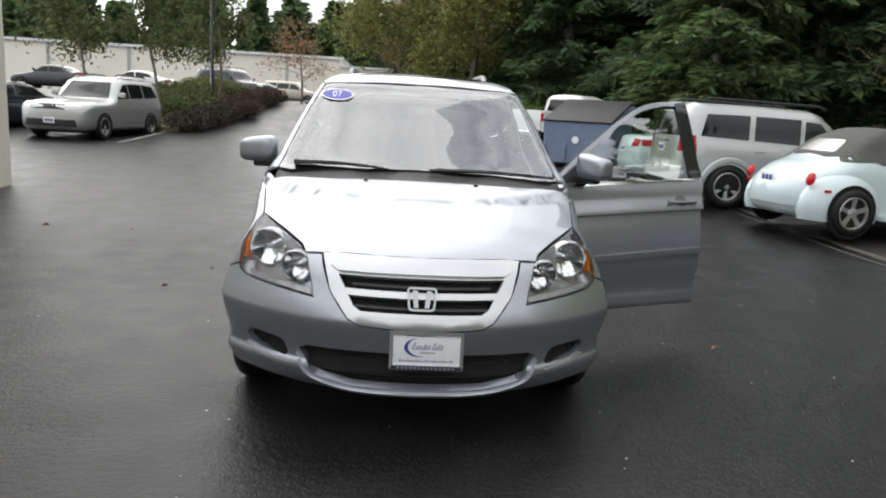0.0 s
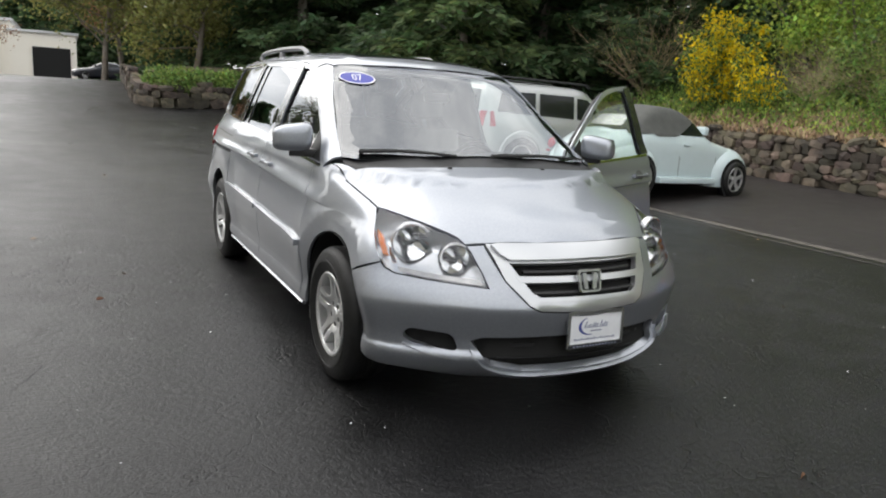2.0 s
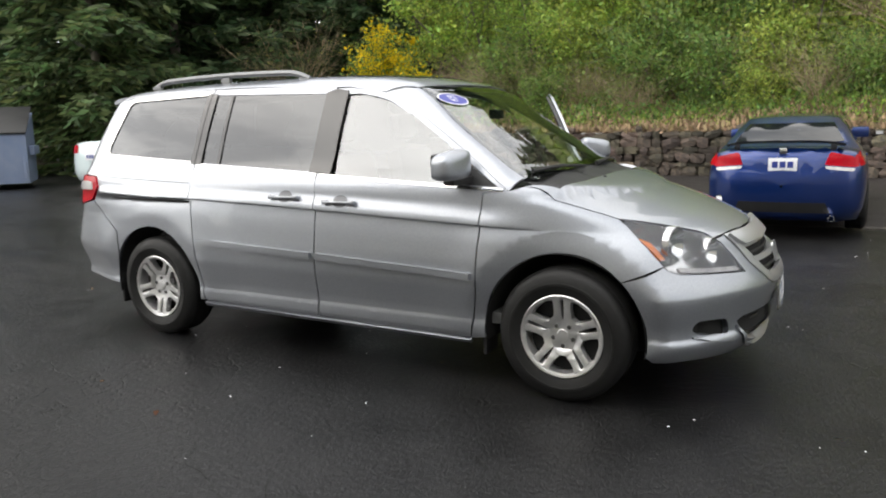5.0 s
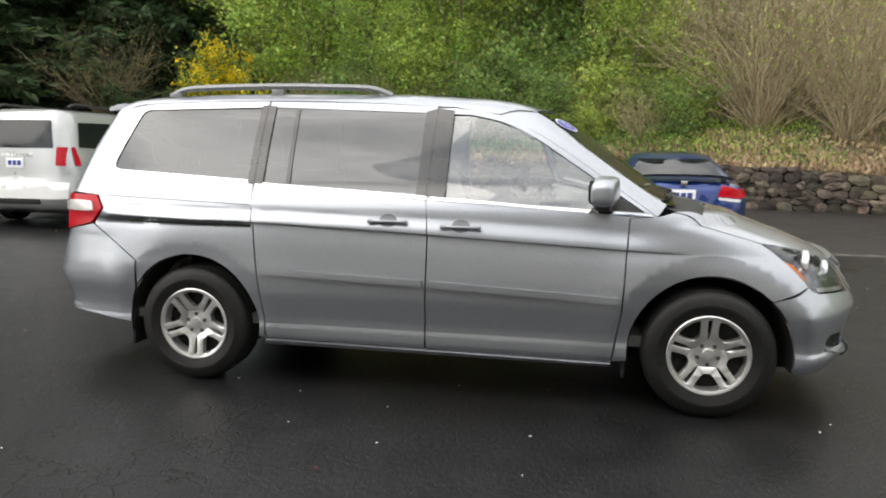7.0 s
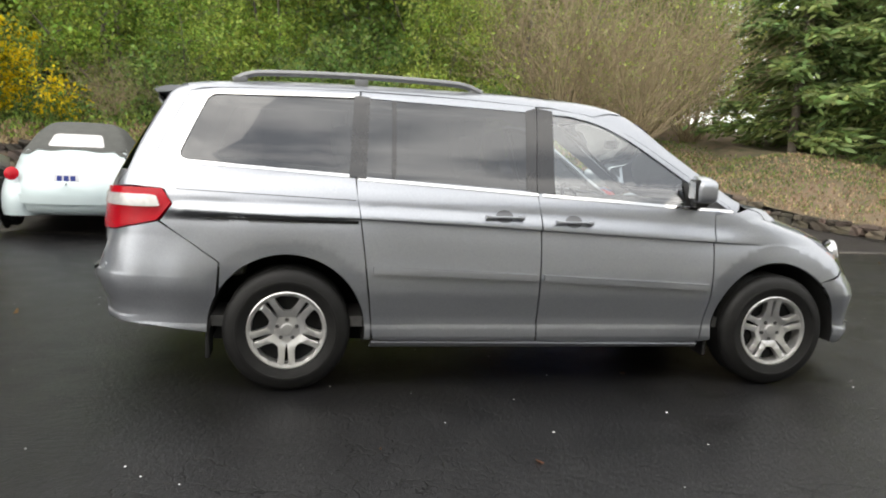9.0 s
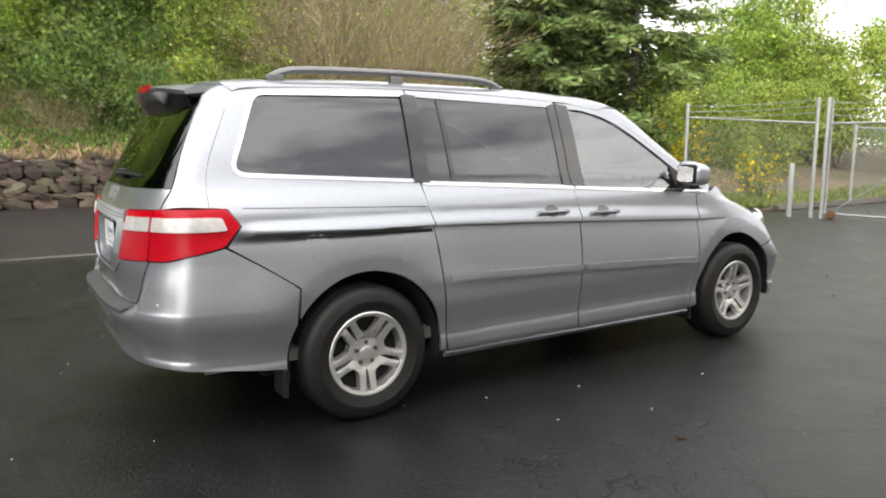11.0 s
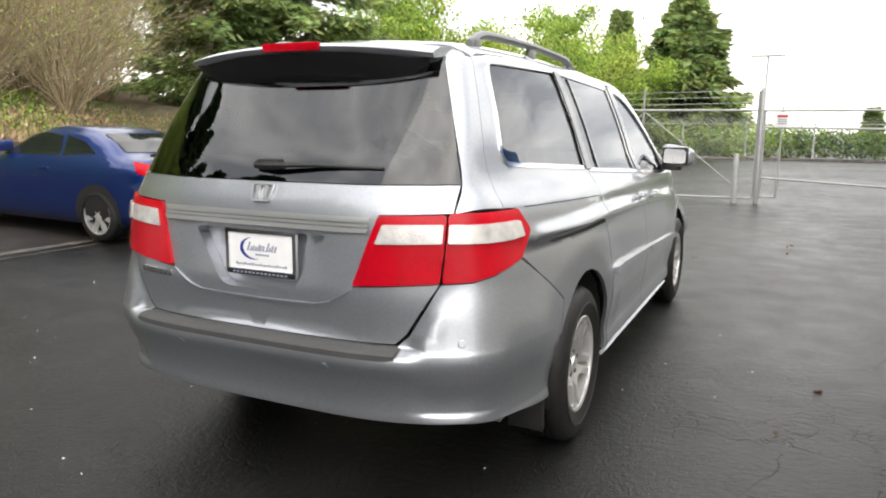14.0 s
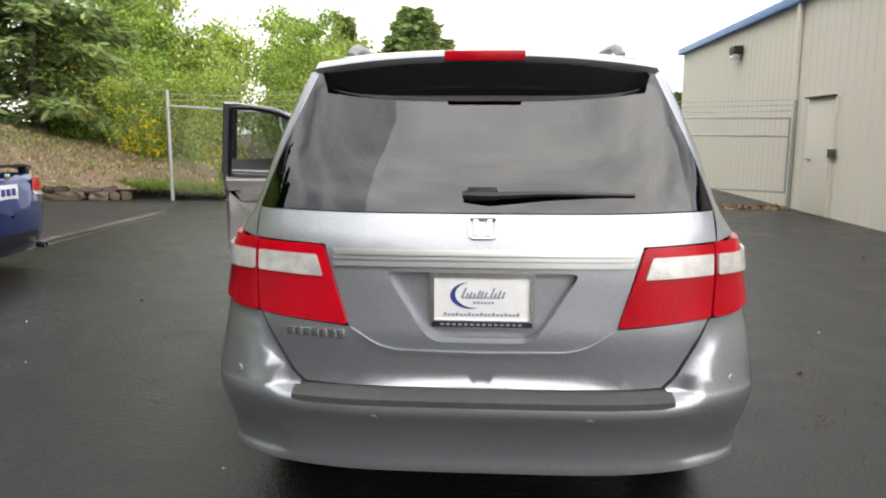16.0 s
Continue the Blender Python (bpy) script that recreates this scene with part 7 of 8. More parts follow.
# white-silver SUV beside the convertible
suv = boxy(4.74, 1.85, 1.80, -.95, -.25, .8, 1.06)
pf = parked("tall_suv", "pale silver SUV with dark windows and roof rack", "car", pose(6.98, 7.60, .11, 1.2, 0, 90), suv, M["pale_silver"], -1.7, 1.7, .8, (-1.45, 1.40), .905, .37, .235,
            [[(-.62, 1.14), (.10, 1.16), (.08, 1.58), (-.18, 1.56)], [(.18, 1.16), (1.0, 1.18), (.98, 1.60), (.16, 1.60)], [(1.10, 1.18), (1.95, 1.20), (1.85, 1.58), (1.08, 1.60)]],
            [[(-.62, 1.18), (.62, 1.18), (.56, 1.60), (-.56, 1.60)]], [[(-.68, 1.15), (.68, 1.15), (.56, 1.62), (-.56, 1.62)]], spokes=6, twin=False,
            tail=[("rear", [(.66, .92), (.80, .92), (.80, 1.20), (.67, 1.20)], "red"), ("side", [(2.02, .92), (2.13, .92), (2.11, 1.20), (2.03, 1.20)], "red")],
            plate_rear=(0, .88), seams=[thin(-.72, .4, -.70, 1.1), thin(.14, .4, .14, 1.14), thin(1.02, .6, 1.03, 1.16)], handles=[(-.02, 1.0), (.90, 1.0)], rails=(-.3, 1.9, .62, 1.86),
            trim=[("rear", [(-.85, .42), (.85, .42), (.85, .66), (-.85, .66)], "white", "rear_bumper"), ("rear", [(-.45, .34), (.45, .34), (.45, .42), (-.45, .42)], "black", "bumper_gap"), ("rear", [(-.3, 1.06), (.3, 1.06), (.3, 1.10), (-.3, 1.10)], "chrome", "tailgate_handle")])
for s in (-1, 1):
    for cy in (-1.45, 1.40):
        bm = bmesh.new()
        pts0, n = [], 16
        ringa = [[bm.verts.new((s * (.925 + dx), cy + rr * math.cos(t), .36 + rr * math.sin(t))) for rr, dx in ((.43, .0), (.44, .03), (.50, .025), (.53, -.02))] for t in np.linspace(-.25, math.pi + .25, n)]
        for q, r_ in zip(ringa, ringa[1:]):
            for j in range(3):
                bm.faces.new((q[j], q[j + 1], r_[j + 1], r_[j]))
        bmesh.ops.recalc_face_normals(bm, faces=bm.faces)
        part("arch_flare", bm, M["pale_silver"], pf)

# pale sedan on its far side
sedan_form = Shell(
    plan=table((-2.4, .74), (-1.9, .85), (0, .90), (1.8, .86), (2.4, .76)), lean=LEAN, top=table((-2.4, .66), (-2.1, .78), (-1.1, .96), (-.95, 1.0), (-.2, 1.38), (.3, 1.45), (.9, 1.40), (1.6, 1.10), (1.75, 1.07), (2.3, 1.03)),
    top_bow=table((-2.4, .2), (-.2, .15), (.3, 0), (1.6, -.1), (2.4, 0)), crown=table((-2, .04), (2, .05)), nose=table((.2, -2.2), (.4, -2.32), (.6, -2.32), (.85, -2.0)), nose_bow=table((.2, .32), (1, .32)),
    tail=table((.2, 2.2), (.4, 2.32), (.65, 2.32), (1.0, 2.26), (1.1, 2.2)), tail_bow=table((.2, .22), (1, .22)), tail_pow=3, soft=.035, floor=.18)
SEDAN_GLASS = [[(-.75, 1.02), (.20, 1.03), (.16, 1.34), (-.15, 1.31)], [(.28, 1.03), (1.25, 1.06), (.95, 1.26), (.24, 1.34)]]


def sedan(label, m, paint):
    return parked("sedan", label, "car", m, sedan_form, paint, -1.7, 1.7, .62, (-1.38, 1.38), .85, .315, .21, SEDAN_GLASS, [[(-.6, 1.12), (.6, 1.12), (.5, 1.34), (-.5, 1.34)]], [[(-.66, 1.03), (.66, 1.03), (.52, 1.34), (-.52, 1.34)]], spokes=7,
                  tail=[("rear", [(.42, .80), (.66, .80), (.68, .96), (.46, .96)], "red"), ("side", [(2.02, .82), (2.16, .82), (2.16, .95), (1.95, .96)], "red")], head=[("front", [(.42, .62), (.70, .64), (.70, .74), (.45, .72)], "clear_lens")], plate_rear=(0, .66),
                  seams=[thin(.24, .35, .25, 1.02)], handles=[(.1, .88), (1.05, .9)])


sedan("pale green-white sedan parked behind the SUV", pose(7.15, 10.35, .16, 1.5, 0, 90), M["pale_blue"])

# white pickup truck
def pickup(m):
    t = thing("pickup_truck", "white pickup truck with open bed, parked by the dumpster", "truck", m, "parked cars")
    w = .98
    cab = Shell(
        plan=table((-2.9, .86), (-2.5, .95), (-1.5, .98), (1.0, .98)), lean=table((.3, -.03), (.5, 0), (1.1, 0), (1.2, -.03), (1.75, -.2), (1.9, -.32)), top=table((-2.9, .95), (-2.6, 1.08), (-1.35, 1.17), (-1.25, 1.20), (-.62, 1.83), (-.3, 1.90), (.6, 1.90), (.85, 1.86)),
        top_bow=table((-2.9, .1), (-1, .12), (-.3, 0), (1, 0)), crown=table((-3, .03), (1, .06)), nose=table((.3, -2.75), (.5, -2.85), (.95, -2.82), (1.1, -2.6)), nose_bow=table((.2, .18), (1.2, .2)), tail=table((.3, .80), (1.2, .80), (1.9, .68)), tail_bow=table((.3, .05), (2, .08)), soft=.035, floor=.4)
    skin(cab, -2.2, .3, 1.0, "cab", M["white"], t)
    for s in (-1, 1):
        lay(cab, "side_window", [(-.90, 1.24), (-.02, 1.24), (-.04, 1.70), (-.52, 1.68)], "side", M["far_glass"], t, s)
        lay(cab, "side_window", [(.06, 1.24), (.60, 1.24), (.55, 1.70), (.04, 1.70)], "side", M["far_glass"], t, s)
        lay(cab, "door_seam", thin(.02, .5, .02, 1.24), "side", M["void"], t, s, .003, .3, 0)
        part("bed_side", box(s * w - .05, s * w + .05, .82, 2.85, .62, 1.30, .03), M["white"], t)
        part("tail_light", box(s * .96 - .05, s * .96 + .07, 2.80, 2.87, .95, 1.22, .015), M["red"], t)
        for cy in (-1.75, 1.85):
            wheel(s * .95, cy, s, t, .40, .26, .23, 6, twin=False, dark=True)
            bm = lathe([(0, 0), (.47, 0), (.475, -.02)], 26)
            bmesh.ops.transform(bm, matrix=Matrix.Translation((s * (w + .052 if cy > 0 else w + .004), cy, .42)) @ Matrix.Diagonal((s, 1, 1, 1)), verts=bm.verts)
            part("wheel_arch", bm, M["void"], t)
    lay(cab, "rear_window", [(-.66, 1.26), (.66, 1.26), (.58, 1.72), (-.58, 1.72)], "rear", M["far_glass"], t)
    part("bed_floor", box(-.95, .95, .8, 2.8, .60, .72), M["void"], t)
    part("tailgate", box(-.92, .92, 2.80, 2.87, .68, 1.30, .02), M["white"], t)
    part("rear_bumper", box(-.98, .98, 2.84, 3.02, .48, .66, .03), M["chrome"], t)
    part("number_plate", box(-.15, .15, 3.02, 3.03, .50, .64, .002), M["plate"], t)
    part("chassis", box(-.7, .7, -2.5, 2.8, .35, .62), M["void"], t)
    return t


pickup(pose(6.05, 20.0, .43, 0, 0, 180 - 52))

# dumpster with open lid
d = thing("dumpster", "blue-grey steel dumpster with black lid", "dumpster", pose(5.15, 14.6, .21, 0, 0, -38))
bm = bmesh.new()
vs = [bm.verts.new(q) for q in ((-.95, -.75, .12), (.95, -.75, .12), (.95, .75, .12), (-.95, .75, .12), (-.98, -.85, 1.22), (.98, -.85, 1.22), (.98, .80, 1.72), (-.98, .80, 1.72))]
for f in ((0, 1, 2, 3), (0, 1, 5, 4), (1, 2, 6, 5), (2, 3, 7, 6), (3, 0, 4, 7)):
    bm.faces.new([vs[i] for i in f])
bmesh.ops.recalc_face_normals(bm, faces=bm.faces)
bmesh.ops.solidify(bm, geom=list(bm.faces), thickness=.04)
part("bin", bm, M["dumpster"], d, smooth=False)
bm = box(-1.0, 1.0, -.02, .02, 0, 1.62, .01, pose(0, -.90, 1.24, -68, 0, 0))
part("lid", bm, M["black"], d, "black plastic lid")
for x in (-.9, -.3, .3, .9):
    part("rib", box(x - .03, x + .03, -.86, -.80, .15, 1.18, .008, pose(0, 0, 0, -4, 0, 0)), M["dumpster"], d)
for s in (-1, 1):
    part("fork_pocket", box(s * .98, s * 1.08, -.5, .5, .75, .95, .01) if s > 0 else box(-1.08, -.98, -.5, .5, .75, .95, .01), M["dumpster"], d)
bm = lathe([(0, .004), (.10, .004), (.10, 0)], 20)
bmesh.ops.transform(bm, matrix=Matrix.Translation((0, -.835, .75)) @ Matrix.Rotation(radians(-90), 4, "Z"), verts=bm.verts)
part("decal", bm, M["ink_white"], d, "round white decal")

# silver SUV by the planting island, further cars on the upper lot
mdx = boxy(4.79, 1.95, 1.75, -.85, -.15, .8, 1.02)


def silver_suv(label, m, paint, name="compact_suv"):
    return parked(name, label, "car", m, mdx, paint, -1.8, 1.8, .8, (-1.40, 1.32), .955, .36, .23,
                  [[(-.55, 1.12), (.15, 1.14), (.12, 1.53), (-.10, 1.50)], [(.22, 1.14), (1.0, 1.16), (.98, 1.55), (.20, 1.54)], [(1.10, 1.16), (1.95, 1.20), (1.70, 1.52), (1.08, 1.55)]],
                  [[(-.66, 1.14), (.66, 1.14), (.56, 1.55), (-.56, 1.55)]], [[(-.72, 1.12), (.72, 1.12), (.58, 1.57), (-.58, 1.57)]], spokes=5,
                  head=[("front", [(.50, .76), (.82, .80), (.80, .94), (.52, .92)], "clear_lens")], tail=[("rear", [(.66, .86), (.84, .86), (.84, 1.14), (.68, 1.14)], "red")], plate_front=(0, .42), rails=(-.1, 1.7, .62, 1.80), handles=[(.02, .98), (.88, .98)],
                  trim=[("front", [(-.42, .78), (.42, .78), (.36, .92), (-.36, .92)], "gloss_black", "grille"), ("front", [(-.7, .34), (.7, .34), (.66, .52), (-.66, .52)], "black", "lower_grille")])


silver_suv("silver SUV parked beside the planting island", pose(-9.0, 16.6, .22, 0, 0, -7), M["pale_silver"])
silver_suv("dark SUV parked at the island's far end", pose(-9.6, 37.5, 1.5, 0, 0, 62), M["dark_paint"])
sedan("dark sedan standing beside the workshop building", pose(-12.6, 17.6, .24, 0, 0, -20), M["dark_paint"])
tanvan = boxy(4.95, 1.95, 1.75, -1.25, -.45, .8, 1.0)
parked("minivan_far", "tan minivan parked on the upper lot", "minivan", pose(-9.0, 56.0, 1.5, 0, 0, 80), tanvan, M["tan"], -1.8, 1.8, .8, (-1.5, 1.5), .955, .33, .21,
       [[(-.95, 1.06), (.05, 1.10), (.02, 1.52), (-.45, 1.48)], [(.12, 1.10), (1.1, 1.14), (1.08, 1.54), (.10, 1.54)], [(1.18, 1.14), (2.1, 1.18), (1.9, 1.52), (1.16, 1.55)]], [[(-.66, 1.14), (.66, 1.14), (.56, 1.55), (-.56, 1.55)]])
for x, y, a, k, lab in ((-21, 40, -95, "dark_paint", "dark red sedan on the upper lot"), (-16.5, 41, -88, "white", "white sedan on the upper lot"), (-12.6, 42, -80, "dark_paint", "dark sedan on the upper lot"), (3.8, 52, -85, "tan", "pale sedan on the upper lot"), (0.5, 60, -85, "dark_paint", "dark sedan at the lot's edge")):
    sedan(lab, pose(x, y, 1.5, 0, 0, a), M[k])


# ---------------------------------------------------------------- planting islands and the far lot
def mound(name, pts, h, label, mat="soil"):
    c = np.mean(np.array(pts), axis=0)
    bm = bmesh.new()
    rings = []
    loop = rounded(pts, 1.2, 5)
    for k, z in ((1.0, -.05), (1.0, .14), (.93, .16), (.75, h * .7), (.4, h), (.1, h * 1.05)):
        rings.append([bm.verts.new((c[0] + (x - c[0]) * k, c[1] + (y - c[1]) * k, gz(c[0] + (x - c[0]) * k, c[1] + (y - c[1]) * k) + z)) for x, y in loop])
    for q, s in zip(rings, rings[1:]):
        for j in range(len(loop)):
            bm.faces.new((q[j], q[(j + 1) % len(loop)], s[(j + 1) % len(loop)], s[j]))
    bm.faces.new(rings[-1])
    bmesh.ops.recalc_face_normals(bm, faces=bm.faces)
    ob = part(name, bm, M[mat])
    return tagged(ob, label, kind="structure")


ISLE_L = [(-7.3, 18.2), (-6.0, 25.0), (-6.2, 33.0), (-9.5, 33.0), (-10.5, 22.5), (-10.0, 20.0)]
ISLE_R = [(.2, 22.6), (6.0, 23.5), (9.0, 30.0), (4.5, 36.0), (.5, 33.0)]
mound("island_west", ISLE_L, .55, "planted kerbed island of dark soil")
mound("island_east", ISLE_R, .9, "planted island edged with dark rocks")


def hedge_stuff(name, label, pts, size, mat, n):
    ob = leaves(name, pts, size, mat)
    return tagged(ob, label, "shrub", kind="stuff")


def blob_points(cx, cy, cz, rx, ry, rz, n):
    u = unit(n) * (rng.random((n, 1)) ** .35)
    return np.array((cx, cy, cz)) + u * np.array((rx, ry, rz))


pts = np.concatenate([blob_points(-8.6 + rng.normal(0, .5), 20.6 + i * 1.0, gz(-8, 20.6 + i) + .55, 1.2, .9, .5, 1500) for i in range(11)])
hedge_stuff("island_shrubs", "low green shrubs on the island", pts, .09, M["olive"], 0)
pts = np.concatenate([blob_points(-7.0 + rng.normal(0, .25) + i * .06, 19.2 + i * .9, gz(-7, 19.2 + i) + .30, .75, .7, .38, 1000) for i in range(14)])
hedge_stuff("rust_groundcover", "low rust-brown groundcover along the island edge", pts, .08, M["dark_rust"], 0)
pts = np.concatenate([blob_points(.9 + i * .55, 23.4 + rng.normal(0, .4) + i * .1, gz(1, 24) + .75, .7, .7, .55, 900) for i in range(9)])
hedge_stuff("east_shrubs", "dark shrubs on the rock-edged island", pts, .09, M["leaf_deep"], 0)
for x, y, h, sp, mat, lab in ((-11.6, 22.5, 5.6, 1.9, "olive", "young dark-leaved tree on the island"), (-9.4, 23.5, 5.9, 1.7, "olive", "young green tree on the island"), (-7.6, 25.2, 6.2, 1.9, "olive", "young olive-green tree on the island")):
    broadleaf("island_tree", lab, (x, y, gz(x, y) + .2), h, sp, M[mat], 3600, .11, .07, .32, "island trees", limbs=18)
broadleaf("blossom_tree", "small tree in pale rusty spring leaf", (-6.4, 41.5, 1.5), 4.6, 2.3, M["rust_leaf"], 1500, .09, .09, .35)
broadleaf("roadside_tree", "broad tree in fresh yellow-green leaf", (3.0, 29.0, 1.6), 9.5, 3.6, M["leaf_gold"], 15000, .13, .16, .18, limbs=30)
broadleaf("roadside_tree", "broad tree in yellow-green spring leaf", (-.4, 36.0, 1.6), 9.0, 4.0, M["leaf_gold"], 12000, .13, .16, .18, limbs=28)
broadleaf("roadside_tree", "tall tree in thin reddish spring leaf", (.8, 40.0, 1.5), 11.0, 3.6, M["rust_leaf"], 5000, .12, .16, .22, limbs=26)
lp = thing("street_lamp", "dark lamp post with one arm on the island", "street lamp", Matrix.Translation((-7.55, 24.0, .9)))
part("pole", tube([(0, 0, 0), (0, 0, 7.2)], .07, 10, .05), M["dark_paint"], lp)
part("lamp_head", box(-.12, .62, -.14, .14, 7.1, 7.26, .03), M["dark_paint"], lp)

far = thing("warehouse", "long cream warehouse with flat roof", "building")
part("wall", box(-62, -6.5, 72, 92, 1.0, 6.2), M["siding"], far)
part("roof", box(-62.3, -6.2, 71.7, 92.3, 6.2, 6.45), M["satin"], far)
part("side_block", box(-6.5, -1.2, 70, 92, 1.0, 5.3), M["siding"], far)
part("block_roof", box(-6.6, -1.0, 69.8, 92, 5.3, 5.5), M["satin"], far)
part("garage_opening", box(-4.7, -1.7, 69.9, 70.2, 1.5, 4.1), M["void"], far)
for x in (-52, -44, -36, -28, -20, -12):
    part("pilaster", box(x - .15, x + .15, 71.85, 72, 1.5, 6.2), M["galv"], far)

# ---------------------------------------------------------------- woods
for i in range(70):
    x = -68 + i * 1.25 + rng.normal(0, 1)
    y = 112 + rng.normal(0, 8)
    h = rng.uniform(12.5, 18.0)
    if i < 6:
        t0 = conifer("far_conifer", "distant dark conifer on the ridge", (x, y, 1.5), h, 3.6, 3600, .42, .02, "distant conifers")
        protos = (protos if i else []) + [t0]
    else:
        copy_thing(protos[i % 6], Matrix.Translation((x, y, 1.5)) @ Matrix.Rotation(rng.uniform(0, 6.28), 4, "Z") @ Matrix.Diagonal((1, 1, rng.uniform(.8, 1.15), 1)))

big = []
for i, (x, y, h) in enumerate(((12.6, 16.5, 13.0), (10.2, 20.5, 15.0), (7.2, 27.0, 16.0))):
    big.append(conifer("dark_conifer", "tall dark conifer behind the parked cars", (x, y, float(bank_z(x, y)) * .6 if x > 11 else gz(x, y)), h, 3.4, 42000, .13, .02, "dark conifers"))
conifer("cedar", "feathery mid-green cedar behind the parked cars", (9.0, 15.6, gz(9, 15.6)), 10.0, 3.0, 34000, .12, .02, mat=M["cedar"])
for i, (x, y, k, s) in enumerate(((15.2, 14.5, 1, .95), (14.0, 20.0, 2, 1.1), (10.8, 25.5, 0, 1.2), (8.0, 32.0, 1, 1.2), (17.5, 18.0, 0, 1.1), (12.5, 30.0, 2, 1.15), (5.0, 38.0, 0, 1.3), (20.5, 24.0, 1, 1.2), (11.0, 38.0, 1, 1.3), (16.5, 11.8, 2, .7))):
    copy_thing(big[k], Matrix.Translation((x, y, 1.0)) @ Matrix.Rotation(rng.uniform(0, 6.28), 4, "Z") @ Matrix.Diagonal((s, s, s, 1)))


for x, y, k, sc in ((25.5, 15.0, 0, 1.25), (27.0, 9.5, 1, 1.35), (25.0, 4.5, 2, 1.2), (28.0, 1.0, 0, 1.5), (26.0, -3.5, 1, 1.25), (28.5, -8.0, 2, 1.3), (30.0, 12.5, 2, 1.4), (32.0, 5.5, 1, 1.5), (32.0, -3.0, 0, 1.55), (31.0, -12.5, 1, 1.3), (27.0, 20.0, 1, 1.3)):
    copy_thing(big[k], Matrix.Translation((x, y, 3.5)) @ Matrix.Rotation(rng.uniform(0, 6.28), 4, "Z") @ Matrix.Diagonal((sc, sc, sc, 1)))


def bz(x, y):
    return float(bank_z(x, y))


# fresh green young trees on the bank, several stems each
proto = [broadleaf("alder_sapling", "young alder in bright fresh leaf on the bank", (15.5, 6.5, bz(15.5, 6.5)), 6.4, 1.9, M["leaf"], 11000, .085, .05, .08, "alder saplings", stems=3, limbs=14),
         broadleaf("alder_sapling", "young alder in bright fresh leaf on the bank", (16.2, 2.8, bz(16.2, 2.8)), 6.8, 2.0, M["leaf_lime"], 11000, .085, .05, .08, "alder saplings", stems=3, limbs=14),
         broadleaf("alder_sapling", "young alder with deeper green leaf on the bank", (16.8, -.4, bz(16.8, -.4)), 6.0, 1.9, M["leaf_deep"], 9000, .085, .05, .08, "alder saplings", stems=3, limbs=14)]
for x, y, k, s in ((17.2, 9.2, 1, 1.1), (18.5, 5.0, 0, 1.2), (19.5, 1.0, 1, 1.25), (18.4, -2.6, 0, 1.1), (20.5, 8.5, 2, 1.3), (21.5, 3.0, 0, 1.35), (22.5, -3.0, 1, 1.3), (23.0, 12.5, 0, 1.3), (24.5, 6.0, 2, 1.4), (25.5, -.5, 0, 1.4), (15.0, -1.6, 1, .62), (14.3, 4.4, 0, .6)):
    copy_thing(proto[k], Matrix.Translation((x, y, bz(x, y))) @ Matrix.Rotation(rng.uniform(0, 6.28), 4, "Z") @ Matrix.Diagonal((s, s, s * rng.uniform(.9, 1.1), 1)))
for x, y, k, s in ((29, -16, 0, 1.6), (31, -12, 2, 1.7), (28, -8, 1, 1.6), (32, -5, 2, 1.7), (30, 1, 0, 1.6), (33, 6, 1, 1.7), (29, 11, 2, 1.6), (27, -12.5, 1, 1.4), (34, -18, 2, 1.8), (26, -19, 0, 1.5), (25.5, -4.5, 2, 1.3), (24.5, -13.5, 2, 1.3)):
    copy_thing(proto[k], Matrix.Translation((x, y, bz(x, y))) @ Matrix.Rotation(rng.uniform(0, 6.28), 4, "Z") @ Matrix.Diagonal((s, s, s * rng.uniform(.9, 1.1), 1)))
# low leafy shrubs
low = [broadleaf("leafy_shrub", "leafy green shrub on the bank", (13.6, 2.2, bz(13.6, 2.2)), 2.0, 1.0, M["leaf_deep"], 3800, .07, .02, .05, "bank shrubs", stems=5, category="shrub", limbs=6),
       broadleaf("leafy_shrub", "pale green shrub on the bank", (14.2, -1.2, bz(14.2, -1.2)), 2.3, 1.1, M["leaf_lime"], 3800, .065, .02, .05, "bank shrubs", stems=5, category="shrub", limbs=6)]
for x, y, k, s in ((13.2, 5.2, 0, 1.0), (14.6, 3.6, 1, 1.15), (13.4, .2, 0, .9), (14.8, .9, 0, 1.2), (13.3, -2.6, 0, .8), (15.0, -3.4, 1, 1.0), (12.7, 3.6, 0, .6), (12.8, -.9, 1, .55)):
    copy_thing(low[k], Matrix.Translation((x, y, bz(x, y))) @ Matrix.Rotation(rng.uniform(0, 6.28), 4, "Z") @ Matrix.Diagonal((s, s, s, 1)))
# yellow broom in flower
def broom(x, y, z, h, n, flowers, label):
    t = thing("broom_bush", label, "shrub", Matrix.Translation((x, y, z)), "broom bushes")
    lines, tips = [], []
    for i in range(n):
        a, q = rng.uniform(0, 2 * math.pi), rng.random() ** .6
        w = np.array((math.cos(a) * q * .55, math.sin(a) * q * .55, 1.0))
        li = limb((*rng.normal(0, .15, 2), -.05), w / np.linalg.norm(w), h * rng.uniform(.6, 1.1), .07, 8)
        lines.append((li, .012, .004))
        tips.append(li[3:])
    tagged(tubes("stem_fan", lines, M["leaf_deep"], t, 3), kind="stuff")
    c = np.concatenate(tips)
    k = rng.choice(len(c), flowers, p=(lambda w: w / w.sum())(rng.gamma(.5, 1, len(c))))
    leaves("blossom", c[k] + rng.normal(0, .09, (flowers, 3)), .06, M["broom"], t)
    k = rng.integers(0, len(c), flowers)
    leaves("foliage", c[k] + rng.normal(0, .11, (flowers, 3)), .05, M["leaf_deep"], t)


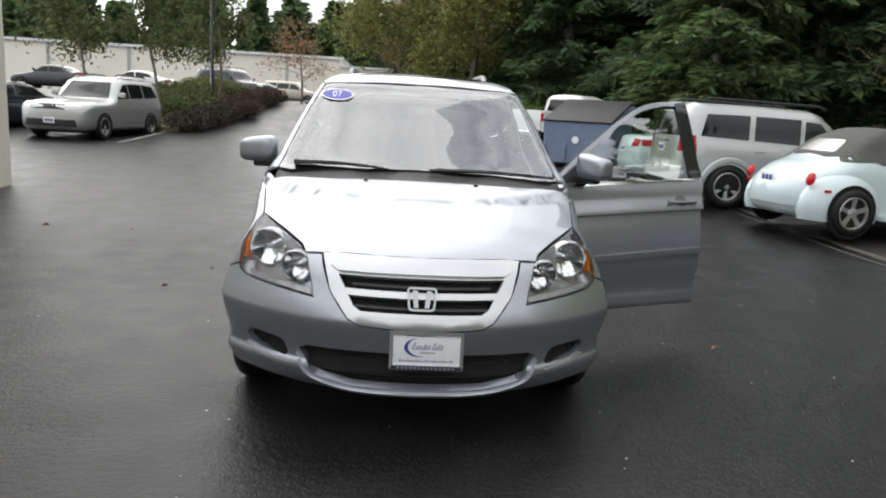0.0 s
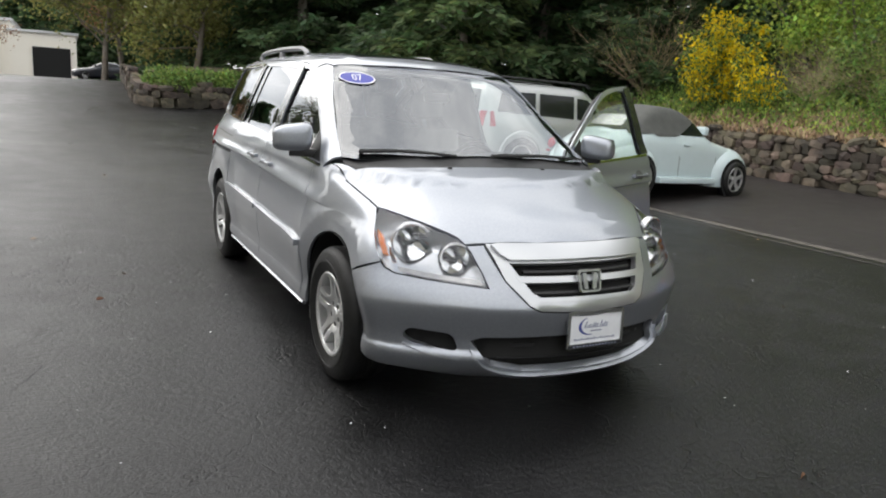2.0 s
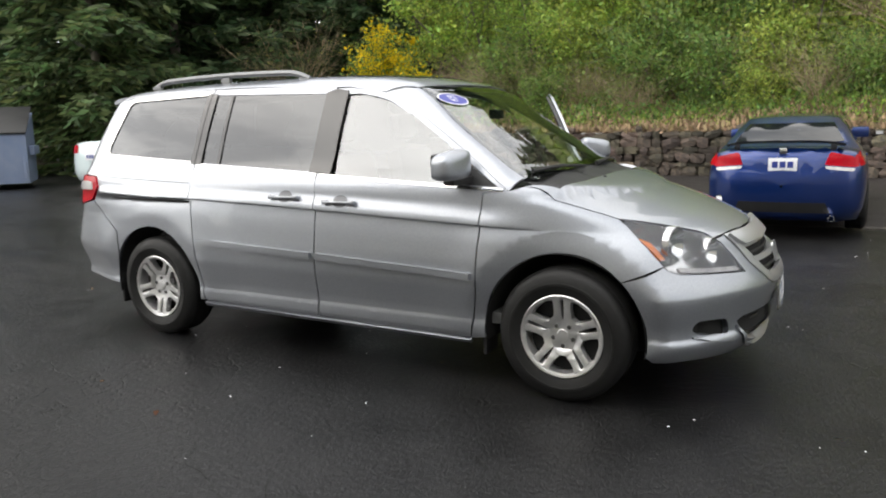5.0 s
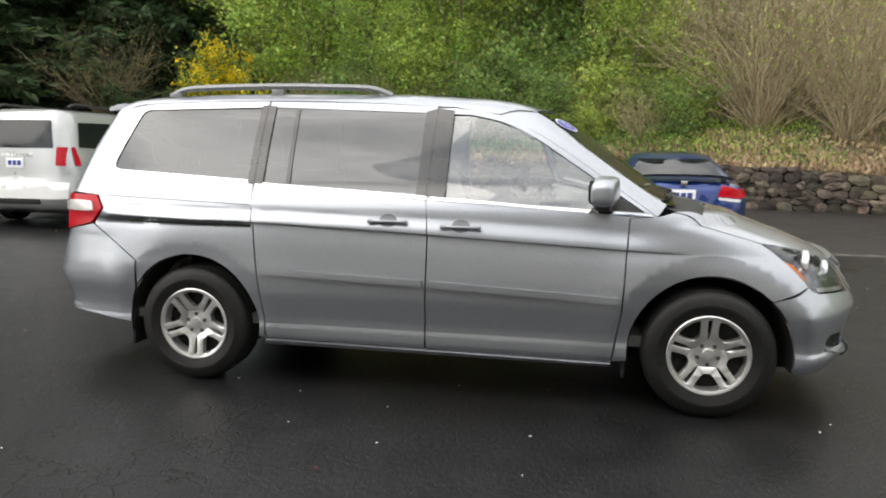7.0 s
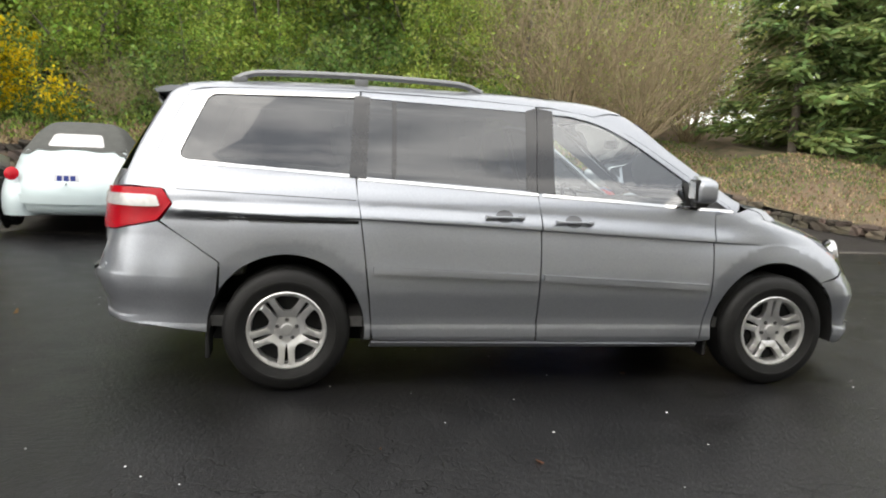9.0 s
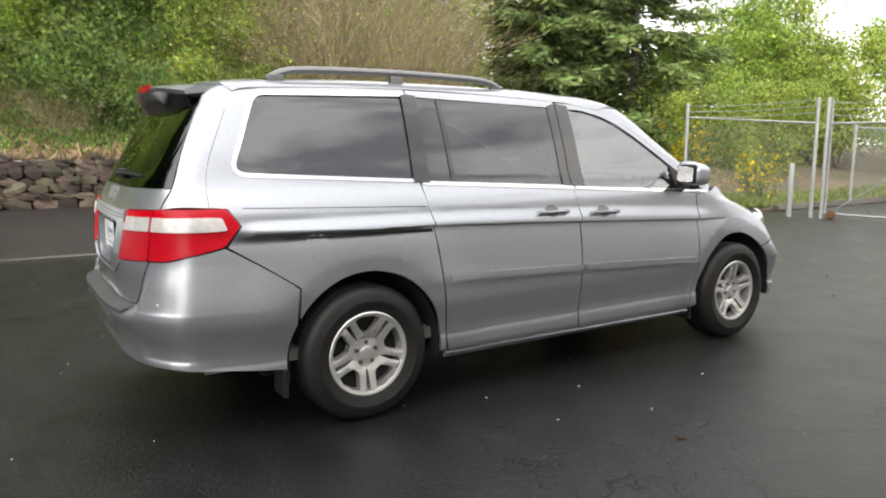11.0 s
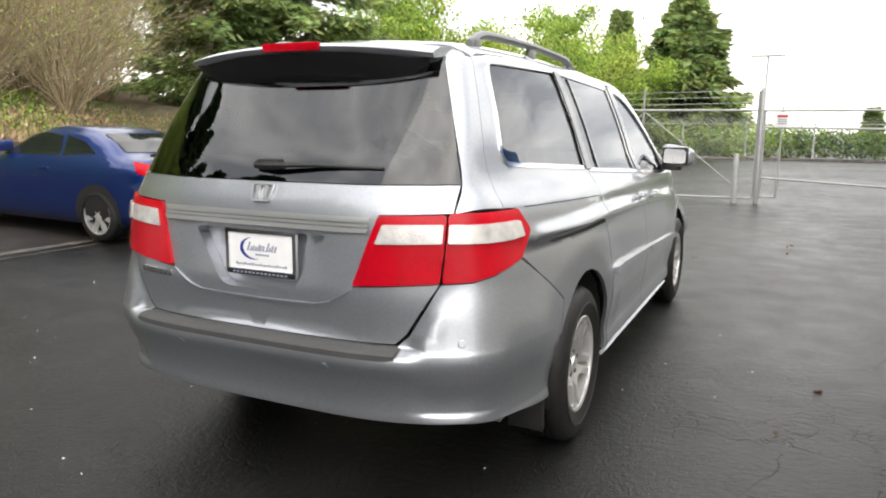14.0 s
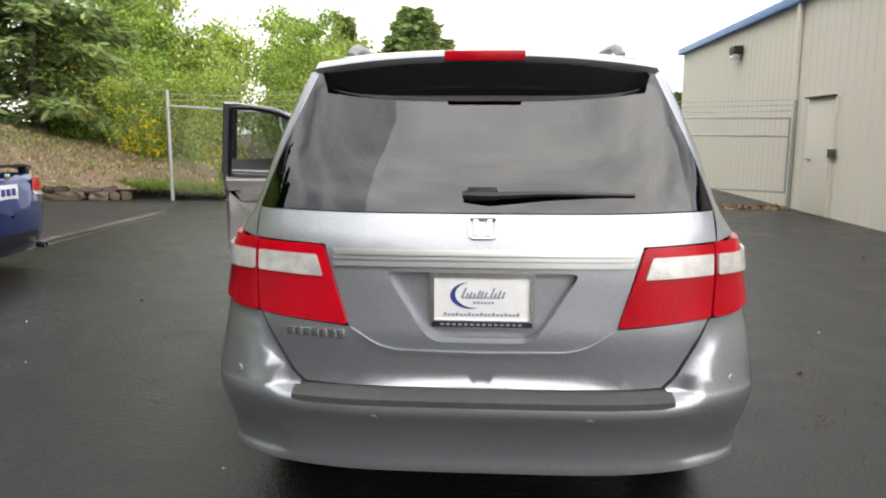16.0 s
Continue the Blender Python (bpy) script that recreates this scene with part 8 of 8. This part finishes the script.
broom(12.5, 8.5, bz(12.5, 8.5), 2.35, 80, 6000, "tall broom bush thick with yellow flowers")
broom(12.3, 7.0, bz(12.3, 7.0), 1.4, 30, 500, "low broom bush with some yellow flowers")
broom(8.6, -13.2, .6, 1.8, 40, 350, "broom bush in yellow flower behind the fence")
broom(10.4, -14.6, .9, 2.2, 40, 380, "tall broom bush in yellow flower by the conifer")
broom(6.1, -12.4, .1, 1.3, 30, 260, "low yellow broom behind the chain-link fence")
# bare brown shrubs towards the bank's low end
tp = [twig_shrub("bare_shrub", "bare brown many-stemmed shrub on the bank", (14.3, -5.2, bz(14.3, -5.2)), 4.4, 4.4, 95, "bare shrubs", 900), twig_shrub("bare_shrub", "bare brown many-stemmed shrub on the bank", (15.0, -8.0, bz(15, -8)), 5.0, 4.0, 90, "bare shrubs", 900)]
for x, y, k, s in ((16.6, -6.4, 0, 1.2), (17.2, -3.8, 1, 1.15), (18.0, -9.0, 0, 1.25), (19.5, -5.6, 1, 1.4), (13.6, -7.0, 1, .7), (20.0, -11.0, 1, 1.3), (14.0, 12.6, 1, .6), (16.4, -10.2, 1, 1.0), (13.4, 4.6, 0, .36), (12.9, 1.7, 1, .30), (13.8, -.4, 0, .40), (12.9, -2.2, 1, .32), (14.4, 6.2, 1, .42), (13.1, 3.0, 0, .28), (13.0, 6.0, 0, .34)):
    copy_thing(tp[k], Matrix.Translation((x, y, bz(x, y))) @ Matrix.Rotation(rng.uniform(0, 6.28), 4, "Z") @ Matrix.Diagonal((s, s, s, 1)))
for x, y in ((18.6, -7.2), (20.8, -8.4), (17.6, -5.0), (22, -6.2), (19.4, -2.4), (24, -9.5)):
    broadleaf("bare_tree", "slim pale-trunked tree with few leaves", (x, y, bz(x, y)), 9.0, 1.7, M["leaf_lime"], 1400, .06, .07, .25, "slim bare trees", limbs=20)
conifer("bank_conifer", "broad dark conifer at the end of the bank", (12.6, -15.2, 1.2), 10.5, 3.3, 34000, .11, .04, mat=M["conifer_mid"])
conifer("bank_conifer", "dark conifer on the bank above the wall end", (14.3, -12.4, 1.3), 8.8, 2.5, 24000, .11, .10, mat=M["conifer_mid"])
conifer("bank_conifer", "dark conifer behind the bank", (18.5, -17.5, 1.0), 11.0, 3.4, 36000, .12, .04, mat=M["needle"])

# young trees behind the yard fence
rp = [broadleaf("lime_sapling", "young tree in bright lime-green leaf behind the fence", (10.5, -24.0, .5), 6.0, 2.1, M["leaf_lime"], 9000, .11, .06, .08, "lime saplings", stems=2, limbs=16),
      broadleaf("lime_sapling", "young tree in bright green leaf behind the fence", (9.2, -29.0, .5), 6.8, 2.2, M["leaf"], 9000, .11, .06, .08, "lime saplings", stems=2, limbs=16)]
for x, y, k, s in ((12.5, -20.0, 1, .9), (13.5, -27.0, 0, 1.2), (8.2, -33.0, 0, 1.05), (11.0, -33.5, 1, 1.15), (15.5, -22.5, 1, 1.1), (9.6, -18.0, 0, .55), (7.6, -40.0, 1, 1.0), (10.8, -41.0, 0, 1.2), (17.0, -32.0, 0, 1.3), (7.8, -24.0, 1, .55), (8.6, -14.5, 0, .5), (11.5, -16.5, 1, .6)):
    copy_thing(rp[k], Matrix.Translation((x, y, .3)) @ Matrix.Rotation(rng.uniform(0, 6.28), 4, "Z") @ Matrix.Diagonal((s, s, s * rng.uniform(.9, 1.1), 1)))
conifer("lane_conifer", "dense green conifer at the lane's end", (4.7, -43.0, 0), 9.4, 4.6, 42000, .22, .02, mat=M["conifer_mid"])
conifer("lane_conifer", "dark conifer beyond the lime saplings", (13.0, -62.0, 0), 12.0, 2.6, 12000, .24, .02, mat=M["conifer_mid"])
pts = np.concatenate([blob_points(x, -40.5 + rng.normal(0, .5), .9, 1.3, 1.0, 1.1, 900) for x in np.arange(-1, 12, 1.1)])
hedge_stuff("lane_hedge", "loose green hedge along the far fence", pts, .13, M["leaf"], 0)
pts = np.concatenate([blob_points(x, -41.0, .8, 1.2, .8, .9, 700) for x in np.arange(-14, -1, 1.1)])
hedge_stuff("far_hedge", "dull green hedge along the far fence", pts, .13, M["leaf_deep"], 0)
arb = []
for i, x in enumerate((-9.6, -8.7, -7.9, -7.1, -6.3, -5.6, -4.7, -3.6)):
    h = (4.4, 3.8, 5.0, 4.2, 3.6, 3.9, 3.2, 2.9)[i]
    if i < 2:
        arb.append(conifer("arborvitae", "narrow upright dark evergreen", (x * 1.5 - 1.8, -58, .0), 5.0, .75, 9000, .13, .0, "row of evergreens", mat=M["conifer_mid"]))
    else:
        copy_thing(arb[i % 2], Matrix.Translation((x * 1.5 - 1.8, -58 + rng.normal(0, .5), 0)) @ Matrix.Diagonal((1, 1, h / 4.4, 1)))
for x, y, h in ((.5, -60.0, 7.5), (-12.2, -60.0, 6.4)):
    p_ = thing("lot_lamp", "tall lot lamp with flat crossarm", "street lamp", Matrix.Translation((x, y, 0)), "lot lamps")
    part("pole", tube([(0, 0, 0), (0, 0, h)], .09, 8), M["galv"], p_)
    part("crossarm", box(-1.3, 1.3, -.15, .15, h - .1, h + .08, .02), M["galv"], p_)


# ---------------------------------------------------------------- ground cover and litter
def bank_scatter(n, y0, y1, d0, d1, p=1.0):
    y = rng.uniform(y0, y1, n)
    f = np.interp(y, [q[1] for q in WALL[::-1]], [q[0] for q in WALL[::-1]])
    x = f + .12 + d0 + (d1 - d0) * rng.random(n) ** p
    return np.stack([x, y, bank_z(x, y)], 1)


def blades(name, label, at, size, mat, long=3.5):
    up = np.tile((0, 0, 1.0), (len(at), 1)) + rng.normal(0, .45, (len(at), 3))
    return tagged(leaves(name, at, size, mat, None, long, up, .1), label, "grass", kind="stuff")


a = bank_scatter(15000, -3.5, 12, .35, 3.4)
blades("ivy", "green bramble and ivy covering the bank", a + np.abs(rng.normal(0, .22, a.shape)) * np.array((.3, .3, 1.0)), .06, M["leaf_deep"], 1.5)
a = bank_scatter(12000, -6.5, 12, .0, 4.0)
blades("fresh_growth", "fresh green weeds on the bank", a + np.abs(rng.normal(0, .16, a.shape)) * np.array((.2, .2, 1.0)), .05, M["leaf"], 1.7)
blades("dry_litter", "dry brown stalks and fallen leaves on the bank", bank_scatter(10000, -8, 11, -.1, 2.4, 1.5) + np.array((0, 0, .03)), .07, M["dry"], 2.2)
blades("bank_grass", "short grass on the soil bank", bank_scatter(9000, -10.2, 10, .3, 9.0), .03, M["grass"], 4.0)
blades("mound_litter", "dry stalks and clods on the bare soil mound", bank_scatter(9000, -14.5, -7.5, -.1, 5.5) + np.array((0, 0, .02)), .04, M["dry"], 2.0)
blades("mound_grass", "thin grass in patches on the bare soil mound", bank_scatter(5000, -14.5, -8, .2, 6.0, .7), .03, M["leaf_deep"], 3.5)
g = np.stack([rng.uniform(5.3, 8.6, 9000), rng.uniform(-11.8, -10.9, 9000), np.full(9000, .04)], 1)
g[:, 2] += np.clip((g[:, 0] - 5.2) * .08, 0, .5)
blades("verge_grass", "bright long grass by the fence", g, .035, M["grass"], 5.0)
g = np.stack([rng.uniform(5.0, 6.6, 9000) + rng.uniform(0, 1, 9000), rng.uniform(-36, -12, 9000), np.full(9000, .06)], 1)
blades("lane_grass", "grass along the lane's fence", g, .05, M["grass"], 4.0)

# leaf litter and small stones on the asphalt
lit = np.stack([rng.uniform(-6.1, -4.4, 500), rng.uniform(-10.5, -9.7, 500), np.full(500, .015)], 1)
tagged(leaves("leaf_litter", lit, .06, M["dry"], None, 1.4, np.tile((1.0, 0, .1), (500, 1))), "brown fallen leaves swept beside the building", "litter", kind="stuff")
n = 480
co, quads = [], []
for i in range(n):
    x, y = rng.uniform(-6, 6), rng.uniform(-8, 9)
    r = rng.uniform(.003, .007)
    z = gz(x, y) + r * .4
    o = np.array([(1, 0, 0), (0, 1, 0), (-1, 0, 0), (0, -1, 0), (0, 0, .8)]) * r * rng.uniform(.7, 1.2, (5, 1)) + (x, y, z)
    k = len(co)
    co += list(o)
    quads += [(k, k + 1, k + 4, k + 4), (k + 1, k + 2, k + 4, k + 4), (k + 2, k + 3, k + 4, k + 4), (k + 3, k, k + 4, k + 4)]
grit = raw("grit", co, [q[:3] for q in quads], M["ink_white"])
tagged(grit, "small pale stones and bits scattered on the asphalt", "grit", kind="stuff")
n = 60
pt = np.stack([rng.uniform(-6, 8, n), rng.uniform(-8, 9, n), np.zeros(n)], 1)
pt[:, 2] = ground_z(pt[:, 0], pt[:, 1]) + .008
tagged(leaves("fallen_leaves", pt, .04, M["rust_leaf"], None, 1.4, np.tile((1.0, .2, .05), (n, 1))), "single brown leaves on the asphalt", "litter", kind="stuff")

# cracks in the asphalt as thin dark grooves
def crack(p, way, length, wide=.0018):
    pts = []
    q, d = np.array(p, float), np.array(way, float)
    for i in range(int(length / .06)):
        d = d + rng.normal(0, .35, 2)
        d = .85 * d / np.linalg.norm(d) + .15 * np.array(way) / np.linalg.norm(way)
        pts.append((q[0], q[1]))
        q = q + d * .06
    co, quads = [], []
    for i, (x, y) in enumerate(pts):
        a = pts[max(i - 1, 0)]
        b = pts[min(i + 1, len(pts) - 1)]
        t = np.array((b[0] - a[0], b[1] - a[1]))
        t = t / (np.linalg.norm(t) + 1e-9)
        w = wide * rng.uniform(.4, 1.3)
        co += [(x - t[1] * w, y + t[0] * w, gz(x, y) + .003), (x + t[1] * w, y - t[0] * w, gz(x, y) + .003)]
        if i:
            quads.append((2 * i - 2, 2 * i - 1, 2 * i + 1, 2 * i))
    ob = raw("asphalt_crack", co, quads, M["void"])
    tagged(ob, "thin crack in the worn asphalt", kind="structure")


for p, w, l in (((-3.3, -3.6), (.5, 1), 2.6), ((-2.6, -2.2), (-.9, .7), 1.7), ((-3.2, -1.6), (.7, .8), 1.6), ((-3.9, -2.4), (.2, 1), 2.4), ((-2.9, .4), (-.6, 1), 2.0), ((-4.4, 3.0), (1, .3), 2.6), ((-4.6, 6.5), (1, -.1), 3.0), ((-2.4, -1.2), (.2, 1), 1.4)):
    crack(p, w, l)

# stall lines by the island
for (xa, ya), (xb, yb) in (((-7.6, 14.4), (-7.75, 20.2)), ((-10.4, 13.4), (-10.7, 14.6))):
    dx, dy = xb - xa, yb - ya
    ln = math.hypot(dx, dy)
    nx, ny = -dy / ln * .05, dx / ln * .05
    k = 10
    co = []
    for i in range(k + 1):
        x, y = xa + dx * i / k, ya + dy * i / k
        co += [(x - nx, y - ny, gz(x - nx, y - ny) + .007), (x + nx, y + ny, gz(x + nx, y + ny) + .007)]
    tagged(raw("stall_line", co, [(2 * i, 2 * i + 1, 2 * i + 3, 2 * i + 2) for i in range(k)], M["line"]), "worn white stall line", kind="structure")


# ---------------------------------------------------------------- stones of the walls, laid last
def stone_mesh(i):
    bm = bmesh.new()
    bmesh.ops.create_cube(bm, size=1)
    bmesh.ops.subdivide_edges(bm, edges=bm.edges, cuts=1, use_grid_fill=True)
    for v in bm.verts:
        c = v.co.copy()
        k = 1 - .11 * (abs(c.x * c.z) * 4) ** 1.0 - .07 * (abs(c.y) * 2) * (abs(c.x) + abs(c.z))
        v.co = Vector((c.x * k, c.y * k, c.z * k)) + Vector(noise.noise_vector(c * 2.3 + Vector((i * 7.7, i * 3.1, 0)))) * .15
    me = bpy.data.meshes.new("stone")
    bm.to_mesh(me)
    bm.free()
    me.materials.append(M["stone"])
    return me


STONES = [stone_mesh(i) for i in range(9)]
wall = thing("stone_wall", "dark dry-stacked stone retaining wall", "wall", kind="structure")


def lay_stones(parent, line_at, u0, u1, base, top, small=1.0, stretch=(-99, 99)):
    """Courses of uneven stones; those of the stretch are pieces of their own, the rest is one mesh."""
    made, row, z = 0, 0, -.03
    co, fa = [], []
    while z < 1.35:
        h = rng.uniform(.13, .24) * small * (1.35 if row == 0 else 1.0)
        u = u0 + rng.uniform(0, .3)
        while u < u1:
            w = rng.uniform(.17, .46) * small * (1.3 if row == 0 else 1)
            p, d = line_at(u + w / 2)
            b, t = base(p), top(p) + rng.normal(0, .04)
            if b + z + h * .55 < t:
                me = STONES[int(rng.integers(0, 9))]
                m = (Matrix.Translation((p[0] + .06 + .09 * z + rng.normal(0, .03), p[1], b + z + h / 2 + rng.normal(0, .012))) @ Matrix.Rotation(math.atan2(d[1], d[0]) + rng.normal(0, .10), 4, "Z")
                     @ Matrix.Rotation(rng.normal(0, .14), 4, "Y") @ Matrix.Diagonal((w * 1.04, .36, h * rng.uniform(1.0, 1.16), 1)))
                if stretch[0] < p[1] < stretch[1] and made < 300:
                    ob = bpy.data.objects.new("stone", me)
                    scene.collection.objects.link(ob)
                    ob.parent = parent
                    ob.matrix_world = m
                    made += 1
                else:
                    k = len(co)
                    co += [m @ v.co for v in me.vertices]
                    fa += [tuple(k + i for i in f.vertices) for f in me.polygons]
            u += w
        z += h * .92
        row += 1
    if co:
        tagged(raw("stones", co, fa, M["stone_rest"], parent), kind="stuff")


U0 = float(np.interp(-9.0, [-p[1] for p in WALL], WLEN))
lay_stones(wall, wall_at, U0, float(WLEN[-1]), lambda p: gz(p[0], p[1]), lambda p: wall_top(p[1]), .86, (-6.5, 1.2))
core, cq = [], []
for i, p in enumerate(WALL):
    t = wall_top(p[1]) - .12
    core += [(p[0] + .16, p[1], -.1), (p[0] + .22, p[1], t), (p[0] + .6, p[1], t)]
    if i:
        k = 3 * i
        cq += [(k - 3, k, k + 1, k - 2), (k - 2, k + 1, k + 2, k - 1)]
raw("wall_core", core, cq, M["void"], wall)
rocks = thing("rock_edging", "dark rocks edging the east island", "rocks", kind="structure")
edge = [np.array(q) for q in smooth_line([(.1, 31), (.1, 26), (.25, 22.7), (2.5, 22.7), (6.2, 23.3)], 30)]
EL = np.concatenate([[0], np.cumsum([np.linalg.norm(b - a_) for a_, b in zip(edge, edge[1:])])])


def edge_at(u):
    i = int(np.clip(np.searchsorted(EL, u) - 1, 0, len(edge) - 2))
    d = (edge[i + 1] - edge[i]) / np.linalg.norm(edge[i + 1] - edge[i])
    return edge[i] + d * (u - EL[i]), d


lay_stones(rocks, edge_at, 0, float(EL[-1]), lambda p: gz(p[0], p[1]), lambda p: gz(p[0], p[1]) + .8, 1.2)
